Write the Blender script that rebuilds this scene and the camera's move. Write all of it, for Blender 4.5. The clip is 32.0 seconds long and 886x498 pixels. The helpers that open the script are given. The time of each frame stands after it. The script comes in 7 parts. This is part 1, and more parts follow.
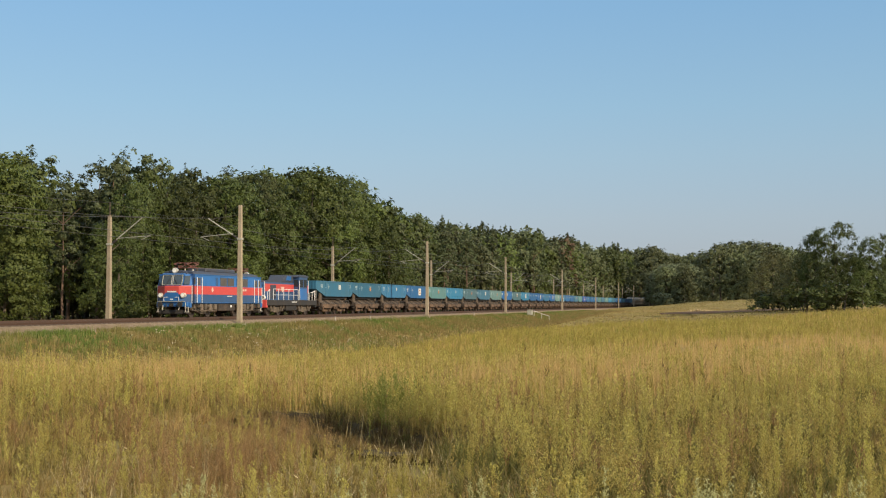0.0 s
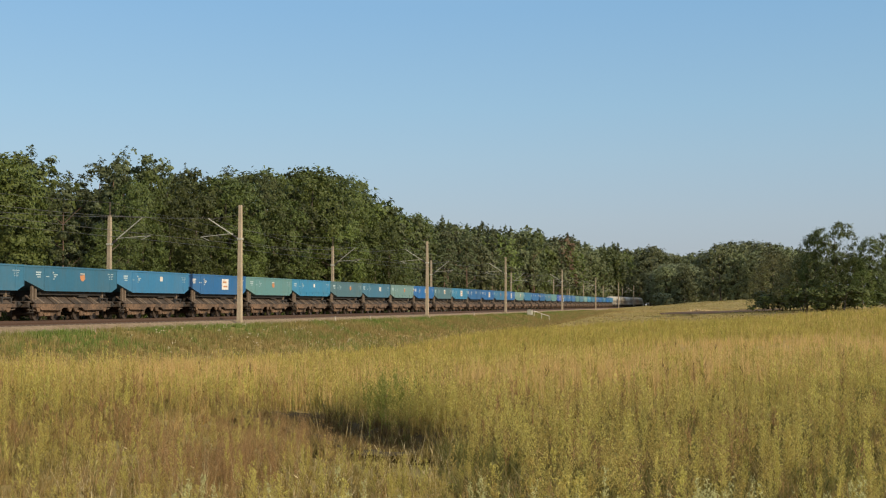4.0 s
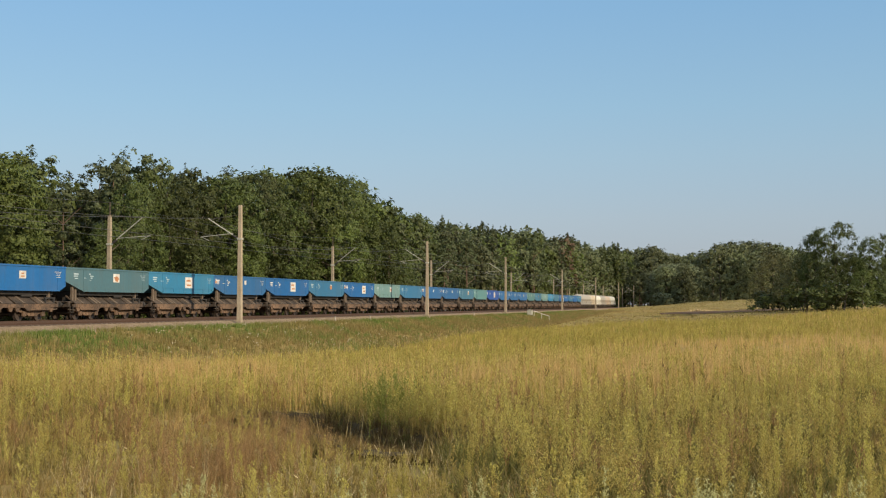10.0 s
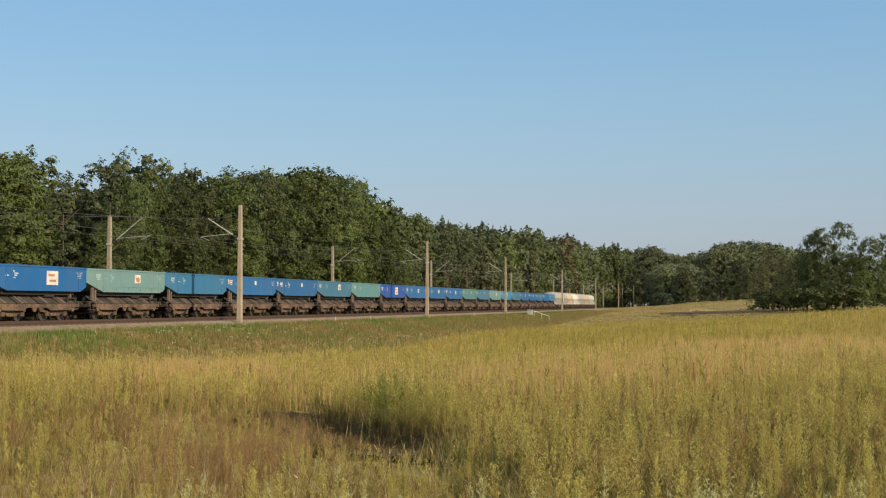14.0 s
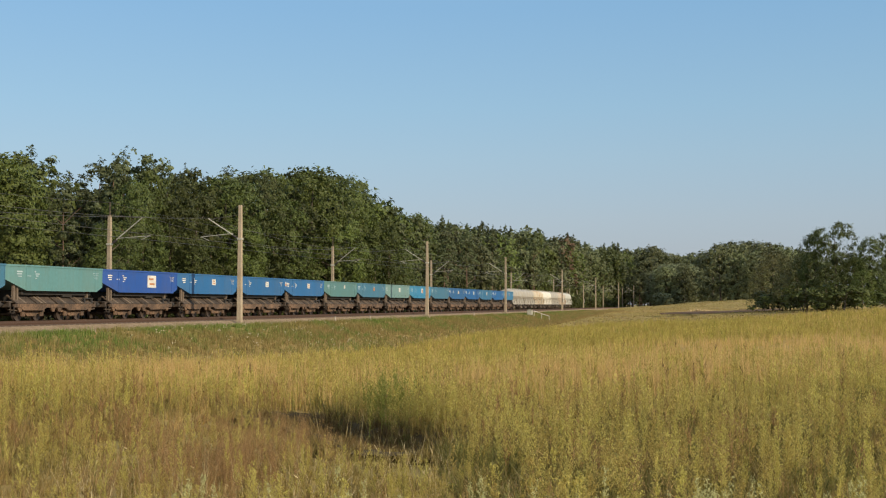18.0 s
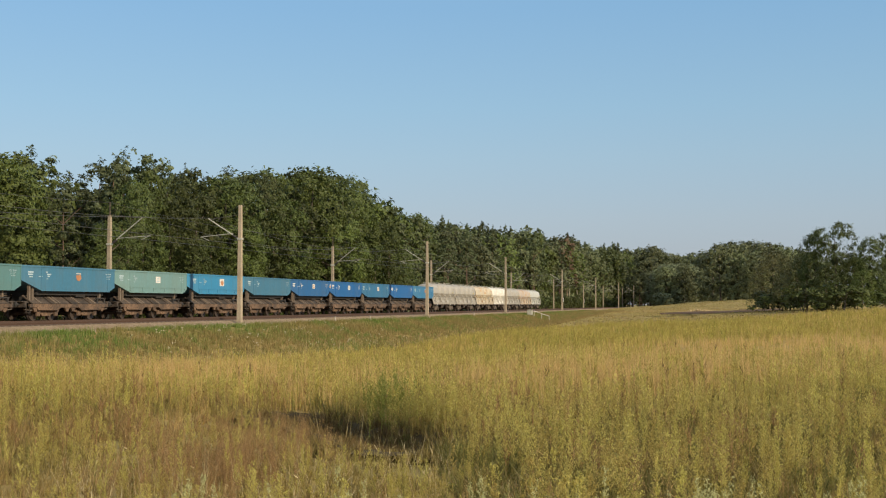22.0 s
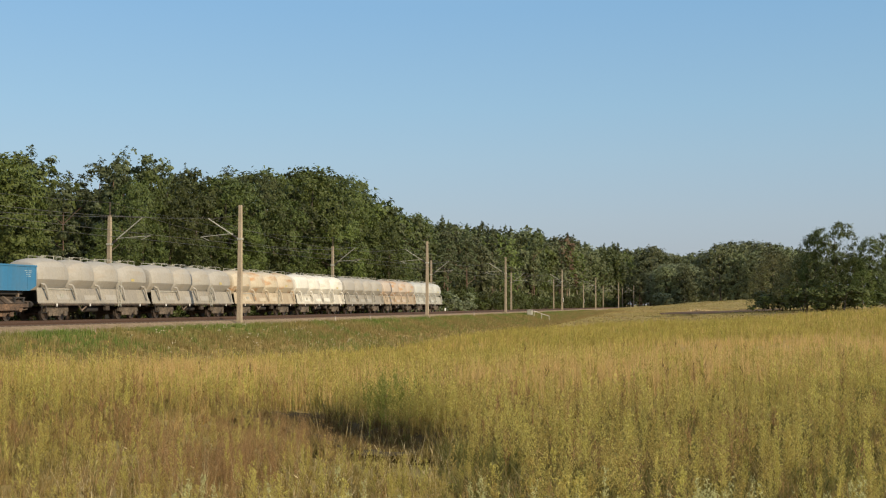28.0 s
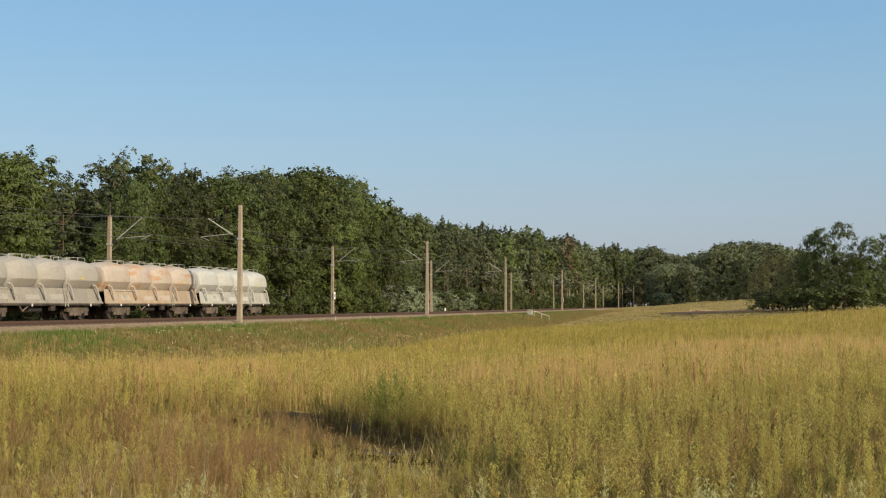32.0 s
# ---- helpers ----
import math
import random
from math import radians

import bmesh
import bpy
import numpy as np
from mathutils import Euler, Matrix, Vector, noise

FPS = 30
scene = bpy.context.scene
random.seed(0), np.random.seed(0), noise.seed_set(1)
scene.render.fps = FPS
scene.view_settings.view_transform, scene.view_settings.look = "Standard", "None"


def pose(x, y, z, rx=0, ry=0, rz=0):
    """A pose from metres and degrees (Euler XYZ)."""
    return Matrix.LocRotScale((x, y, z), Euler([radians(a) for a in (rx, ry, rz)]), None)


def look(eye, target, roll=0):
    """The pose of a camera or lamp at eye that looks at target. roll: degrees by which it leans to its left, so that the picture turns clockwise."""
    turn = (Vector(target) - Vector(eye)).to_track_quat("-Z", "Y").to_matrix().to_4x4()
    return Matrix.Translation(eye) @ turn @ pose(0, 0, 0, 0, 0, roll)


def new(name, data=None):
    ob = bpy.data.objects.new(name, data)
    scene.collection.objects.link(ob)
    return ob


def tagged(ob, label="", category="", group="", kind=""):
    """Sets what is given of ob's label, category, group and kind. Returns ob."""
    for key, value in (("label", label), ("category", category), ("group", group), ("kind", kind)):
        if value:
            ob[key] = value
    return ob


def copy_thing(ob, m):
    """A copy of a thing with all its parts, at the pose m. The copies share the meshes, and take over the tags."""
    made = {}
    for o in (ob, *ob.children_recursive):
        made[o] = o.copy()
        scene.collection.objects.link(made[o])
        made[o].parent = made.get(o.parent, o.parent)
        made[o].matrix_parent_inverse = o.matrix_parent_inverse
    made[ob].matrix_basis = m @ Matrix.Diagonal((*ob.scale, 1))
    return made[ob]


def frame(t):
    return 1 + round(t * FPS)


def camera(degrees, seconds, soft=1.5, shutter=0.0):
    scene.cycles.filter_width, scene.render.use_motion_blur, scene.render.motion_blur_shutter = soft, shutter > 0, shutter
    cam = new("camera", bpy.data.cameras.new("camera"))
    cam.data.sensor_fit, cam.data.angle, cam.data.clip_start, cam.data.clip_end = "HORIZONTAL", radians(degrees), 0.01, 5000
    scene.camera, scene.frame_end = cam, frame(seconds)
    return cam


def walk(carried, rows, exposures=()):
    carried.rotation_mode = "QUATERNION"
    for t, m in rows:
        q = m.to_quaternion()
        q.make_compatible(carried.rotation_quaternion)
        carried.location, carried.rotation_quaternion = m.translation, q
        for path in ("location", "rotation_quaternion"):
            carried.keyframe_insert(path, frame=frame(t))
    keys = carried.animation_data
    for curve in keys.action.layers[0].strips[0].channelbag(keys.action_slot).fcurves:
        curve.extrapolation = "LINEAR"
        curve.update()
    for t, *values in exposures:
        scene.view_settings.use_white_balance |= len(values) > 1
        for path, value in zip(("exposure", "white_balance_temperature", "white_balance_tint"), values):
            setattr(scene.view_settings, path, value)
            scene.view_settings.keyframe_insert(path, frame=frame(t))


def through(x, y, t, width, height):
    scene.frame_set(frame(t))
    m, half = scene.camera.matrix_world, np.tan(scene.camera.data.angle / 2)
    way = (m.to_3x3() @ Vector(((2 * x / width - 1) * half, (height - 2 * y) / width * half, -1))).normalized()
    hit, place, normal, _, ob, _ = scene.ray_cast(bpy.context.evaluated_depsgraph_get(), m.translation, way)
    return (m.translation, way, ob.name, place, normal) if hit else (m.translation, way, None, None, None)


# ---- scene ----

SECONDS = 32.0
EYE = (0.0, 0.0, 1.03)
cam = camera(40.0, SECONDS, soft=1.15)
CAM_POSE = pose(*EYE, 90 + 2.617, 0, 0)
walk(cam, [(0.0, CAM_POSE), (SECONDS, CAM_POSE)])

# world and sun: clear late afternoon, sun behind the camera to the right
SUN_EL, SUN_AZ = radians(24), radians(133)
world = bpy.data.worlds.new("world")
scene.world = world
world.use_nodes = True
wt = world.node_tree
sky = wt.nodes.new("ShaderNodeTexSky")
sky.sky_type, sky.sun_disc = "NISHITA", False
sky.sun_elevation, sky.sun_rotation = SUN_EL, SUN_AZ
sky.air_density, sky.dust_density, sky.ozone_density = 1.0, 0.55, 2.6
wt.nodes["Background"].inputs["Strength"].default_value = 0.16
veil_at = wt.nodes.new("ShaderNodeTexCoord")
veil_z = wt.nodes.new("ShaderNodeSeparateXYZ")
veil = wt.nodes.new("ShaderNodeValToRGB")
for e, (p, c) in zip([veil.color_ramp.elements[0], veil.color_ramp.elements[1], veil.color_ramp.elements.new(0.12)], ((0.0, (0.47, 0.425, 0.565)), (0.3, (1.0, 1.1, 0.91)), (0.12, (0.70, 0.70, 0.70)))):
    e.position, e.color = p, (*c, 1)
veiled = wt.nodes.new("ShaderNodeMix")
veiled.data_type, veiled.blend_type = "RGBA", "MULTIPLY"
veiled.inputs[0].default_value = 1.0
wt.links.new(veil_at.outputs["Generated"], veil_z.inputs[0])
wt.links.new(veil_z.outputs["Z"], veil.inputs[0])
wt.links.new(sky.outputs[0], veiled.inputs[6])
wt.links.new(veil.outputs[0], veiled.inputs[7])
# thin even haze over the blue, by height alone
haze = wt.nodes.new("ShaderNodeValToRGB")
for e, (p, c) in zip([haze.color_ramp.elements[0], haze.color_ramp.elements[1]] + [haze.color_ramp.elements.new(v) for v in (0.07, 0.16, 0.24)],
                     ((0.0, (0.41, 0.455, 0.515)), (1.0, (0.12, 0.27, 0.56)), (0.07, (0.415, 0.505, 0.59)), (0.16, (0.325, 0.53, 0.695)), (0.24, (0.255, 0.49, 0.735)))):
    e.position, e.color = p, (*c, 1)
wt.links.new(veil_z.outputs["Z"], haze.inputs[0])
gain = wt.nodes.new("ShaderNodeMix")
gain.data_type, gain.blend_type = "RGBA", "MULTIPLY"
gain.clamp_result = False
gain.inputs[0].default_value, gain.inputs[7].default_value = 1.0, (6.25, 6.25, 6.25, 1)
wt.links.new(haze.outputs[0], gain.inputs[6])
skies = wt.nodes.new("ShaderNodeMix")
skies.data_type = "RGBA"
skies.inputs[0].default_value = 0.65
wt.links.new(veiled.outputs[2], skies.inputs[6])
wt.links.new(gain.outputs[2], skies.inputs[7])
wt.links.new(skies.outputs[2], wt.nodes["Background"].inputs["Color"])
sun_dir = Vector((math.sin(SUN_AZ) * math.cos(SUN_EL), math.cos(SUN_AZ) * math.cos(SUN_EL), math.sin(SUN_EL)))
sun = new("sun", bpy.data.lights.new("sun", "SUN"))
sun.data.energy, sun.data.angle, sun.data.color = 4.9, radians(0.53), (1.0, 0.86, 0.64)
sun.matrix_basis = look(tuple(sun_dir * 300), (0, 0, 0))
scene.view_settings.exposure = 0.03


# ------------------------------------------------------------------ materials
def shader(name):
    m = bpy.data.materials.new(name)
    m.use_nodes = True
    return m, m.node_tree, m.node_tree.nodes["Principled BSDF"]


def noise_mix(nt, scale, stops, source="Object", detail=4.0, vector=None):
    """A colour ramp over a noise of that scale."""
    co = nt.nodes.new("ShaderNodeTexCoord")
    n = nt.nodes.new("ShaderNodeTexNoise")
    n.inputs["Scale"].default_value, n.inputs["Detail"].default_value = scale, detail
    nt.links.new(co.outputs[source] if vector is None else vector, n.inputs["Vector"])
    r = nt.nodes.new("ShaderNodeValToRGB")
    els = r.color_ramp.elements
    while len(els) < len(stops):
        els.new(0.5)
    for e, (p, c) in zip(els, stops):
        e.position, e.color = p, (*c, 1)
    nt.links.new(n.outputs["Fac"], r.inputs[0])
    return r.outputs[0], n.outputs["Fac"]


def mix(nt, a, b, fac, mode="MIX"):
    x = nt.nodes.new("ShaderNodeMix")
    x.data_type, x.blend_type = "RGBA", mode
    for sock, v in ((x.inputs[6], a), (x.inputs[7], b), (x.inputs[0], fac)):
        if isinstance(v, (int, float)):
            sock.default_value = v
        elif isinstance(v, tuple):
            sock.default_value = (*v, 1)
        else:
            nt.links.new(v, sock)
    return x.outputs[2]


def bump(nt, bsdf, height, strength, distance=0.02):
    b = nt.nodes.new("ShaderNodeBump")
    b.inputs["Strength"].default_value, b.inputs["Distance"].default_value = strength, distance
    nt.links.new(height, b.inputs["Height"])
    nt.links.new(b.outputs[0], bsdf.inputs["Normal"])


def scaled(c, k):
    return tuple(min(1.0, v * k) for v in c)


def surface(name, col, rough=0.7, metal=0.0, grain=6.0, spread=0.25, dirt=(0.08, 0.06, 0.045), dirt_amount=0.35, relief=0.15, streak=0.0):
    """Paint, steel, wood or concrete: base colour with fine grain, broad stains and slight relief."""
    m, nt, b = shader(name)
    fine, f1 = noise_mix(nt, grain * 4, [(0.3, scaled(col, 1 - spread * 0.6)), (0.7, scaled(col, 1 + spread * 0.5))])
    broad, f2 = noise_mix(nt, grain * 0.35, [(0.42, (0, 0, 0)), (0.75, (dirt_amount,) * 3)])
    out = mix(nt, fine, dirt, broad)
    if streak:
        co, mp = nt.nodes.new("ShaderNodeTexCoord"), nt.nodes.new("ShaderNodeMapping")
        mp.inputs["Scale"].default_value = (3.2, 3.2, 0.32)
        nt.links.new(co.outputs["Object"], mp.inputs["Vector"])
        runs, f3 = noise_mix(nt, 1.3, [(0.48, (0, 0, 0)), (0.72, (streak,) * 3)], vector=mp.outputs[0], detail=6.0)
        out = mix(nt, out, scaled(dirt, 0.75), runs)
        pale, f4 = noise_mix(nt, 0.45, [(0.5, (0, 0, 0)), (0.8, (streak * 0.7,) * 3)], vector=mp.outputs[0])
        out = mix(nt, out, scaled((col[0] * 0.6 + 0.12, col[1] * 0.75 + 0.1, col[2] * 0.75 + 0.09), 1.0), pale)
    info = nt.nodes.new("ShaderNodeObjectInfo")
    hs = nt.nodes.new("ShaderNodeHueSaturation")
    mr = nt.nodes.new("ShaderNodeMapRange")
    mr.inputs[3].default_value, mr.inputs[4].default_value = 0.9, 1.1
    nt.links.new(info.outputs["Random"], mr.inputs[0])
    nt.links.new(mr.outputs[0], hs.inputs["Value"])
    nt.links.new(out, hs.inputs["Color"])
    nt.links.new(hs.outputs[0], b.inputs["Base Color"])
    b.inputs["Roughness"].default_value, b.inputs["Metallic"].default_value = rough, metal
    bump(nt, b, f1, relief, 0.01)
    return m


def leafy(name, dark, light, patch=None, patch_scale=0.05, through=0.35, rough=0.55, vary=True, clump=None):
    """Leaves and stalks: each piece its own shade, drifting over the stand, partly letting light through."""
    m, nt, b = shader(name)
    geo = nt.nodes.new("ShaderNodeNewGeometry")
    r = nt.nodes.new("ShaderNodeValToRGB")
    r.color_ramp.elements[0].color, r.color_ramp.elements[1].color = (*dark, 1), (*light, 1)
    nt.links.new(geo.outputs["Random Per Island"], r.inputs[0])
    col = r.outputs[0]
    if patch:
        n = nt.nodes.new("ShaderNodeTexNoise")
        n.inputs["Scale"].default_value, n.inputs["Detail"].default_value = patch_scale, 3.0
        nt.links.new(geo.outputs["Position"], n.inputs["Vector"])
        mr = nt.nodes.new("ShaderNodeMapRange")
        mr.inputs[1].default_value, mr.inputs[2].default_value = 0.42, 0.66
        nt.links.new(n.outputs["Fac"], mr.inputs[0])
        col = mix(nt, col, patch, mr.outputs[0])
    if clump:
        mp = nt.nodes.new("ShaderNodeMapping")
        mp.inputs["Scale"].default_value = (2.6, 2.6, 0.5)
        nt.links.new(geo.outputs["Position"], mp.inputs["Vector"])
        n = nt.nodes.new("ShaderNodeTexNoise")
        n.inputs["Scale"].default_value, n.inputs["Detail"].default_value = 1.0, 1.5
        nt.links.new(mp.outputs[0], n.inputs["Vector"])
        mr = nt.nodes.new("ShaderNodeMapRange")
        mr.inputs[1].default_value, mr.inputs[2].default_value = 0.42, 0.62
        nt.links.new(n.outputs["Fac"], mr.inputs[0])
        col = mix(nt, col, clump, mr.outputs[0])
    info = nt.nodes.new("ShaderNodeObjectInfo")
    hs = nt.nodes.new("ShaderNodeHueSaturation")
    for i, lo, hi in (("Hue", 0.48, 0.505), ("Value", 0.62, 1.36)) if vary else ():
        mr = nt.nodes.new("ShaderNodeMapRange")
        mr.inputs[3].default_value, mr.inputs[4].default_value = lo, hi
        nt.links.new(info.outputs["Random"], mr.inputs[0])
        nt.links.new(mr.outputs[0], hs.inputs[i])
    nt.links.new(col, hs.inputs["Color"])
    nt.links.new(hs.outputs[0], b.inputs["Base Color"])
    b.inputs["Roughness"].default_value = rough
    b.inputs["Specular IOR Level"].default_value = 0.25
    tr = nt.nodes.new("ShaderNodeBsdfTranslucent")
    nt.links.new(hs.outputs[0], tr.inputs["Color"])
    ms = nt.nodes.new("ShaderNodeMixShader")
    ms.inputs[0].default_value = through
    nt.links.new(b.outputs[0], ms.inputs[1])
    nt.links.new(tr.outputs[0], ms.inputs[2])
    nt.links.new(ms.outputs[0], nt.nodes["Material Output"].inputs["Surface"])
    return m


def earth(name, a, b2, c, scale=0.3, relief=0.4):
    m, nt, b = shader(name)
    geo = nt.nodes.new("ShaderNodeNewGeometry")
    c1, f1 = noise_mix(nt, scale, [(0.35, a), (0.65, b2)], vector=geo.outputs["Position"])
    c2, f2 = noise_mix(nt, scale * 22, [(0.4, (0, 0, 0)), (0.7, (0.6,) * 3)], vector=geo.outputs["Position"])
    nt.links.new(mix(nt, c1, c, c2), b.inputs["Base Color"])
    b.inputs["Roughness"].default_value = 0.95
    b.inputs["Specular IOR Level"].default_value = 0.08
    bump(nt, b, f2, relief, 0.05)
    return m


def lamp_glow(name, col, strength):
    m, nt, b = shader(name)
    b.inputs["Base Color"].default_value = (*col, 1)
    b.inputs["Emission Color"].default_value, b.inputs["Emission Strength"].default_value = (*col, 1), strength
    return m


M_SOIL = earth("field_soil", (0.27, 0.205, 0.07), (0.34, 0.245, 0.095), (0.18, 0.135, 0.048), 0.12)
# soil with the hollow's shade put into its colour
M_HOLLOW_SHADE = earth("hollow_shade_soil", (0.055, 0.04, 0.02), (0.085, 0.062, 0.03), (0.032, 0.025, 0.014), 0.8)
M_MEADOW = leafy("meadow", (0.26, 0.225, 0.075), (0.38, 0.31, 0.11), (0.42, 0.30, 0.12), 0.02, through=0.3, vary=False)
M_STRIP_SHADE = earth("strip_shade_soil", (0.10, 0.06, 0.036), (0.15, 0.095, 0.055), (0.06, 0.042, 0.028), 0.4)
M_CLOD = earth("pale_clods", (0.40, 0.29, 0.15), (0.50, 0.37, 0.20), (0.28, 0.19, 0.10), 0.8)
M_BALLAST = earth("ballast", (0.27, 0.19, 0.115), (0.36, 0.265, 0.17), (0.10, 0.068, 0.042), 1.5, 0.9)
M_RAIL = surface("rail_steel", (0.13, 0.075, 0.05), 0.6, 0.5, 5)
M_SLEEPER = surface("sleeper_timber", (0.13, 0.095, 0.07), 0.9)
M_MAST = surface("mast_concrete", (0.345, 0.275, 0.19), 0.9, 0, 3, 0.3, (0.14, 0.095, 0.06), 0.45)
M_GALV = surface("galvanised_steel", (0.42, 0.40, 0.33), 0.6, 0.2, 6)
M_WIRE = surface("copper_wire", (0.16, 0.14, 0.12), 0.5, 0.7, 6)
M_WHITE = surface("white_paint", (0.75, 0.73, 0.68), 0.6, 0, 5, 0.1, (0.4, 0.33, 0.25), 0.25)
M_ORANGE = surface("orange_mark", (0.45, 0.20, 0.09), 0.7)
M_RUST = surface("rusty_frame", (0.085, 0.06, 0.043), 0.85, 0.1, 2.5, 0.9, (0.012, 0.011, 0.01), 0.9, 0.4)
M_RUST_RED = surface("rusty_bogie", (0.165, 0.10, 0.06), 0.85, 0.1, 2.5, 0.9, (0.03, 0.024, 0.02), 0.85, 0.4)
M_DARK = surface("dark_steel", (0.035, 0.032, 0.03), 0.75, 0.2, 5, 0.4, (0.07, 0.05, 0.035), 0.5)
M_BOGIE = surface("dusty_bogie", (0.155, 0.118, 0.085), 0.85, 0.1, 3, 0.8, (0.03, 0.025, 0.02), 0.8, 0.3)
M_WHEEL = surface("wheel_steel", (0.10, 0.075, 0.06), 0.55, 0.5, 6)
M_GLASS = surface("dark_glass", (0.03, 0.035, 0.04), 0.08, 0, 2, 0.1, (0.05, 0.05, 0.05), 0.2, 0.0)
M_BARK = surface("bark", (0.11, 0.085, 0.06), 0.95, 0, 2, 0.5, (0.05, 0.04, 0.03), 0.6, 0.6)
M_PINE_BARK = surface("pine_bark", (0.17, 0.105, 0.07), 0.95, 0, 2, 0.5, (0.09, 0.065, 0.05), 0.5, 0.6)
# dark colour of crown cores, painting the shade between the leaves
M_CROWN_SHADE = earth("crown_shade", (0.045, 0.05, 0.02), (0.065, 0.066, 0.028), (0.03, 0.032, 0.014), 1.2)
M_LEAF = leafy("oak_leaves", (0.046, 0.062, 0.015), (0.076, 0.092, 0.022), through=0.2)
M_LEAF_LIGHT = leafy("ash_leaves", (0.072, 0.096, 0.021), (0.112, 0.138, 0.033), through=0.22)
# needles and far leaves have distant haze put into their colour
M_NEEDLE = leafy("pine_needles", (0.074, 0.094, 0.041), (0.108, 0.126, 0.052), through=0.2)
M_LEAF_HAZE = leafy("haze_paled_leaves", (0.1, 0.118, 0.052), (0.15, 0.164, 0.07), through=0.2)
M_BIRCH = surface("birch_bark", (0.42, 0.36, 0.28), 0.85, 0, 2, 0.3, (0.1, 0.08, 0.06), 0.5)
M_DEAD_LEAF = leafy("dead_needles", (0.15, 0.1, 0.055), (0.2, 0.135, 0.075), through=0.2)
M_LEAF_BROWN = leafy("browning_leaves", (0.075, 0.078, 0.028), (0.14, 0.136, 0.048), through=0.2)
M_HEAD = leafy("seed_heads", (0.44, 0.38, 0.09), (0.55, 0.475, 0.125), (0.62, 0.51, 0.155), 0.2, through=0.5, vary=False, clump=(0.39, 0.29, 0.083))
M_PALE = leafy("pale_seed_heads", (0.48, 0.45, 0.19), (0.60, 0.56, 0.27), through=0.5, vary=False)
M_DOCK = leafy("dock", (0.10, 0.065, 0.025), (0.21, 0.14, 0.05), through=0.3, vary=False)
M_FLOWER = leafy("white_umbels", (0.5, 0.43, 0.28), (0.68, 0.6, 0.42), vary=False)
M_UNDER = leafy("undergrowth", (0.16, 0.125, 0.038), (0.34, 0.255, 0.08), (0.30, 0.19, 0.075), 0.15, through=0.4, vary=False)
# undergrowth whose darker olive paints the shade in gaps between weeds
M_GAP_SHADE = leafy("gap_shade_undergrowth", (0.10, 0.10, 0.028), (0.20, 0.18, 0.048), (0.19, 0.14, 0.05), 0.3, through=0.4, vary=False)
M_STRAW = leafy("bank_straw", (0.40, 0.29, 0.12), (0.66, 0.54, 0.30), vary=False)
M_BROWN = leafy("bank_brown", (0.19, 0.135, 0.05), (0.34, 0.25, 0.09), vary=False)
M_CONC = surface("pale_concrete", (0.36, 0.31, 0.25), 0.9)
M_WILLOW = leafy("willow_leaves", (0.13, 0.155, 0.088), (0.205, 0.23, 0.125), through=0.22)
M_WEED = leafy("fleabane", (0.345, 0.30, 0.062), (0.475, 0.41, 0.095), (0.60, 0.475, 0.128), 0.16, through=0.5, vary=False, clump=(0.335, 0.257, 0.066))
M_STEM = leafy("fleabane_stems", (0.19, 0.165, 0.042), (0.33, 0.27, 0.07), (0.34, 0.24, 0.075), 0.3, through=0.45, vary=False)
M_WEED_GREEN = leafy("green_weed", (0.15, 0.165, 0.034), (0.30, 0.295, 0.066), through=0.45, vary=False)
M_DRY = leafy("dry_grass", (0.54, 0.365, 0.14), (0.66, 0.455, 0.185), through=0.5, vary=False)
M_SORREL = leafy("sorrel", (0.215, 0.12, 0.05), (0.41, 0.255, 0.105), through=0.4, vary=False)
M_VERGE = leafy("verge_grass", (0.092, 0.14, 0.027), (0.185, 0.225, 0.048), (0.24, 0.185, 0.062), 0.12, through=0.35, vary=False)


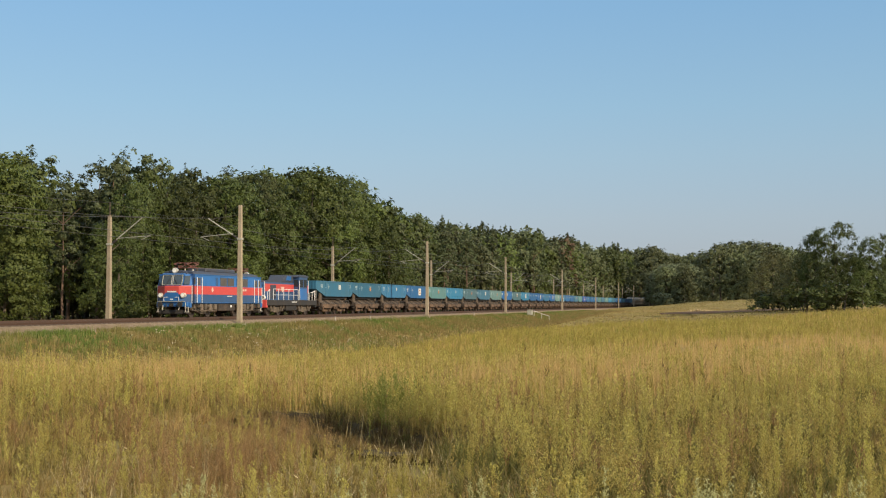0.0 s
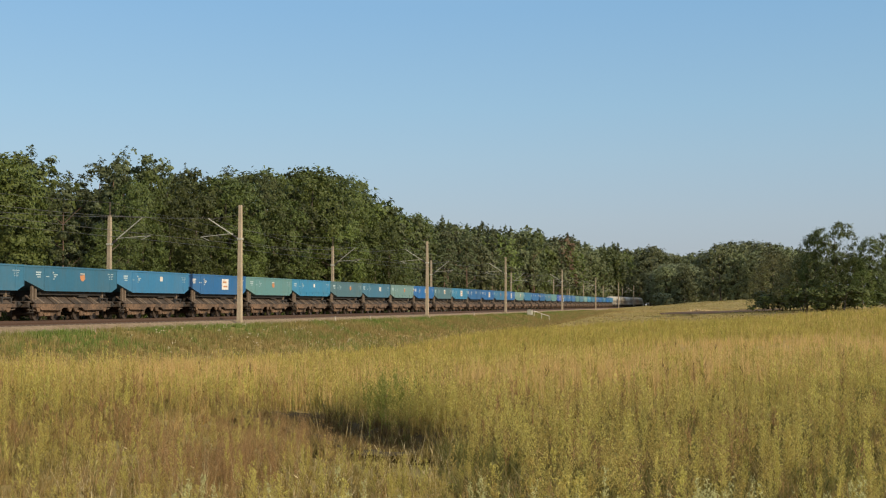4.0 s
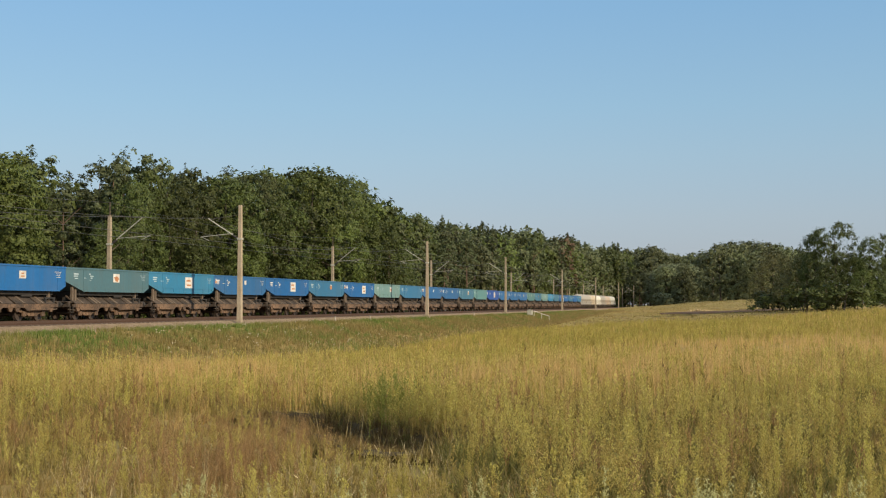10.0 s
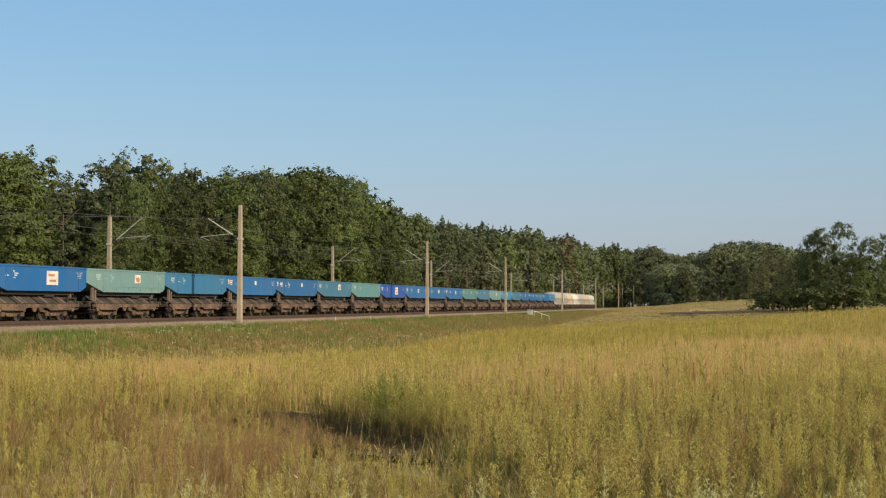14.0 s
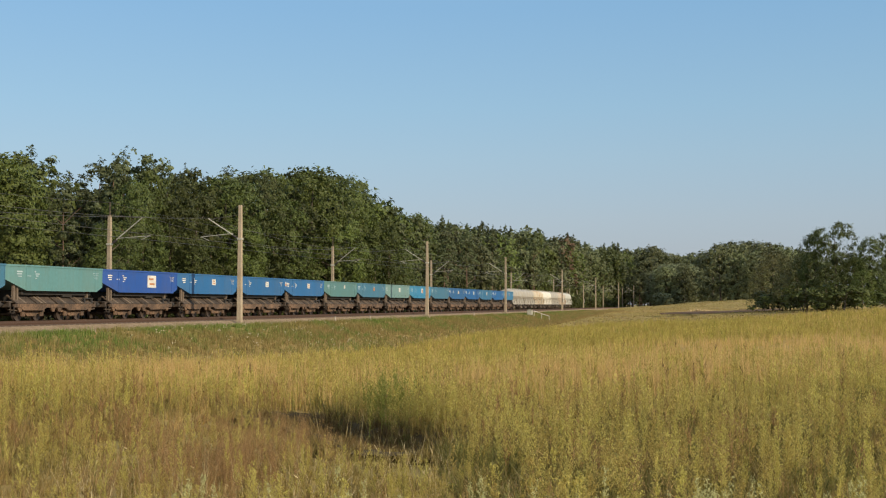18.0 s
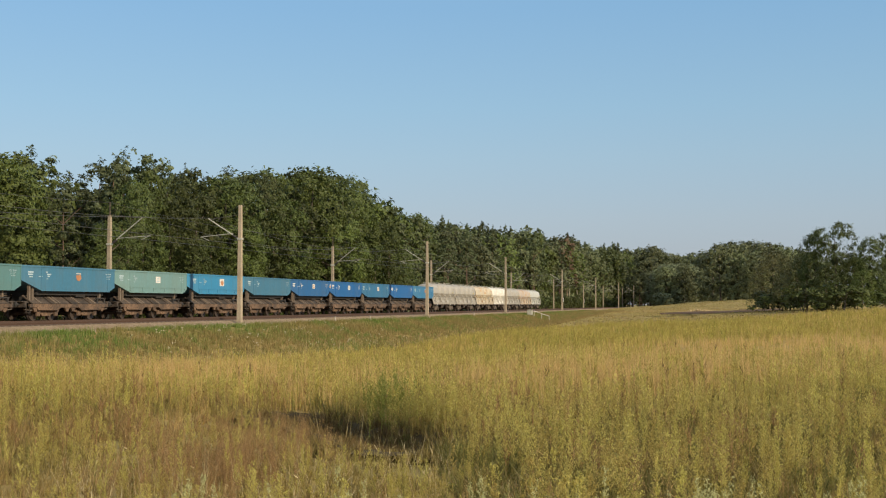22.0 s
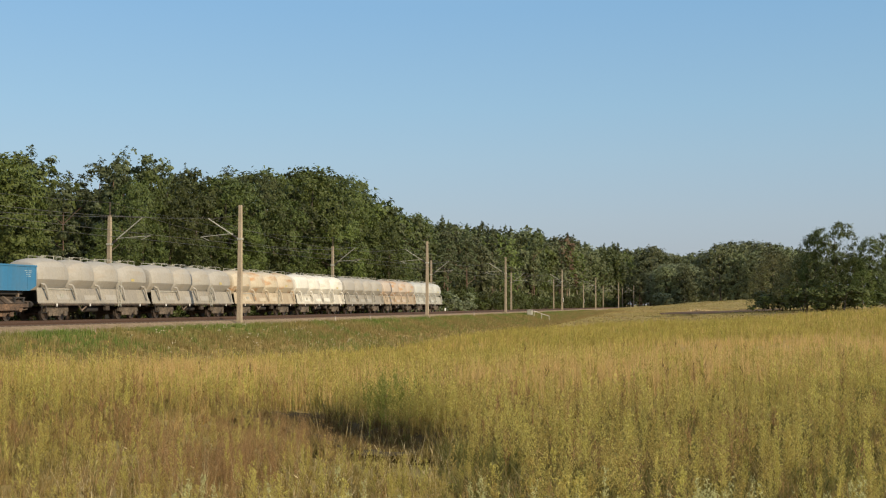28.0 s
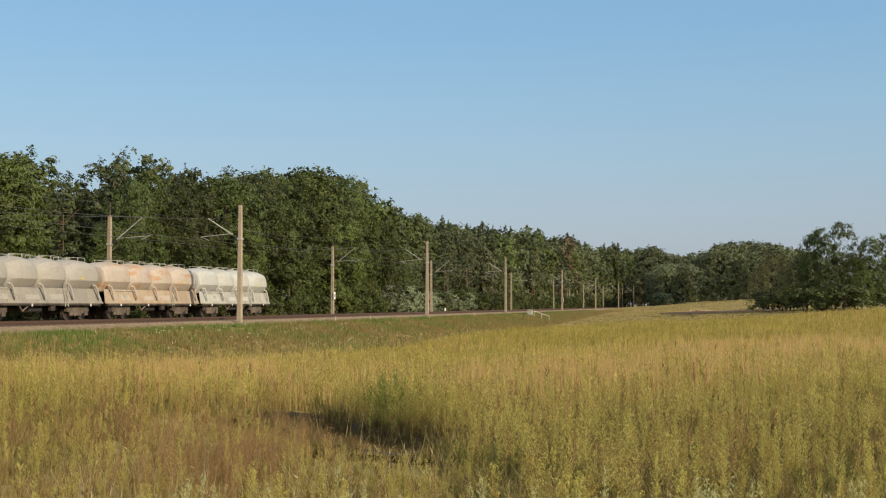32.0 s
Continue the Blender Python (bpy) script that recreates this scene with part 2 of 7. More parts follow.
# ------------------------------------------------------------------ mesh helpers
class Build:
    """Collects simple solids into one mesh."""

    def __init__(self):
        self.v, self.f = [], []

    def add(self, verts, faces):
        o = len(self.v)
        self.v += [tuple(p) for p in verts]
        self.f += [tuple(i + o for i in f) for f in faces]
        return self

    def box(self, x0, x1, y0, y1, z0, z1, c=0.0):
        """A box; c: a chamfer on all twelve edges."""
        if c <= 0:
            v = [(x, y, z) for z in (z0, z1) for x, y in ((x0, y0), (x1, y0), (x1, y1), (x0, y1))]
            return self.add(v, [(3, 2, 1, 0), (4, 5, 6, 7), (0, 1, 5, 4), (1, 2, 6, 5), (2, 3, 7, 6), (3, 0, 4, 7)])
        v, f = [], []
        lo, hi = (x0, y0, z0), (x1, y1, z1)
        idx = {}
        for sx in (0, 1):
            for sy in (0, 1):
                for sz in (0, 1):
                    s = (sx, sy, sz)
                    for ax in range(3):
                        p = [(hi[k] if s[k] else lo[k]) - (0 if k == ax else (c if s[k] else -c)) for k in range(3)]
                        idx[s, ax] = len(v)
                        v.append(p)
        mid = Vector(((x0 + x1) / 2, (y0 + y1) / 2, (z0 + z1) / 2))

        def face(ids):
            n = (Vector(v[ids[1]]) - Vector(v[ids[0]])).cross(Vector(v[ids[2]]) - Vector(v[ids[0]]))
            f.append(tuple(ids) if n.dot(Vector(v[ids[0]]) - mid) > 0 else tuple(reversed(ids)))
        for ax in range(3):
            a, b = [k for k in range(3) if k != ax]
            for s in (0, 1):
                ids = []
                for sa, sb in ((0, 0), (1, 0), (1, 1), (0, 1)):
                    k = [0, 0, 0]
                    k[ax], k[a], k[b] = s, sa, sb
                    ids.append(idx[tuple(k), ax])
                face(ids)
            for sa in (0, 1):
                for sb in (0, 1):
                    k0, k1 = [0, 0, 0], [0, 0, 0]
                    k0[a] = k1[a] = sa
                    k0[b] = k1[b] = sb
                    k1[ax] = 1
                    face([idx[tuple(k0), a], idx[tuple(k0), b], idx[tuple(k1), b], idx[tuple(k1), a]])
        for s in {k[0] for k in idx}:
            face([idx[s, 0], idx[s, 1], idx[s, 2]])
        return self.add(v, f)

    def tube(self, a, b, r0, r1=None, n=8, cap=True):
        """A round bar from a to b."""
        a, b = Vector(a), Vector(b)
        r1 = r0 if r1 is None else r1
        d = (b - a).normalized()
        u = d.orthogonal().normalized()
        w = d.cross(u)
        v = [p + (u * math.cos(t) + w * math.sin(t)) * r for p, r in ((a, r0), (b, r1)) for t in (2 * math.pi * i / n for i in range(n))]
        f = [(i, (i + 1) % n, n + (i + 1) % n, n + i) for i in range(n)]
        if cap:
            f += [tuple(range(n - 1, -1, -1)), tuple(range(n, 2 * n))]
        return self.add(v, f)

    def prism(self, pts, y0, y1):
        """A polygon in x and z, drawn out from y0 to y1; points anticlockwise seen from -y."""
        n = len(pts)
        v = [(x, y0, z) for x, z in pts] + [(x, y1, z) for x, z in pts]
        return self.add(v, [tuple(range(n)), tuple(range(2 * n - 1, n - 1, -1))] + [((i + 1) % n, i, n + i, n + (i + 1) % n) for i in range(n)])

    def rings(self, loops, close=True):
        """Skin over loops of equal length, capped at both ends."""
        n = len(loops[0])
        v = [p for lp in loops for p in lp]
        f = [(k * n + i, k * n + (i + 1) % n, (k + 1) * n + (i + 1) % n, (k + 1) * n + i) for k in range(len(loops) - 1) for i in range(n)]
        if close:
            f += [tuple(range(n - 1, -1, -1)), tuple(range((len(loops) - 1) * n, len(loops) * n))]
        return self.add(v, f)

    def mesh(self, name, material, smooth=False):
        me = bpy.data.meshes.new(name)
        me.from_pydata(self.v, [], self.f)
        bm = bmesh.new()
        bm.from_mesh(me)
        bmesh.ops.recalc_face_normals(bm, faces=bm.faces)
        if smooth:
            for e in bm.edges:
                e.smooth = len(e.link_faces) < 2 or e.calc_face_angle(0) < 0.42
        bm.to_mesh(me)
        bm.free()
        me.materials.append(material)
        if smooth:
            me.polygons.foreach_set("use_smooth", [True] * len(me.polygons))
        return me


def part(name, build, material, parent=None, label="", smooth=False, at=None):
    """Links a mesh as one part under a thing; build is a Build or a mesh."""
    ob = new(name, build if isinstance(build, bpy.types.Mesh) else build.mesh(name, material, smooth))
    if parent is not None:
        ob.parent = parent
    if at is not None:
        ob.matrix_basis = at
    return tagged(ob, label)


def quick_mesh(name, verts, faces, material, second=None, marks=None):
    """A large mesh from numpy arrays of vertices and of equal faces."""
    me = bpy.data.meshes.new(name)
    nv, nf, k = len(verts), len(faces), faces.shape[1]
    me.vertices.add(nv)
    me.vertices.foreach_set("co", np.ascontiguousarray(verts, dtype=np.float32).ravel())
    me.loops.add(nf * k)
    me.loops.foreach_set("vertex_index", np.ascontiguousarray(faces, dtype=np.int32).ravel())
    me.polygons.add(nf)
    me.polygons.foreach_set("loop_start", np.arange(0, nf * k, k, dtype=np.int32))
    me.polygons.foreach_set("loop_total", np.full(nf, k, dtype=np.int32))
    me.update(calc_edges=True)
    me.materials.append(material)
    if second is not None:
        me.materials.append(second)
        me.polygons.foreach_set("material_index", np.ascontiguousarray(marks, dtype=np.int32))
    return me


# ------------------------------------------------------------------ the line of the railway
KNOTS = np.array([-800, -171, -170, 0, 100, 250, 450, 1000.0])
CURVE = np.array([0, 0, -0.00084, -0.000174, -0.000306, 0.000401, 0.000283, 0.000232])
TS = np.arange(-800, 1000, 2.0)
_k = np.interp(TS, KNOTS, CURVE)
TH = np.concatenate([[0], np.cumsum(_k[1:] + _k[:-1])])
TH += 0.2453 - np.interp(0, TS, TH)
_m = (TH[1:] + TH[:-1]) / 2
TX = np.concatenate([[0], np.cumsum(np.sin(_m) * 2)])
TY = np.concatenate([[0], np.cumsum(np.cos(_m) * 2)])
TX += -9.81 - np.interp(0, TS, TX)
TY += 143.904 - np.interp(0, TS, TY)
SPEED, GAIN = 15.6593, 0.0274


def line_at(s, off=0.0):
    """Place and heading on the far track, off metres towards the field."""
    x, y, t = np.interp(s, TS, TX), np.interp(s, TS, TY), np.interp(s, TS, TH)
    return x + off * np.cos(t), y - off * np.sin(t), t


def beside(x, y):
    """Offset from the far track (positive towards the field) and distance along it."""
    x, y = np.atleast_1d(x).astype(float), np.atleast_1d(y).astype(float)
    px, py, pt, ps = TX[::2], TY[::2], TH[::2], TS[::2]
    off, along = np.empty(len(x)), np.empty(len(x))
    for i in range(0, len(x), 4000):
        dx, dy = x[i:i + 4000, None] - px, y[i:i + 4000, None] - py
        j = np.argmin(dx * dx + dy * dy, axis=1)
        r = np.arange(len(j))
        ex, ey = dx[r, j], dy[r, j]
        off[i:i + 4000] = ex * np.cos(pt[j]) - ey * np.sin(pt[j])
        along[i:i + 4000] = ps[j] + ex * np.sin(pt[j]) + ey * np.cos(pt[j])
    return off, along


def smooth01(v):
    v = np.clip(v, 0, 1)
    return v * v * (3 - 2 * v)


def hollow_at(x, y):
    """A trampled hollow that runs through the near field."""
    u = np.clip(((x + 3.7) * 3.4 + (y - 31.0) * -9.0) / (3.4 ** 2 + 9.0 ** 2), 0, 1)
    d = np.hypot(x - (-3.7 + 3.4 * u), y - (31.0 - 9.0 * u))
    return np.exp(-(d / (0.6 + 0.32 * u)) ** 4)


def ground_z(x, y):
    """Height of the ground; the rails lie at 0."""
    x, y = np.atleast_1d(x).astype(float), np.atleast_1d(y).astype(float)
    off, along = beside(x, y)
    far = np.interp(x, [-30, -19, -11, -2, 4, 15, 22, 31, 40, 60], [-2.25, -2.4, -2.75, -2.85, -2.45, -2.1, -1.65, -1.25, -0.62, 0.5])
    z = -1.5 + (far + 1.5) * smooth01((y - 8) / 82)
    z = z + (-0.75 + 1.2 * smooth01((x - 35) / 60) - z) * smooth01((y - 165) / 110)
    z += 2.0 * np.exp(-((x - 88) / 24) ** 2 - ((y - 345) / 70) ** 2)
    z += 0.12 * np.sin(x * 0.21 + 1.3) * np.sin(y * 0.13) + 0.05 * np.sin(x * 0.7 + y * 0.4)
    z -= 0.4 * hollow_at(x, y)
    bank = np.where(off > 0, -0.55 - np.maximum(off - 8.0, 0) * 0.27, -0.6)
    z = np.where(off > 0, np.maximum(z, bank), bank)
    return np.where((off > -5.0) & (off < 8.0), -0.6, z)


# ------------------------------------------------------------------ ground
def spread_axis(lo, hi, step, ends):
    core = np.arange(lo, hi + step, step)
    out, d, p = [], step, hi
    while p < ends[1]:
        d *= 1.25
        p += d
        out.append(p)
    left, d, p = [], step, lo
    while p > ends[0]:
        d *= 1.25
        p -= d
        left.append(p)
    return np.concatenate([left[::-1], core, out])


gx, gy = spread_axis(-60, 130, 1.5, (-3500, 3500)), spread_axis(-4, 420, 2.0, (-3000, 4500))
XX, YY = np.meshgrid(gx, gy)
gv = np.column_stack([XX.ravel(), YY.ravel(), ground_z(XX.ravel(), YY.ravel())])
near_bed = np.clip(((gv[:, 0] + 3.7) * 3.4 + (gv[:, 1] - 31.0) * -9.0) / 92.6, 0, 1)
gv[:, 2] -= 0.35 * smooth01((2.4 - np.hypot(gv[:, 0] + 3.7 - 3.4 * near_bed, gv[:, 1] - 31.0 + 9.0 * near_bed)) / 0.8)
w = len(gx)
ii = (np.arange(len(gy) - 1)[:, None] * w + np.arange(w - 1)[None, :]).ravel()
ground = new("ground", quick_mesh("ground", gv, np.column_stack([ii, ii + 1, ii + w + 1, ii + w]), M_SOIL))
ground.data.polygons.foreach_set("use_smooth", [True] * len(ground.data.polygons))
tagged(ground, "gently rolling dry field soil under weeds and grass", "ground", kind="structure")


def sweep(name, profile, s0, s1, step, material):
    """A band of that cross-section (offset, height) along the line."""
    ss = np.arange(s0, s1 + step, step)
    loops = []
    for s in ss:
        loops.append([(*[float(c) for c in line_at(s, o)[:2]], z) for o, z in profile])
    return Build().rings(loops).mesh(name, material)


ballast = new("ballast", sweep("ballast", [(-3.6, -0.62), (-1.9, -0.2), (5.9, -0.2), (7.4, -0.62), (7.4, -1.0), (-3.6, -1.0)], -140, 900, 6, M_BALLAST))
tagged(ballast, "reddish-brown crushed stone ballast of a double-track railway", "ballast", kind="structure")
for track_off in (0.0, 4.0):
    rails = tagged(new("track"), "two worn steel rails on concrete sleepers in ballast", "railway track", "railway tracks", "structure")
    for side in (-0.755, 0.755):
        o = track_off + side
        part("rail", sweep("rail", [(o - 0.065, -0.17), (o - 0.065, -0.15), (o - 0.015, -0.13), (o - 0.036, -0.04), (o - 0.036, 0), (o + 0.036, 0), (o + 0.036, -0.04), (o + 0.015, -0.13), (o + 0.065, -0.15), (o + 0.065, -0.17)], -140, 900, 5, M_RAIL), M_RAIL, rails)
    sl = Build()
    for s in np.arange(-120, 180, 0.62):
        x, y, t = (float(c) for c in line_at(s, track_off))
        c, n = math.cos(t), math.sin(t)
        pts = [(x + a * c + b * n, y - a * n + b * c) for a, b in ((-1.25, -0.13), (1.25, -0.13), (1.25, 0.13), (-1.25, 0.13))]
        sl.add([(*p, z) for z in (-0.3, -0.16) for p in pts], [(4, 5, 6, 7), (0, 1, 5, 4), (1, 2, 6, 5), (2, 3, 7, 6), (3, 0, 4, 7)])
    tagged(part("sleepers", sl, M_SLEEPER, rails), kind="stuff")


# ------------------------------------------------------------------ overhead line
def at_line(s, off, z=0.0, turn=0.0):
    x, y, t = (float(c) for c in line_at(s, off))
    return pose(x, y, z, 0, 0, 90 - math.degrees(t) + turn)


def taper(x0, y0, z0, x1, y1, z1):
    v = [(sx * x0, sy * y0, z0) for sx, sy in ((-1, -1), (1, -1), (1, 1), (-1, 1))] + [(sx * x1, sy * y1, z1) for sx, sy in ((-1, -1), (1, -1), (1, 1), (-1, 1))]
    return Build().add(v, [(3, 2, 1, 0), (4, 5, 6, 7), (0, 1, 5, 4), (1, 2, 6, 5), (2, 3, 7, 6), (3, 0, 4, 7)])


def catenary_mast(reach, height, attach, tip, arm, spike, plate):
    """A concrete mast with a bracket that reaches over its track; reach is along the mast's y axis."""
    d = 1 if reach > 0 else -1
    mast = tagged(new("catenary_mast"), "tapered weathered concrete catenary mast beside the railway", "mast", "catenary masts along the line")
    part("pole", taper(0.2, 0.17, -0.6, 0.125, 0.11, height - 0.5), M_MAST, mast)
    part("foundation", Build().box(-0.4, 0.4, -0.4, 0.4, -0.9, -0.38, 0.05), M_CONC, mast)
    part("bracket_tube", Build().tube((0, 0.15 * d, attach), (0, reach * 0.96, tip), 0.045), M_GALV, mast, "galvanised steel bracket tube")
    part("insulator", Build().tube((0, 0.3 * d, attach + 0.08), (0, 0.62 * d, attach + 0.08 + (tip - attach) * 0.12), 0.09), M_DARK, mast, "brown ribbed insulator")
    part("stay", Build().tube((0, 0.12 * d, tip + 0.25), (0, reach * 0.92, tip - 0.05), 0.018, n=6), M_WIRE, mast)
    part("registration_arm", Build().tube((0, reach * 0.22, attach + 0.42), (0, reach * 1.2, arm + 0.28), 0.03, n=6), M_GALV, mast)
    part("steady_arm", Build().tube((0, reach * 1.16, arm + 0.26), (0, reach * 0.93, arm), 0.02, n=6), M_GALV, mast)
    if spike:
        part("earth_wire_spike", Build().tube((0, 0, height - 0.6), (0, 0, height + 0.55), 0.05, 0.035, 6), M_RUST, mast)
    part("band", Build().box(-0.2, 0.2, -0.185, 0.185, attach - 0.08, attach + 0.06), M_GALV, mast)
    if plate:
        pl = part("number_plate", Build().box(-0.3, 0.3, -0.26, -0.23, 1.7, 2.55, 0.01), M_WHITE, mast, "white enamel plate with dark marks")
        part("plate_mark", Build().box(-0.12, 0.12, -0.268, -0.262, 2.0, 2.3), M_DARK, pl)
    return mast


NEAR_MASTS = [-49.99, 5.21, 55.94, 128.06, 211.07, 287.1, 340.4, 398.0]
FAR_MASTS = [-52.57, -1.44, 45.27, 118.3, 192.34, 267.7, 324.05, 384.0]
near_mast = catenary_mast(2.8, 9.25, 6.15, 7.75, 6.05, False, False)
near_plate = catenary_mast(2.8, 9.25, 6.15, 7.75, 6.05, False, True)
far_mast = catenary_mast(-2.9, 8.45, 5.75, 7.75, 6.05, True, False)
far_plate = catenary_mast(-2.9, 8.45, 5.75, 7.75, 6.05, True, True)
used = set()
for rows, off, plain, plated, marked in ((NEAR_MASTS, 6.83, near_mast, near_plate, (3,)), (FAR_MASTS, -2.91, far_mast, far_plate, (1, 5))):
    for i, s in enumerate(rows + [rows[0] - 57, rows[0] - 114]):
        src = plated if i in marked else plain
        if src in used:
            copy_thing(src, at_line(s, off, -0.05))
        else:
            src.matrix_basis = at_line(s, off, -0.05)
            used.add(src)


def wire(name, label, pts, r):
    b = Build()
    for p, q in zip(pts[:-1], pts[1:]):
        b.tube(p, q, r, n=5, cap=False)
    return tagged(part(name, b, M_WIRE), label, "wire", "overhead wires")


for rows, off in ((NEAR_MASTS, 4.0), (FAR_MASTS, 0.0)):
    ms = [rows[0] - 57] + rows
    low, high, drops = [], [], Build()
    for a, c in zip(ms[:-1], ms[1:]):
        for k in range(10):
            u = k / 10
            s = a + (c - a) * u
            x, y, _ = (float(v) for v in line_at(s, off + 0.2 * math.cos(u * math.pi)))
            low.append((x, y, 6.0))
            high.append((x, y, 7.75 - 4 * 1.1 * u * (1 - u)))
            if k:
                drops.tube(low[-1], high[-1], 0.006, n=4, cap=False)
    wire("contact_wire", "thin copper contact wire above the track", low, 0.014)
    wire("messenger_wire", "sagging catenary wire above the track", high, 0.014)
    wire_drops = tagged(part("droppers", drops, M_WIRE), "thin vertical dropper wires of the overhead line", "wire", kind="stuff")
feed = []
for a, c in zip([FAR_MASTS[0] - 57] + FAR_MASTS[:-1], FAR_MASTS):
    for k in range(8):
        u = k / 8
        x, y, _ = (float(v) for v in line_at(a + (c - a) * u, -2.91))
        feed.append((x, y, 8.9 - 4 * 0.7 * u * (1 - u)))
wire("earth_wire", "thin aerial earth wire on the mast tops", feed, 0.012)

# small trackside things
cabinet = tagged(new("trackside_cabinet"), "small grey metal relay cabinet beside the railway", "cabinet")
cabinet.matrix_basis = at_line(65, 9.3, -0.85)
part("body", Build().box(-0.55, 0.55, -0.4, 0.4, 0.15, 0.95, 0.04), M_GALV, cabinet)
part("roof", Build().box(-0.62, 0.62, -0.46, 0.46, 0.95, 1.03, 0.02), M_GALV, cabinet)
part("plinth", Build().box(-0.5, 0.5, -0.36, 0.36, -0.4, 0.15), M_SLEEPER, cabinet)
rail_ob = tagged(new("handrail"), "low pale tubular handrail sloping down the bank", "handrail")
rail_ob.matrix_basis = at_line(63.5, 10.2, -0.9)
part("rail", Build().tube((0, 0, 0.9), (0.35, -2.6, -0.02), 0.03), M_WHITE, rail_ob)
for k in (0.02, 0.5, 0.98):
    part("post", Build().tube((0.35 * k, -2.6 * k, -1.0 * k - 0.3), (0.35 * k, -2.6 * k, 0.9 - 0.92 * k), 0.025), M_WHITE, rail_ob)
board = tagged(new("trackside_board"), "small white board on two short posts beyond the tracks", "sign")
board.matrix_basis = at_line(62, -4.6, -0.6)
part("panel", Build().box(-0.55, 0.55, -0.03, 0.03, 0.55, 1.05, 0.01), M_WHITE, board)
for k in (-0.4, 0.4):
    part("post", Build().box(k - 0.04, k + 0.04, 0.03, 0.09, -0.2, 1.0), M_SLEEPER, board)
peg = tagged(new("distance_post"), "short grey concrete distance post beside the track", "post", "distance posts")
part("shaft", Build().box(-0.08, 0.08, -0.06, 0.06, -0.3, 0.5, 0.015), M_CONC, peg)
peg.matrix_basis = at_line(-30.5, 7.6, -0.6)
for s in (-20.0, 28.0, 150.0):
    copy_thing(peg, at_line(s, 7.6, -0.6))


# ------------------------------------------------------------------ trees
def quads_on(points, normals, size, rng, aspect=0.55):
    """Small tilted leaves at points, facing roughly along normals."""
    n = len(points)
    d = normals + rng.normal(0, 0.5, (n, 3))
    d /= np.linalg.norm(d, axis=1)[:, None] + 1e-9
    ref = rng.normal(0, 1, (n, 3))
    u = np.cross(d, ref)
    u /= np.linalg.norm(u, axis=1)[:, None] + 1e-9
    v = np.cross(d, u)
    s = (size * rng.uniform(0.6, 1.35, n))[:, None]
    verts = np.stack([points - u * s * aspect * 1.25 - v * s * 0.7, points + u * s * aspect * 1.25 - v * s * 0.7, points + v * s * 1.15], axis=1).reshape(-1, 3)
    return verts, np.arange(3 * n).reshape(-1, 3)


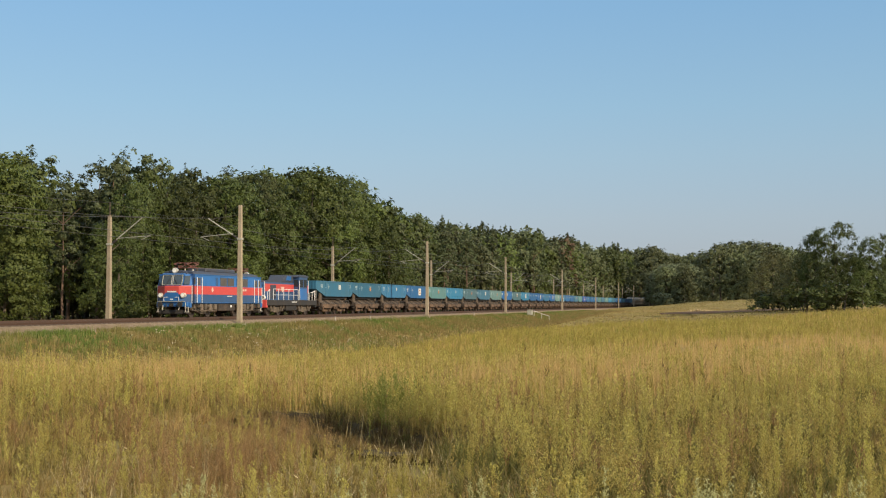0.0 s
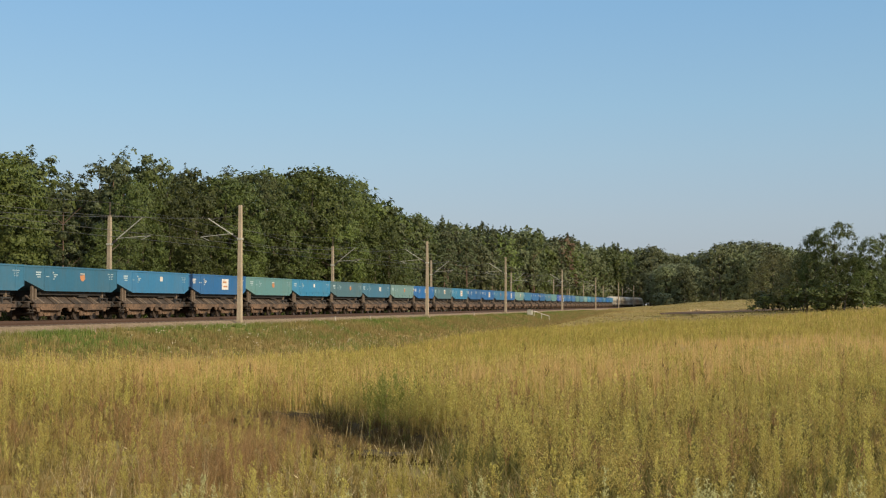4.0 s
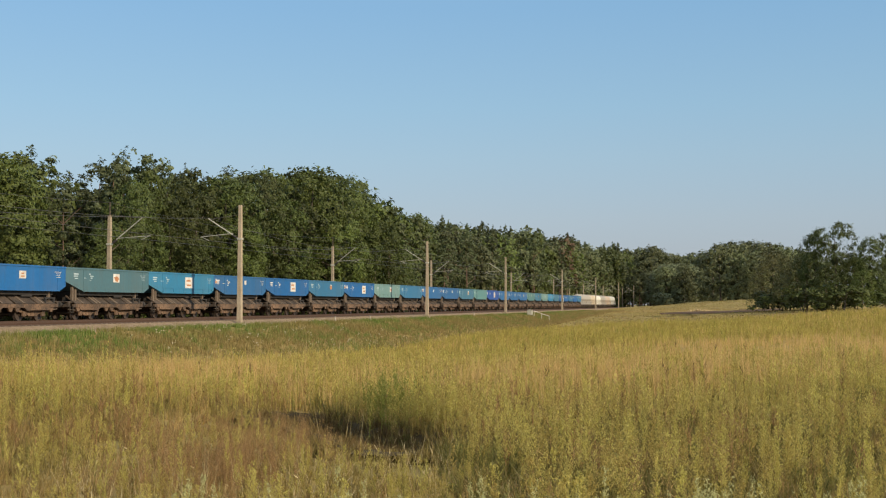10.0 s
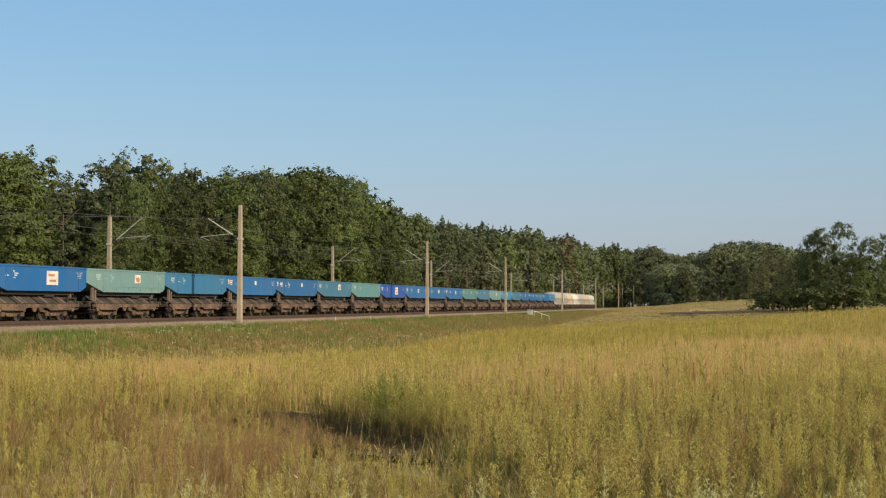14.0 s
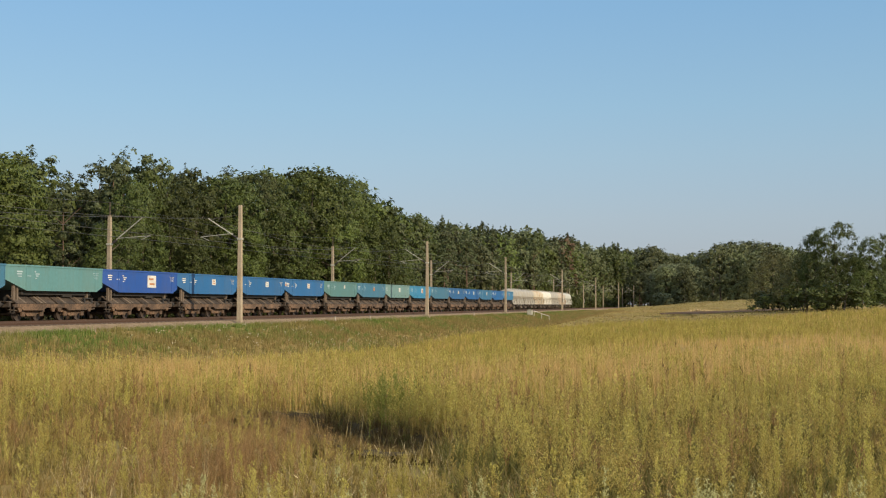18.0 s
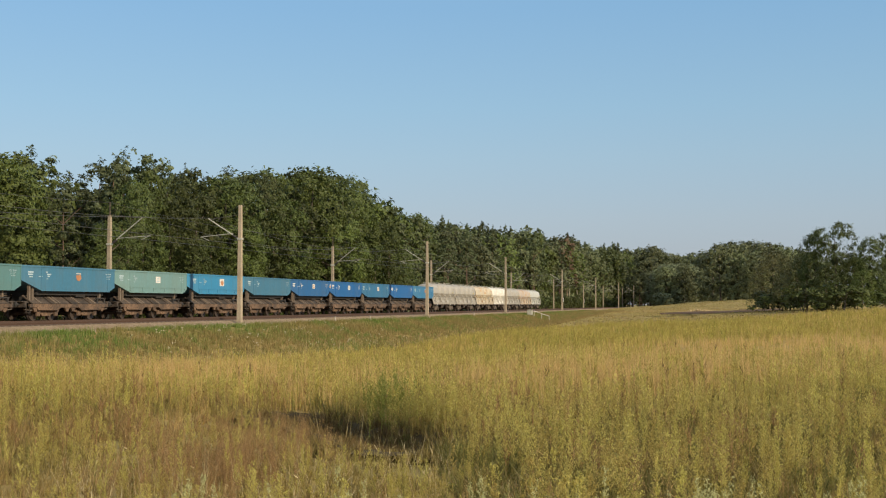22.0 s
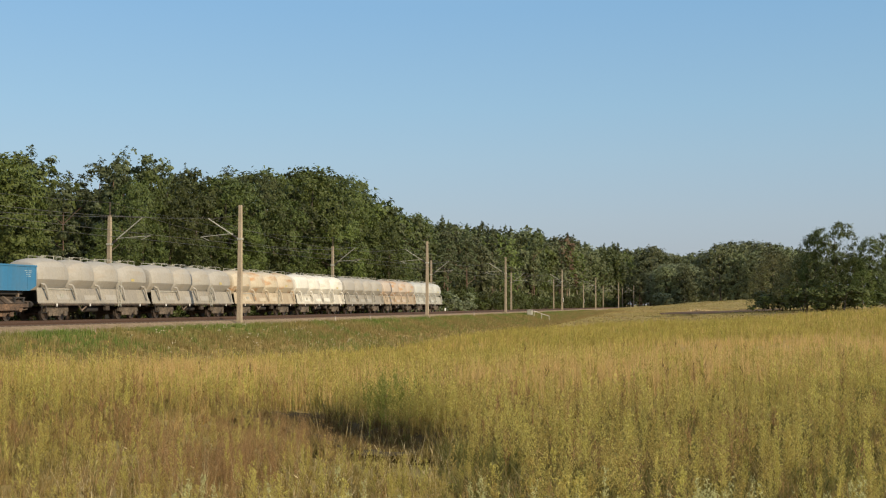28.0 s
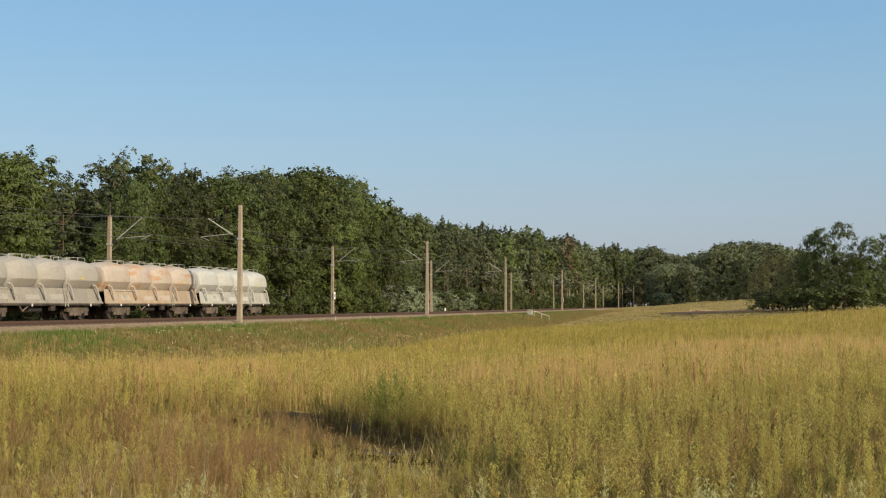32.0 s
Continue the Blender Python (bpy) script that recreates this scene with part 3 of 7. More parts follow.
def crown_clumps(rng, kind, leaves):
    """Clumps of foliage for a crown one metre high: place, outward way, radius, flatness; and dark inner cores."""
    clumps, boughs = [], []

    def bough(c, out, r, n, small, large, flat, back=-0.25):
        if leaves < 3000:
            boughs.append((*c, r * 0.4))
        for _ in range(n):
            d = rng.normal(0, 1, 3)
            d /= np.linalg.norm(d)
            if d @ out < back:
                d = d - 2 * (d @ out) * out
            p = c + d * r * rng.uniform(0.88, 1.06) * np.array([1, 1, 0.85])
            way = d * 0.95 + out * 0.2 + np.array([0, 0, 0.15])
            clumps.append((*p, *(way / np.linalg.norm(way)), small + (large - small) * rng.random() ** 1.5, flat))
    if kind == "broad":
        n = 19
        turn = rng.uniform(0, 6.28)
        lop = rng.uniform(0.78, 1.2, 6)
        for i in range(n):
            h = 0.10 + 0.80 * ((i + rng.random()) / n)
            a = turn + i * 2.4 + rng.normal(0, 0.35)
            spread = 0.245 * math.sin(math.pi * min(1, h * 0.80 + 0.17)) ** 0.7 * lop[int(a / 6.2832 * 6) % 6]
            r = spread * rng.uniform(0.6, 1.0)
            out = np.array([math.cos(a), math.sin(a), 0.25 + 0.8 * max(0, h - 0.5)])
            bough(np.array([r * math.cos(a), r * math.sin(a), h]), out / np.linalg.norm(out), rng.uniform(0.075, 0.15), 10 if leaves < 3000 else 18, *((0.03, 0.055) if leaves < 3000 else (0.018, 0.046)), 0.8, -0.1)
        for h, r in ((0.6, 0.12), (0.74, 0.11), (0.84, 0.09), (0.92, 0.055)):
            bough(np.array([rng.normal(0, 0.04), rng.normal(0, 0.04), h]), np.array([0, 0, 1.0]), r, 12, 0.018, 0.034, 0.8)
        boughs.extend([(0, 0, 0.35, 0.07), (0, 0, 0.55, 0.075), (0, 0, 0.7, 0.05)])
    elif kind == "pine":
        for i in range(26):
            h = 0.34 + 0.60 * ((i + rng.random()) / 26)
            spread = 0.155 * ((1.0 - h) / 0.66) ** 0.6 + 0.03
            a, r = i * 2.4 + rng.normal(0, 0.4), spread * rng.uniform(0.35, 1.05)
            out = np.array([math.cos(a), math.sin(a), 0.7])
            bough(np.array([r * math.cos(a), r * math.sin(a), h]), out / np.linalg.norm(out), rng.uniform(0.032, 0.052), 6, 0.014, 0.028, 0.55, -0.1)
        boughs.extend([(0, 0, 0.6, 0.06), (0, 0, 0.78, 0.05)])
        clumps.extend([(rng.normal(0, 0.012), rng.normal(0, 0.012), 0.94 + 0.02 * k, 0, 0, 1.0, 0.024 - 0.004 * k, 1.3) for k in range(4)])
    elif kind == "spruce":
        for i in range(40):
            h = (i + rng.random()) / 40
            spread = 0.175 * (1 - h) ** 0.85 + 0.012
            a = i * 2.4 + rng.normal(0, 0.3)
            out = np.array([math.cos(a), math.sin(a), 0.35])
            out /= np.linalg.norm(out)
            for u in (0.45, 0.75, 1.0):
                r = spread * u * rng.uniform(0.85, 1.1)
                clumps.append((r * math.cos(a), r * math.sin(a), 0.06 + 0.9 * h - 0.05 * u * (1 - h), *out, 0.016 + 0.026 * (1 - h) * rng.uniform(0.7, 1.2), 0.5))
        boughs.extend([(0, 0, 0.1 + 0.085 * k, 0.10 * (1 - 0.1 * k)) for k in range(10)])
        clumps.extend([(0, 0, 0.95 + 0.015 * k, 0, 0, 1.0, 0.013 - 0.002 * k, 1.6) for k in range(4)])
    else:
        for i in range(11):
            h = rng.uniform(0.12, 0.78)
            a, r = rng.uniform(0, 2 * math.pi), rng.uniform(0.08, 0.48) * (1 - 0.5 * h)
            out = np.array([math.cos(a), math.sin(a), 0.5])
            bough(np.array([r * math.cos(a), r * math.sin(a), h]), out / np.linalg.norm(out), rng.uniform(0.14, 0.22), 9, 0.05, 0.10, 0.8)
    return np.array(clumps), np.array(boughs)


def crown_mesh(name, seed, kind, height, leaves, leaf_size, material):
    """A crown of leaf clumps carried on separate boughs; stem at the origin."""
    rng = np.random.default_rng(seed)
    clumps, boughs = crown_clumps(rng, kind, leaves)
    wgt = clumps[:, 6] ** 1.6
    pick = rng.choice(len(clumps), leaves, p=wgt / wgt.sum())
    c = clumps[pick]
    d = rng.normal(0, 1, (leaves, 3)) + c[:, 3:6] * 0.9
    d /= np.linalg.norm(d, axis=1)[:, None]
    rad = c[:, 6] * height * np.where(rng.random(leaves) < 0.2, rng.uniform(1.0, 1.9, leaves), rng.uniform(0.45, 1.15, leaves))
    pts = c[:, :3] * height + d * rad[:, None] * np.stack([np.ones(leaves), np.ones(leaves), c[:, 7]], -1)
    pts[:, 2] = np.maximum(pts[:, 2], 0.15)
    verts, faces = quads_on(pts, d * 0.35 + c[:, 3:6] * 0.9, leaf_size, rng)
    # inner bough cores, their dark colour standing for shade inside the crown
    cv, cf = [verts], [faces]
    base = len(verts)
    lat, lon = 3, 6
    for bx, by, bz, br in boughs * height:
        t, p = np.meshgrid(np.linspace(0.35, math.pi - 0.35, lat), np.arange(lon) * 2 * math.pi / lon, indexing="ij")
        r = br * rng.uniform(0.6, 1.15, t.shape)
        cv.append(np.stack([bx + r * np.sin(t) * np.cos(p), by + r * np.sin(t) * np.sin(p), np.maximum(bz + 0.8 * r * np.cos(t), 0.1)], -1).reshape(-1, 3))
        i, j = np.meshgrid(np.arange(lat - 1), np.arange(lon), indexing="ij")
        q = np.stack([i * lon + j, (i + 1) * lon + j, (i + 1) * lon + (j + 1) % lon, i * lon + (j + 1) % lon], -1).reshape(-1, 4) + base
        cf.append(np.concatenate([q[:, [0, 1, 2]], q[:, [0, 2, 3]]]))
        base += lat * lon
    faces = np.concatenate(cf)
    return quick_mesh(name, np.concatenate(cv), faces, material, M_CROWN_SHADE, np.arange(len(faces)) >= leaves)


def trunk_mesh(seed, height, r, material, limbs=6, top=0.85):
    rng = random.Random(seed)
    b = Build()
    at, py = 0.0, 0.0
    prev = (0, 0, -0.4)
    for k in range(1, 6):
        at, py = at + rng.uniform(-0.15, 0.15), py + rng.uniform(-0.15, 0.15)
        cur = (at, py, height * top * k / 5)
        b.tube(prev, cur, r * (1 - 0.17 * (k - 1)), r * (1 - 0.17 * k), 7, cap=k == 1)
        if k > 1:
            for _ in range(limbs // 4 + 1):
                a = rng.uniform(0, 6.28)
                q = height * rng.uniform(0.1, 0.2)
                b.tube(prev, (prev[0] + q * math.cos(a), prev[1] + q * math.sin(a), prev[2] + q * rng.uniform(0.3, 0.9)), r * 0.35, r * 0.08, 5, cap=False)
        prev = cur
    return b.mesh("trunk", material)


TREE_KINDS = {}


def tree_kind(key, crown_kind, height, leaves, leaf_size, leaf_mat, bark, girth, variants, name, label, category):
    made = []
    for i in range(variants):
        seed = sum(map(ord, key)) * 7 + i
        made.append((crown_mesh("crown", seed, crown_kind, height, leaves, leaf_size, leaf_mat), trunk_mesh(seed, height, girth, bark)))
    TREE_KINDS[key] = (made, height, name, label, category)


tree_kind("oak", "broad", 18, 4800, 0.22, M_LEAF, M_BARK, 0.3, 6, "deciduous_tree", "leafy dark green deciduous tree at the forest edge", "tree")
tree_kind("ash", "broad", 18, 4600, 0.22, M_LEAF_LIGHT, M_BARK, 0.28, 4, "deciduous_tree", "sunlit yellowish green deciduous tree at the forest edge", "tree")
tree_kind("pine", "pine", 18, 3600, 0.17, M_NEEDLE, M_PINE_BARK, 0.22, 5, "pine_tree", "tall pine with reddish trunk and sparse dark crown", "tree")
tree_kind("spruce", "spruce", 16, 3600, 0.17, M_NEEDLE, M_BARK, 0.2, 3, "spruce_tree", "narrow pointed dark green conifer in the wood", "tree")
tree_kind("near_ash", "broad", 18, 10500, 0.165, M_LEAF_LIGHT, M_BARK, 0.28, 3, "deciduous_tree", "sunlit yellowish green deciduous tree at the forest edge", "tree")
tree_kind("near_oak", "broad", 18, 10500, 0.165, M_LEAF, M_BARK, 0.3, 3, "deciduous_tree", "leafy dark green deciduous tree at the forest edge", "tree")
tree_kind("far_ash", "broad", 18, 2400, 0.3, M_LEAF_LIGHT, M_BARK, 0.28, 3, "deciduous_tree", "lighter green deciduous tree at the forest edge", "tree")
tree_kind("far_spruce", "spruce", 16, 1700, 0.26, M_NEEDLE, M_BARK, 0.2, 3, "spruce_tree", "narrow pointed dark green conifer in the wood", "tree")
tree_kind("far_oak", "broad", 18, 2200, 0.32, M_LEAF_HAZE, M_BARK, 0.3, 5, "deciduous_tree", "distant deciduous tree, its green paled for haze", "tree")
tree_kind("far_pine", "pine", 18, 1700, 0.28, M_NEEDLE, M_PINE_BARK, 0.22, 4, "pine_tree", "distant pine with thin trunk and dark crown", "tree")
tree_kind("back_oak", "broad", 18, 2900, 0.28, M_LEAF, M_BARK, 0.3, 5, "deciduous_tree", "tall dark green deciduous tree inside the wood", "tree")
tree_kind("far_willow", "broad", 15, 2400, 0.28, M_WILLOW, M_BARK, 0.2, 3, "willow_tree", "distant grey-green willow at the end of the field", "tree")
tree_kind("birch", "pine", 18, 2600, 0.24, M_LEAF_LIGHT, M_BIRCH, 0.2, 3, "birch_tree", "slender birch with pale bare trunk at the wood's edge", "tree")
tree_kind("dead_pine", "pine", 18, 1500, 0.24, M_DEAD_LEAF, M_PINE_BARK, 0.2, 1, "pine_tree", "dying pine with rusty brown needles", "tree")
tree_kind("brown_oak", "broad", 18, 6500, 0.18, M_LEAF_BROWN, M_BARK, 0.3, 2, "deciduous_tree", "brownish green oak at the corner of the field", "tree")
tree_kind("willow", "bush", 6, 1500, 0.17, M_WILLOW, M_BARK, 0.1, 4, "bush", "rounded grey-green bush at the wood's edge", "bush")
tree_kind("shrub", "bush", 3.5, 1100, 0.12, M_LEAF, M_BARK, 0.06, 4, "shrub", "dense dark green shrub under the trees", "shrub")
trng = random.Random(5)


def plant_tree(key, x, y, height, wide=1.0, group="trees of the wood"):
    made, h0, name, label, category = TREE_KINDS[key]
    crown, trunk = trng.choice(made)
    ob = tagged(new(name), label, category, group)
    k = height / h0
    ob.matrix_basis = pose(x, y, float(ground_z(x, y)[0]), 0, 0, trng.uniform(0, 360)) @ Matrix.Diagonal((k * wide, k * wide, k, 1))
    part("trunk", trunk, None, ob)
    part("crown", crown, None, ob)
    return ob


SKYLINE_AT = [-300, 0, 30, 65, 74, 86, 112, 150, 168, 182, 215, 245, 268, 280, 310, 340, 375, 400, 425, 450, 475, 510, 545, 595, 612, 640, 660, 690, 705, 750, 790, 840, 890, 950, 1000, 1040, 1100, 1145, 1190, 1216, 1230, 1252, 1270, 1290, 1310, 1330, 1370, 1400, 1500]
SKYLINE_UP = [270, 267, 275, 268, 246, 214, 226, 217, 226, 240, 262, 264, 254, 240, 232, 236, 216, 220, 232, 239, 243, 230, 238, 239, 227, 200, 180, 168, 156, 148, 144, 134, 133, 126, 121, 104, 98, 101, 88, 85, 92, 88, 110, 113, 105, 109, 104, 94, 90]


def view_column(x, y):
    """Picture column at which a place falls in the camera's view, from left to right."""
    return 784 + 2154 * x / y


def skyline(x, y):
    """Height of the wood's top at a place, so that its skyline fits the camera's view."""
    return EYE[2] + float(np.interp(view_column(x, y), SKYLINE_AT, SKYLINE_UP)) / 2154 * y


def wood_row(s0, s1, step, off0, off1, keys, low, high):
    s = s0
    while s < s1:
        o = trng.uniform(off0, off1)
        x, y, _ = (float(c) for c in line_at(s, -o))
        if off1 < 21 and off0 < 18 and (-15 < view_column(x, y) < 215 or off1 < 15 and 632 < view_column(x, y) < 662):
            s += 1.5
            continue
        plant_tree(trng.choice(keys), x, y, (skyline(x, y) + 0.6) * trng.uniform(low, high), trng.uniform(0.85, 1.15))
        s += step * trng.uniform(0.7, 1.3)


wood_row(5, 60, 8.0, 11, 14, ["oak", "ash", "oak"], 0.6, 0.92)
wood_row(-75, 70, 5.6, 16, 20, ["back_oak", "oak", "pine", "ash", "spruce"], 0.85, 1.0)
wood_row(60, 230, 8.2, 13, 17, ["pine", "oak", "pine", "far_oak", "spruce", "far_ash"], 0.5, 0.98)
wood_row(70, 250, 6.5, 19, 26, ["far_pine", "far_pine", "far_oak"], 0.88, 1.02)
wood_row(230, 740, 7.5, 14, 18, ["far_pine", "far_oak", "far_pine", "far_ash"], 0.65, 1.0)
wood_row(230, 760, 9, 20, 28, ["far_oak", "far_pine"], 0.9, 1.03)
row_s = np.arange(-90, 480, 1.0)
row_x, row_y, _ = line_at(row_s, -25.0)
row_b = view_column(row_x, row_y)
edge_at = -40.0
while edge_at < 1135:
    s = float(np.interp(edge_at, row_b, row_s))
    o = trng.uniform(22, 28)
    x, y, _ = (float(c) for c in line_at(s, -o))
    keys = ["pine", "spruce", "back_oak"] if 180 < edge_at < 420 or 740 < edge_at < 900 else ["back_oak", "back_oak", "ash"] if edge_at < 740 else ["far_pine", "far_oak"]
    if 60 < edge_at < 190:
        keys = ["pine"]
    k = trng.choice(keys)
    plant_tree(k, x, y, (skyline(x, y) + 0.6) * (trng.uniform(0.95, 1.04) if edge_at < 700 else trng.uniform(0.88, 1.05)) + (0.9 if k in ("pine", "spruce") else 0), 0.85 if k == "spruce" else 1.12)
    edge_at += max(9.0, 2.5 / y * 2154 * trng.uniform(0.6, 1.2) * (0.5 if y > 250 else 1))
for s in np.concatenate([np.arange(-78, 150, 3.0), np.arange(150, 420, 5.0)]):
    o = trng.uniform(8.2, 10.5)
    x, y, _ = (float(c) for c in line_at(s, -o))
    if 90 < view_column(x, y) < 155:
        continue
    plant_tree("willow" if 40 < s < 100 and trng.random() < 0.7 else "shrub", x, y, trng.uniform(1.8, 4.5) if s < 40 else trng.uniform(3, 5.5), 1.2, "bushes along the wood")
# the separate trees of the wood's edge
for at, up, o, k, wide in ((192, 150, 8.8, "near_oak", 0.85), (228, 226, 12.5, "near_oak", 0.7), (212, 152, 11.0, "near_oak", 1.1), (250, 214, 13.5, "near_oak", 0.8), (300, 196, 12.0, "near_oak", 0.85), (346, 222, 13.0, "near_oak", 0.8), (398, 226, 12.5, "near_oak", 0.9), (440, 236, 13.5, "near_oak", 0.85),
                           (340, 118, 10.0, "near_oak", 1.1), (425, 140, 10.0, "near_ash", 1.0), (512, 190, 12.0, "near_oak", 0.8), (552, 240, 13.0, "near_ash", 0.95), (606, 228, 13.0, "near_oak", 0.8), (588, 150, 10.0, "near_ash", 1.1), (636, 160, 11.5, "near_ash", 0.72), (688, 146, 12.0, "near_oak", 0.8),
                           (16, 268, 8.6, "near_ash", 0.72), (-30, 270, 9.5, "near_ash", 1.2), (-4, 240, 9.0, "near_ash", 1.0), (30, 190, 8.6, "near_ash", 0.68), (8, 150, 7.8, "near_ash", 1.0)):
    sx, sy, _ = line_at(row_s, -o)
    x, y, _ = (float(c) for c in line_at(float(np.interp(at, view_column(sx, sy), row_s)), -o))
    plant_tree(k, x, y, EYE[2] + up / 2154 * y + 0.6, wide)


# deep trees added behind the recess to close sky gaps in the camera's view
for at in range(66, 190, 9):
    for o, up in ((38, 95), (44, 90)):
        sx, sy, _ = line_at(np.arange(-110, 60, 1.0), -float(o))
        x, y, _ = (float(c) for c in line_at(float(np.interp(at, view_column(sx, sy), np.arange(-110, 60, 1.0))), -float(o)))
        plant_tree("back_oak", x, y, EYE[2] + up / 2154 * y + 0.6, 1.1)


for at in range(64, 204, 11):
    sx, sy, _ = line_at(np.arange(-110, 60, 1.0), -31.0)
    x, y, _ = (float(c) for c in line_at(float(np.interp(at, view_column(sx, sy), np.arange(-110, 60, 1.0))), -31.0))
    plant_tree("back_oak", x, y, EYE[2] + trng.uniform(185, 208) / 2154 * y + 0.6, 0.8)
# trees that top the skyline
for at, up, k, wide in ((200, 262, "pine", 1.0), (222, 276, "pine", 1.0), (246, 268, "oak", 0.7), (266, 262, "pine", 0.8), (298, 254, "spruce", 0.8), (326, 250, "spruce", 0.9), (348, 242, "back_oak", 0.8), (372, 228, "back_oak", 0.9), (392, 226, "oak", 0.9), (112, 222, "pine", 0.8)):
    sx, sy, _ = line_at(row_s, -16.0)
    s = float(np.interp(at, view_column(sx, sy), row_s))
    x, y, _ = (float(c) for c in line_at(s, -16.0))
    plant_tree(k, x, y, EYE[2] + up / 2154 * y + 0.7, wide)


for at, o, k, h in ((1003, 12.5, "dead_pine", 1.0), (1008, 11.5, "birch", 0.85), (1021, 11.5, "birch", 0.9), (1069, 11.5, "birch", 0.9), (826, 12.0, "pine", 0.95), (872, 12.0, "pine", 0.97), (946, 12.0, "pine", 1.0), (1092, 12.0, "birch", 0.85)):
    sx, sy, _ = line_at(row_s, -o)
    x, y, _ = (float(c) for c in line_at(float(np.interp(at, view_column(sx, sy), row_s)), -o))
    plant_tree(k, x, y, (skyline(x, y) + 0.6) * h, 0.9)
spiky = 640.0
while spiky < 1150:
    sx, sy, _ = line_at(row_s, -21.0)
    x, y, _ = (float(c) for c in line_at(float(np.interp(spiky, view_column(sx, sy), row_s)), -21.0 + trng.uniform(-2, 2)))
    plant_tree(trng.choice(["far_spruce", "far_pine", "far_spruce"]), x, y, skyline(x, y) + trng.uniform(3, 13) / 2154 * y + 0.6, trng.uniform(0.6, 0.95))
    spiky += trng.uniform(12, 30)


def tree_at(key, at, depth, top, wide=1.0, group="trees beyond the field"):
    x = (at - 784) / 2154 * depth
    z = float(ground_z(x, depth)[0])
    plant_tree(key, x, depth, EYE[2] + top / 2154 * depth - z, wide, group)


# clump at the field's far corner, and the wood that closes the view
for at, d, top, k in ((1444, 180, 134, "near_oak"), (1478, 176, 149, "near_oak"), (1428, 186, 96, "near_oak"), (1512, 180, 88, "near_oak"), (1540, 174, 120, "near_oak"), (1570, 178, 126, "near_oak"), (1620, 182, 118, "oak"), (1462, 170, 74, "near_oak"), (1525, 168, 62, "near_ash"),
                      (1398, 190, 88, "brown_oak"), (1368, 198, 92, "brown_oak"), (1350, 206, 76, "brown_oak"), (1384, 182, 56, "brown_oak"), (1492, 188, 80, "oak"), (1700, 180, 120, "oak"), (1780, 180, 110, "oak"), (1860, 185, 115, "oak")):
    tree_at(k, at, d, top, 0.8 if top > 100 else 1.0)
for at in range(1352, 1420, 13):
    tree_at("shrub", at, trng.uniform(182, 196), trng.uniform(18, 34), 1.5)
for at in range(1420, 1680, 24):
    tree_at("shrub", at, trng.uniform(166, 180), trng.uniform(22, 45), 1.5)
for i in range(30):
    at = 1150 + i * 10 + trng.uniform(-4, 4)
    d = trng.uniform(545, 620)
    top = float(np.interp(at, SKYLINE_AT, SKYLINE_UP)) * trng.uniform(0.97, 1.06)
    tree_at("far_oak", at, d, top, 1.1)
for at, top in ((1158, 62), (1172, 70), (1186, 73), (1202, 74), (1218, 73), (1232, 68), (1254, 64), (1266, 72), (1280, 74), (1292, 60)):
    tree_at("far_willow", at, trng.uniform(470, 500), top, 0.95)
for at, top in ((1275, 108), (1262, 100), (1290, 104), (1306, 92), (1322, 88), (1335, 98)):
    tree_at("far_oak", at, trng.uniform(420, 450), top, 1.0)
# belt unseen behind the willows, added to shade the line's far end
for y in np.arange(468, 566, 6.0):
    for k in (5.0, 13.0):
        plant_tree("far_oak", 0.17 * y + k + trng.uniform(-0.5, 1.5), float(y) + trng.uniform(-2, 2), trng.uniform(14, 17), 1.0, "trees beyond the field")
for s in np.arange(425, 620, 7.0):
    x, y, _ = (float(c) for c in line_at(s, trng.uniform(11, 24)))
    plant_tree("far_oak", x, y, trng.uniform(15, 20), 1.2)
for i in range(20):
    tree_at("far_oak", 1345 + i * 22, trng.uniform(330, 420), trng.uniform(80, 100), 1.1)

for at in range(1166, 1215, 7):
    tree_at("far_willow", at, trng.uniform(455, 475), trng.uniform(18, 34), 1.6)


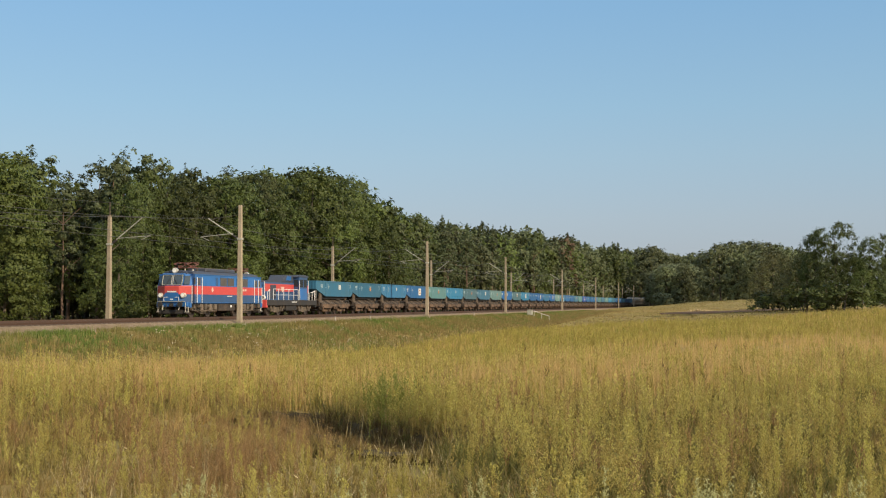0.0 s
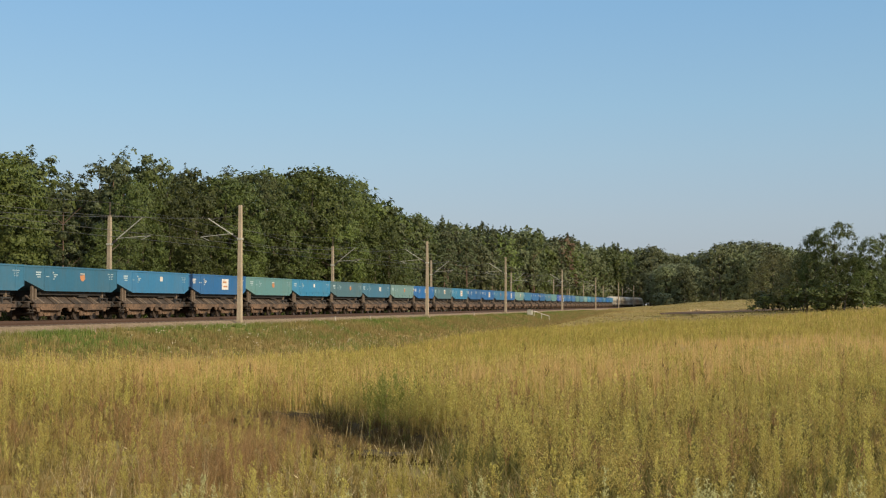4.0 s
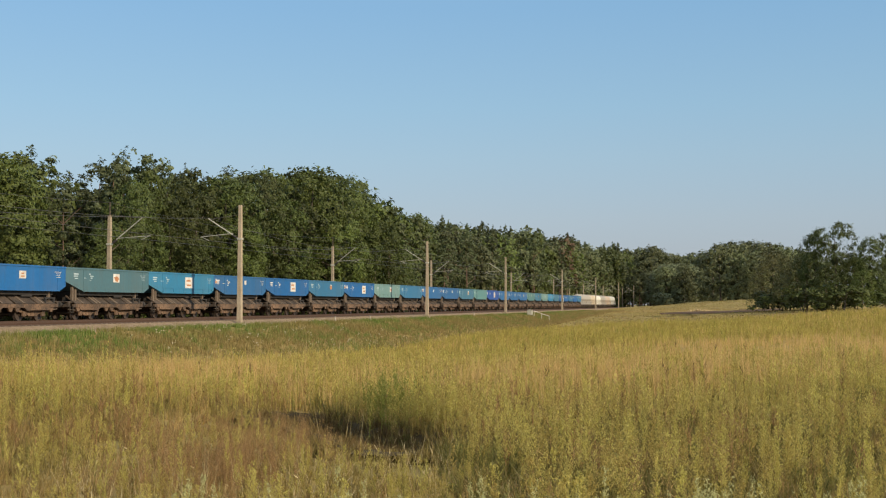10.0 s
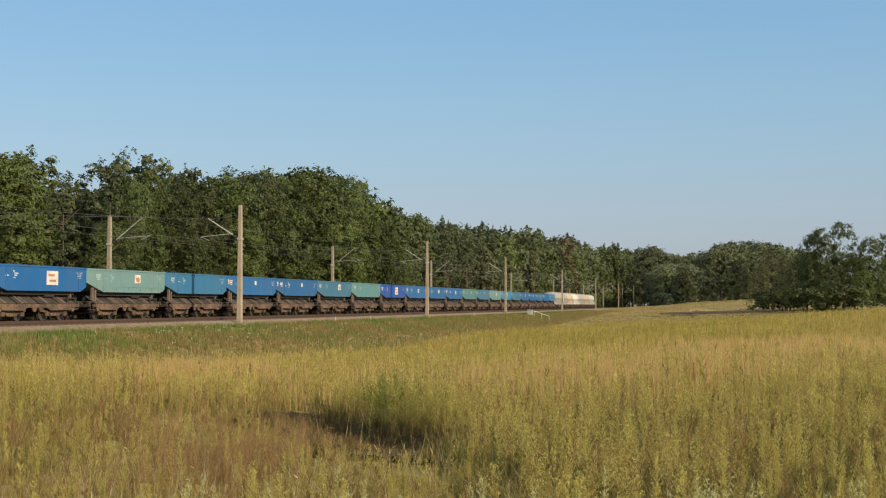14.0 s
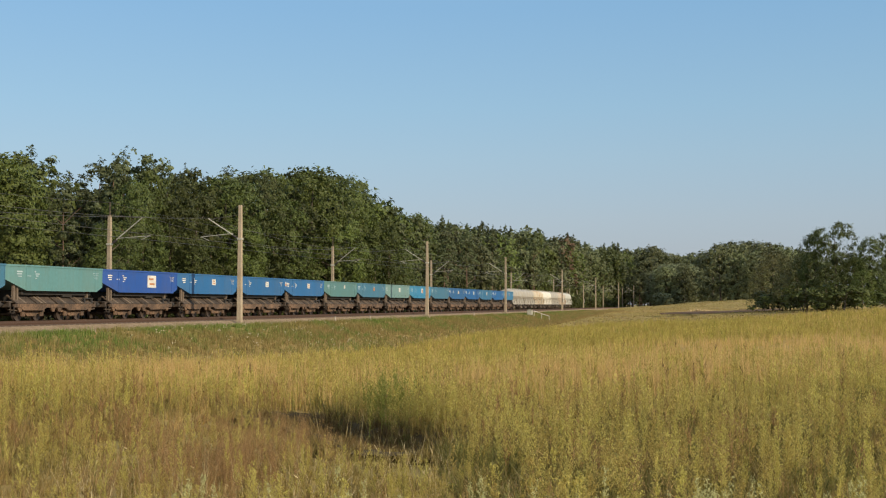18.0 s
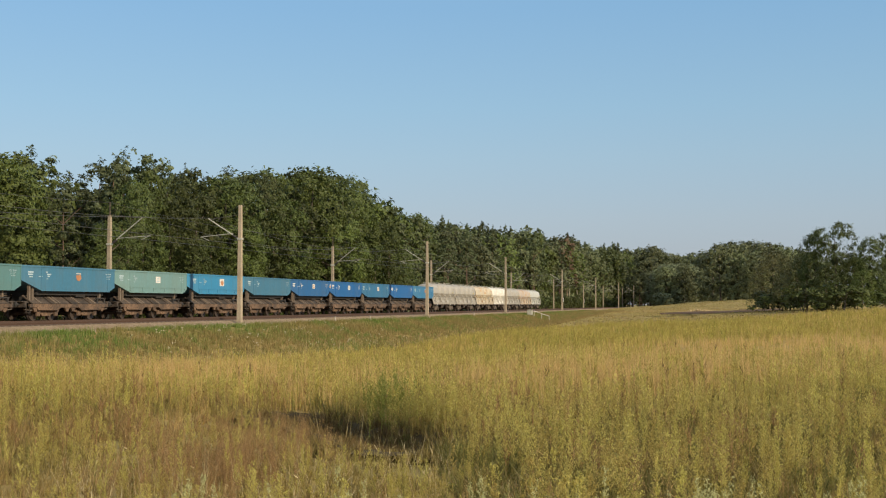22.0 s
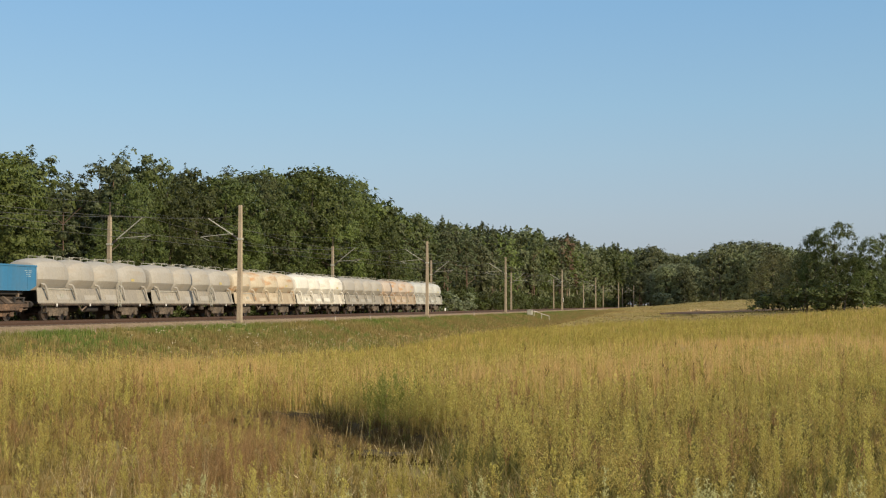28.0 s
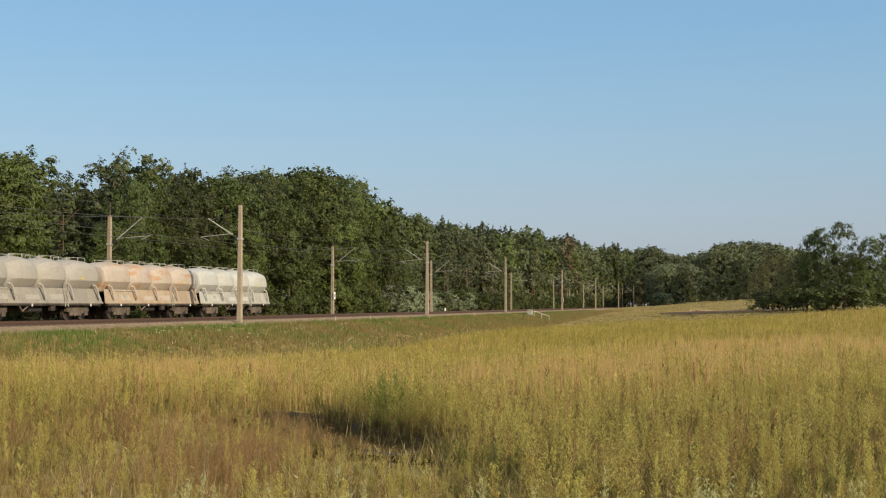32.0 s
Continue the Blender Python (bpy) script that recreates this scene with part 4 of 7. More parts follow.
# ------------------------------------------------------------------ field plants
def stalk_template(seed, stems, leaves, twigs, florets, height, leaf_len, wide, head=0.42, tuft=0.12, droop=0.0, bend=0.07, twig_wide=0.4):
    """One plant of upright leafy stalks with loose narrow heads, as blades; the foot at the origin."""
    rng = np.random.default_rng(seed)
    V = []

    heads = []

    def blade(p, q, w0, w1, side, head=0):
        V.append(np.array([p - side * w0, p + side * w0, q]))
        heads.append(head)

    def across(d):
        n = np.cross(d, rng.normal(0, 1, 3))
        return n / (np.linalg.norm(n) + 1e-9)
    for _ in range(stems):
        a = rng.uniform(0, 2 * math.pi)
        foot = np.array([math.cos(a), math.sin(a), 0]) * rng.uniform(0, tuft)
        h = height * rng.uniform(0.65, 1.1)
        lean = np.array([rng.normal(0, bend), rng.normal(0, bend), 0]) * h
        b = rng.uniform(0, math.pi)
        side = np.array([math.cos(b), math.sin(b), 0])
        top = foot + lean + np.array([0, 0, h])
        blade(foot, top, wide, wide * 0.4, side)
        for k in range(leaves):
            u = rng.uniform(0.1, 1 - head * 0.5)
            p = foot + (top - foot) * u
            c = rng.uniform(0, 2 * math.pi)
            out = np.array([math.cos(c), math.sin(c), rng.uniform(0.5, 1.6) - droop])
            out /= np.linalg.norm(out)
            blade(p, p + out * leaf_len * rng.uniform(0.6, 1.2), wide * 1.7, wide * 0.5, across(out))
        tips = [top]
        for k in range(twigs):
            u = 1 - head * rng.uniform(0.1, 1)
            p = foot + (top - foot) * u
            c = rng.uniform(0, 2 * math.pi)
            out = np.array([math.cos(c) * 0.5, math.sin(c) * 0.5, 1.0])
            q = p + out / np.linalg.norm(out) * (1.12 - u) * h * rng.uniform(0.35, 0.8)
            blade(p, q, wide * twig_wide, wide * twig_wide * 0.7, across(out))
            tips.append(p + (q - p) * rng.uniform(0.5, 1))
            tips.append(q)
        for k in range(florets):
            q = tips[rng.integers(0, len(tips))] + rng.normal(0, 0.02, 3) * height
            d = rng.normal(0, 1, 3)
            d /= np.linalg.norm(d)
            s = wide * rng.uniform(1.2, 2.3)
            blade(q - d * s, q + d * s, s, 0, across(d), 1)
    return np.concatenate(V), np.array(heads)


def plume_template(seed, stems, height, twigs, florets, leaves, spread, wide, floret, twig_wide=0.0):
    """A fleabane plant: leafy stem, and a tapering plume of rising twigs with small seed heads."""
    rng = np.random.default_rng(seed + 500)
    V, heads = [], []

    def blade(p, q, w, head=0):
        d = q - p
        n = np.cross(d, rng.normal(0, 1, 3))
        n /= np.linalg.norm(n) + 1e-9
        V.append(np.array([p - n * w, p + n * w, q]))
        heads.append(head)
    for s in range(stems):
        foot = rng.normal(0, 0.09, 3) * [1, 1, 0] * (stems > 1)
        h = height * rng.uniform(0.75, 1.08)
        top = foot + np.array([rng.normal(0, 0.05), rng.normal(0, 0.05), 1.0]) * h
        blade(foot, top, wide)
        for k in range(leaves):
            u, c = rng.uniform(0.08, 0.6), rng.uniform(0, 6.28)
            p = foot + (top - foot) * u
            blade(p, p + np.array([math.cos(c), math.sin(c), rng.uniform(-0.5, 0.7)]) * rng.uniform(0.06, 0.12), wide * 1.2)
        tips, low = [], rng.uniform(0.3, 0.48)
        for k in range(twigs):
            u, c = low + (1 - low) * rng.random() ** 1.1, rng.uniform(0, 6.28)
            p = foot + (top - foot) * u
            reach = spread * (0.25 + 0.85 * (1 - u) / (1 - low)) * rng.uniform(0.6, 1.15)
            q = p + np.array([math.cos(c) * 0.75, math.sin(c) * 0.75, rng.uniform(0.7, 1.3)]) * reach
            blade(p, q, twig_wide or wide * 0.6, 1 if twig_wide else 0)
            tips.append((p, q))
        for k in range(florets):
            p, q = tips[rng.integers(0, len(tips))]
            at = p + (q - p) * rng.uniform(0.35, 1.05) + rng.normal(0, 0.008, 3)
            d = rng.normal(0, 1, 3)
            d *= floret * rng.uniform(0.7, 1.3) / np.linalg.norm(d)
            blade(at - d, at + d, np.linalg.norm(d) * 0.9, 1)
    return np.concatenate(V), np.array(heads)


def scatter(name, label, templates, xs, ys, scales, material, category, seed, head_material=None):
    """One sheet of many plants."""
    rng = np.random.default_rng(seed)
    zs = ground_z(xs, ys)
    which = rng.integers(0, len(templates), len(xs))
    verts, marks = [], []
    for k, (tpl, heads) in enumerate(templates):
        i = np.nonzero(which == k)[0]
        a = rng.uniform(0, 2 * math.pi, len(i))
        c, s = np.cos(a)[:, None], np.sin(a)[:, None]
        sc = scales[i][:, None]
        x = (tpl[None, :, 0] * c - tpl[None, :, 1] * s) * sc + xs[i][:, None]
        y = (tpl[None, :, 0] * s + tpl[None, :, 1] * c) * sc + ys[i][:, None]
        z = tpl[None, :, 2] * sc * rng.uniform(0.85, 1.15, len(i))[:, None] + zs[i][:, None] - 0.02
        verts.append(np.stack([x, y, z], -1).reshape(-1, 3))
        marks.append(np.tile(heads, len(i)))
    verts = np.concatenate(verts)
    ob = new(name, quick_mesh(name, verts, np.arange(len(verts)).reshape(-1, 3), material, head_material, np.concatenate(marks)))
    return tagged(ob, label, category, kind="stuff")


def field_points(seed, y0, y1, per_m2, margin=0.42):
    """Random places in the field between two distances, in a wedge fitted to the camera's view."""
    rng = np.random.default_rng(seed)
    n = int(per_m2 * margin * (y1 * y1 - y0 * y0))
    y = np.sqrt(rng.uniform(y0 * y0, y1 * y1, n))
    x = rng.uniform(-margin, margin, n) * y
    off, _ = beside(x, y)
    edge = np.interp(x, [-30, 0, 8, 20, 40, 80], [160, 132, 142, 150, 142, 130])
    keep = (off > 16.3 + rng.normal(0, 0.5, n)) & (y < edge)
    return x[keep], y[keep], rng


def value_noise(x, y, scale, seed):
    out = np.zeros(len(x))
    rng = np.random.default_rng(seed)
    for o in range(3):
        for _ in range(5):
            a, f, p = rng.uniform(0, 6.28), rng.uniform(0.6, 1.4) * 2 ** o / scale, rng.uniform(0, 6.28)
            out += np.sin((x * math.cos(a) + y * math.sin(a)) * f * 6.28 + p) / 2 ** o
    return out / 4.0


def blotch(x, y, cx, cy, rx, ry):
    return np.exp(-((x - cx) / rx) ** 2 - ((y - cy) / ry) ** 2)


def tan_amount(x, y):
    t = value_noise(x, y, 30, 3) * 0.2 + 0.06 + 0.26 * smooth01((y - 27) / 20)
    return t + 0.32 * blotch(x, y, 14, 62, 9, 14) + 0.3 * blotch(x, y, 20, 80, 12, 16) + 0.8 * blotch(x, y, -9.3, 47, 3.2, 4) + 0.5 * blotch(x, y, 7, 44, 7, 7) + 0.5 * blotch(x, y, 23, 74, 7, 10)


def red_amount(x, y):
    return 0.1 + 0.85 * blotch(x, y, -3.5, 18.5, 1.3, 3.2) + 0.3 * blotch(x, y, -5.5, 24, 2.5, 4) + 0.3 * blotch(x, y, -3, 13, 3, 1.6) - 0.07 * smooth01((y - 25) / 20)


near_flea = [plume_template(i, 1 + i % 2, 1.15, 40, 170, 18, 0.155, 0.0058, 0.0095, 0.0038) for i in range(14)]
near_grass = [stalk_template(40 + i, 14, 1, 1, 3, 0.7, 0.2, 0.0038, 0.25, 0.14, 0.2, 0.09) for i in range(6)]
near_sorrel = [stalk_template(60 + i, 4, 5, 8, 34, 0.95, 0.08, 0.0042, 0.6) for i in range(6)]
step_flea = [plume_template(80 + i, 1 + i % 2, 1.1, 22, 44, 7, 0.135, 0.0075, 0.0125, 0.0066) for i in range(10)]
mid_flea = [plume_template(90 + i, 2, 1.05, 13, 0, 2, 0.13, 0.012, 0.0, 0.015) for i in range(8)]
mid_grass = [stalk_template(100 + i, 17, 0, 1, 0, 0.9, 0.2, 0.0095, 0.25, 0.22, 0.1, 0.06) for i in range(6)]
mid_sorrel = [stalk_template(110 + i, 4, 2, 6, 0, 0.95, 0.1, 0.011, 0.6, 0.14, 0, 0.06, 0.9) for i in range(5)]
far_flea = [stalk_template(120 + i, 6, 0, 2, 0, 1.0, 0.3, 0.028, 0.5, 0.45, 0, 0.05, 0.8) for i in range(6)]
far_grass = [stalk_template(140 + i, 11, 0, 0, 0, 0.75, 0.3, 0.014, 0.3, 0.5, 0, 0.07) for i in range(5)]
meadow = [stalk_template(150 + i, 8, 0, 0, 0, 0.17, 0.3, 0.1, 0.3, 0.8, 0, 0.35) for i in range(5)]
dock = [stalk_template(220 + i, 1, 4, 12, 0, 1.15, 0.1, 0.014, 0.55, 0.03, 0, 0.04, 0.9) for i in range(5)]
umbel = [stalk_template(230 + i, 2, 2, 6, 16, 0.6, 0.15, 0.012, 0.25, 0.12, 0, 0.1) for i in range(4)]
under = [stalk_template(200 + i, 14, 0, 0, 0, 0.36, 0.2, 0.016, 0.3, 0.2, 0.2, 0.4) for i in range(6)]


def brink(x, y):
    """The strip on the hollow's near side, where plants shrink to keep it in the camera's view."""
    ahead = 31.0 - 9.0 * (x + 3.7) / 3.4 - y
    return np.exp(-((ahead - 2.6) / 2.8) ** 4) * smooth01((x + 5.2) / 1.2) * smooth01((0.3 - x) / 0.8)


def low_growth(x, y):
    """Where the plants in front of the hollow stay short, fitted to the camera's view."""
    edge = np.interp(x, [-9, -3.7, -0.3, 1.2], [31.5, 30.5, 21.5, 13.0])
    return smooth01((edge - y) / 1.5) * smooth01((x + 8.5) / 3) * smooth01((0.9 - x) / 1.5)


for tier, y0, y1, dens, fl, gr, so in (("near", 7.5, 17, 10.5, near_flea, near_grass, near_sorrel), ("step", 17, 32, 11.5, step_flea, near_grass, mid_sorrel), ("mid", 32, 60, 8.0, mid_flea, mid_grass, mid_sorrel), ("far", 60, 160, 3.4, far_flea, far_grass, far_grass)):
    x, y, rng = field_points(int(y1 * 7), y0 * 0.87, y1 * 1.15, dens)
    fade = smooth01((y / y0 - 0.87) / 0.28) * (1 - smooth01((y / y1 - 0.87) / 0.28)) if tier != "far" else smooth01((y / y0 - 0.87) / 0.28)
    keep = (rng.random(len(x)) > hollow_at(x, y) * 1.1) & (rng.random(len(x)) < fade)
    stand = smooth01(value_noise(x, y, 2.2 if y0 < 30 else 6.0, 21) * 1.1 + 0.6)
    thin = {"near": 0.6, "step": 0.55 - 0.4 * smooth01((y - 20) / 10), "mid": 0.1, "far": 0.0}[tier]
    keep &= rng.random(len(x)) < 1 - thin * (1 - stand)
    x, y = x[keep], y[keep]
    u = rng.random(len(x))
    tan, red = np.clip(tan_amount(x, y), 0.05, 0.9), np.clip(red_amount(x, y) - 0.05 * smooth01((y - 30) / 12), 0, 0.9)
    green = np.clip(value_noise(x, y, 7, 9) * 0.5 + 0.13 - 0.15 * smooth01((y - 25) / 20), 0.03, 0.75)
    green = green * (1 - 0.7 * smooth01((y - 45) / 30))
    lush = blotch(x, y, -1.6, 27.2, 0.5, 1.2)
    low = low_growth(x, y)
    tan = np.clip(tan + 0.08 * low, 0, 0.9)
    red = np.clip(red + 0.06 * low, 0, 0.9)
    red = red * (1 - lush)
    tan = tan * (1 - lush)
    green = np.clip(green + lush, 0, 0.95)
    kind = np.where(u < red, 3, np.where(u < red + tan * (1 - red), 2, np.where(rng.random(len(x)) < green, 1, 0)))
    front = blotch(x + 0.37 * (y - 23.0), y, -1.5, 23.0, 1.4, 5.0) * (hollow_at(x, y) < 0.5)
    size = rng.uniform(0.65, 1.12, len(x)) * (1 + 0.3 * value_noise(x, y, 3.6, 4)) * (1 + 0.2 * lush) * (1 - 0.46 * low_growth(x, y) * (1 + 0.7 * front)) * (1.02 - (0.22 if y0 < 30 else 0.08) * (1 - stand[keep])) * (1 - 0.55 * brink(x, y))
    if tier in ("near", "step"):
        size *= np.where(rng.random(len(x)) < 0.4, 1.08, 0.68) + 0.08 * smooth01(x / 2.0)
        size = np.minimum(size, rng.uniform(0.8, 1.05, len(x)))
    elif tier == "far":
        size = np.minimum(size, 0.95) * 0.92
    # lower still where plants would hide the hollow from the camera
    size *= 1 - 0.42 * blotch(x, y, -1.3, 19.0, 1.5, 4.2)
    for k, nm, lb, tp, mt, ct in ((0, "fleabane_stand", "dense yellow-green fleabane weeds covering the field", fl, M_STEM if tier in ("near", "step") else M_WEED, "weeds"),
                                  (1, "green_weed_stand", "fresher green weeds among the dry field growth", fl, M_WEED_GREEN, "weeds"),
                                  (2, "dry_grass_stand", "pale tan dry grass in drifts over the field", gr, M_DRY, "grass"),
                                  (3, "sorrel_stand", "reddish-brown seeding sorrel scattered through the field", so, M_SORREL, "weeds")):
        i = kind == k
        if i.sum() > 3:
            scatter(nm, lb, tp, x[i], y[i], size[i], mt, ct, k + 17, M_HEAD if k < 2 else None)

for y0, y1, dens, k in ((7.5, 26, 20.0, 1.0), (26, 55, 6.0, 1.3)):
    x, y, rng = field_points(int(y1), y0, y1, dens)
    keep = rng.random(len(x)) > hollow_at(x, y) * 0.85
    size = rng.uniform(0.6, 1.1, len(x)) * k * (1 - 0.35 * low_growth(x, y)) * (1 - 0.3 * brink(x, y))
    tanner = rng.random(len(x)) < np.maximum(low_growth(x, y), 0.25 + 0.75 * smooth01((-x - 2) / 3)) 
    for i, mat, lb in ((keep & tanner, M_UNDER, "low tan and brown grass between the weeds"), (keep & ~tanner, M_GAP_SHADE, "low olive grass, darkened for shade between the weeds")):
        scatter("undergrowth", lb, under, x[i], y[i], size[i], mat, "grass", int(y0))

# a rusty patch of seeding sorrel before the hollow
rng = np.random.default_rng(61)
x, y = rng.normal(-3.1, 0.65, 210), rng.normal(18.2, 1.9, 210)
scatter("sorrel_stand", "dense patch of rusty brown seeding sorrel", near_sorrel, x, y, rng.uniform(0.5, 0.8, 210), M_SORREL, "weeds", 62)
x, y, rng = field_points(63, 10, 22, 2.2)
keep = (x < -0.8) & (x > -6.5) & (brink(x, y) < 0.25)
scatter("fleabane_stand", "scattered yellow-green fleabane standing in low growth", near_flea, x[keep], y[keep], rng.uniform(0.5, 0.85, keep.sum()) * (1 - 0.45 * blotch(x, y, -1.3, 19.0, 1.5, 4.2)[keep]), M_STEM, "weeds", 64, M_HEAD)

# dark dead dock stalks that stand out of the drifts
x, y, rng = field_points(51, 24, 75, 0.5)
keep = ((x > -2) | (y > 40)) & (rng.random(len(x)) < 0.05 + 0.9 * blotch(x, y, 7.5, 37, 2.2, 5))
scatter("dock_stand", "dark brown dead dock stalks standing in the field", dock, x[keep], y[keep], rng.uniform(0.75, 1.1, keep.sum()), M_DOCK, "weeds", 52)

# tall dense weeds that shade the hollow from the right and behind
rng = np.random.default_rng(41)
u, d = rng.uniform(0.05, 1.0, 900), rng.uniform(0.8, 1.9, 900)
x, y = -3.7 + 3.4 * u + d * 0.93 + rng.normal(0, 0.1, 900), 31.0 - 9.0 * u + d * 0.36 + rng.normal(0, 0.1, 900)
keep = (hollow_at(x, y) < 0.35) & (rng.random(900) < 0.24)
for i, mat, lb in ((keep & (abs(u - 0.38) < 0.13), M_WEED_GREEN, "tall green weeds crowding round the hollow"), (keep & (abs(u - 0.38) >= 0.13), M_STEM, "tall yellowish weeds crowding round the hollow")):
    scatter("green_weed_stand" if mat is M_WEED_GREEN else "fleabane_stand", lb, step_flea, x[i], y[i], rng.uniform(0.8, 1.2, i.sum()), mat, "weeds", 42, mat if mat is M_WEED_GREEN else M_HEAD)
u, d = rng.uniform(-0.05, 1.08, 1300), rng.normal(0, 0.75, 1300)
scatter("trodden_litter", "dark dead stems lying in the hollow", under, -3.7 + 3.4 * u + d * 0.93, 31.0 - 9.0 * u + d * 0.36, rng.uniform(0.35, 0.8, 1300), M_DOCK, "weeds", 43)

# a few bleached dead stalks by the hollow and at the bank's foot
rng = np.random.default_rng(31)
straw = [stalk_template(170 + i, 1, 0, 0, 0, 0.8, 0.12, 0.008, 0.3, 0.05, 0, 0.12) for i in range(5)]
u = rng.uniform(0, 1, 26)
scatter("dead_stalks", "bleached dead stalks standing round the hollow", straw, -3.9 + 3.4 * u + rng.normal(0, 0.5, 26), 30.2 - 9.0 * u + rng.normal(0, 0.4, 26), rng.uniform(0.6, 1.0, 26), M_STRAW, "stalks", 4)
wide_straw = [stalk_template(180 + i, 3, 0, 1, 0, 0.7, 0.1, 0.02, 0.3, 0.3) for i in range(5)]
s, o = rng.uniform(-85, 0, 260), 15.6 + rng.normal(0, 0.8, 260)
x, y, _ = line_at(s, o)
scatter("pale_seed_stalks", "pale seeding stalks along the foot of the bank", wide_straw, x, y, rng.uniform(0.6, 1.1, 260), M_STRAW, "stalks", 8)

# pale straw leaning among the low growth, and the palest plumes at the field's near edge
rng = np.random.default_rng(95)
leaning = [stalk_template(240 + i, 3, 1, 1, 0, 0.75, 0.14, 0.0045, 0.3, 0.1, 0, 0.3) for i in range(6)]
x, y = rng.uniform(-5.2, 0.2, 240), rng.uniform(10.5, 19.0, 240)
scatter("straw_stalks", "bleached straw leaning among the brown field growth", leaning, x, y, rng.uniform(0.5, 0.95, 240), M_STRAW, "stalks", 96)
x, y = rng.uniform(0.7, 3.9, 60), rng.uniform(9.4, 11.4, 60)
scatter("fleabane_stand", "pale cream seeding fleabane at the field's near edge", near_flea, x, y, rng.uniform(0.6, 0.82, 60), M_STEM, "weeds", 97, M_PALE)
x, y = rng.uniform(-2.6, 0.6, 26), rng.uniform(10.2, 12.5, 26)
scatter("fleabane_stand", "pale cream seeding fleabane at the field's near edge", near_flea, x, y, rng.uniform(0.5, 0.75, 26), M_STEM, "weeds", 98, M_PALE)

# rough grass on the railway bank
tuft = [stalk_template(160 + i, 11, 0, 0, 0, 0.42, 0.25, 0.022, 0.3, 0.32, 0.3, 0.25) for i in range(8)]
for name, label, mat, n, o0, o1, sd in (("bank_grass", "green rough grass on the railway bank", M_VERGE, 25500, 6.15, 17.0, 77), ("brown_bank_grass", "brown withered grass low on the railway bank", M_BROWN, 18500, 9.2, 18.0, 78)):
    rng = np.random.default_rng(sd)
    s, o = rng.uniform(-100, 170, n), rng.uniform(o0, o1, n)
    x, y, _ = line_at(s, o)
    keep = rng.random(n) > (0.6 * smooth01((o - 10.5) / 3) + 0.2 * smooth01((s + 38) / 20) if sd == 77 else 0.3)
    x, y, o = x[keep], y[keep], o[keep]
    scatter(name, label, tuft, x, y, rng.uniform(0.5, 1.1, len(x)) * np.where(o < 6.9, 0.6, np.where(o < 7.9, 0.85, 1.0)), mat, "grass", sd)
rng = np.random.default_rng(80)
s, o = rng.uniform(-75, -30, 60), rng.uniform(9.5, 15.5, 60)
x, y, _ = line_at(s, o)
scatter("umbel_flowers", "small whitish umbel flowers on the railway bank", umbel, x, y, rng.uniform(0.7, 1.2, 60), M_VERGE, "flowers", 81, M_FLOWER)
rng = np.random.default_rng(79)
n = 18000
y = rng.uniform(125, 380, n)
x = rng.uniform(-0.05, 0.34, n) * y
off, _ = beside(x, y)
i = (off > 8) & ~((y > 198) & (y < 250) & (x / y > 0.176 + 0.0012 * abs(y - 224)) & (rng.random(n) < 0.97))
j = i & (rng.random(n) < 0.4)
i = i & ~j
scatter("meadow_grass", "olive tan meadow grass beyond the weed field", meadow, x[i], y[i], rng.uniform(0.6, 1.1, i.sum()), M_MEADOW, "grass", 6)
scatter("dry_meadow_grass", "brownish dry meadow grass beyond the weed field", meadow, x[j], y[j], rng.uniform(0.6, 1.1, j.sum()), M_BROWN, "grass", 7)
# dark soil strip standing in for the tree clump's shadow on the meadow
strip_y, strip_u = np.meshgrid(np.linspace(-1, 1, 10), np.linspace(0, 1, 40), indexing="ij")
strip_y = 224 + strip_y * (6 + 18 * np.sqrt(strip_u)) + 1.5 * np.sin(strip_u * 9)
strip_x = strip_y * (0.178 + 0.1 * strip_u)
sv = np.column_stack([strip_x.ravel(), strip_y.ravel(), np.zeros(strip_x.size)])
sv[:, 2] = ground_z(sv[:, 0], sv[:, 1]) + 0.06
si = (np.arange(9)[:, None] * 40 + np.arange(39)[None, :]).ravel()
tagged(new("bare_strip", quick_mesh("bare_strip", sv, np.column_stack([si, si + 1, si + 41, si + 40]), M_STRIP_SHADE)), "dark soil strip painting the tree clump's shadow on the meadow", "soil", kind="structure")

# a low heap of pale clods and straw beside the dark strip
rng = np.random.default_rng(91)
heap = Build()
for _ in range(90):
    hx, hy, r = 50.5 + rng.normal(0, 2.6), 243 + rng.normal(0, 1.6), rng.uniform(0.12, 0.38)
    hz = float(ground_z(hx, hy)[0]) + rng.uniform(0, 0.35) * math.exp(-((hx - 50.5) / 2.5) ** 2)
    q = [(r * rng.uniform(0.6, 1.2), r * rng.uniform(0.6, 1.2), r * rng.uniform(0.5, 1.0)) for _ in range(2)]
    heap.add([(hx - q[0][0], hy, hz), (hx + q[1][0], hy, hz), (hx, hy - q[0][1], hz), (hx, hy + q[1][1], hz), (hx, hy, hz + q[0][2]), (hx, hy, hz - q[1][2])],
             [(0, 2, 4), (2, 1, 4), (1, 3, 4), (3, 0, 4), (2, 0, 5), (1, 2, 5), (3, 1, 5), (0, 3, 5)])
tagged(part("clod_heap", heap, M_CLOD), "low heap of pale clods beside the dark strip", "clods", kind="stuff")

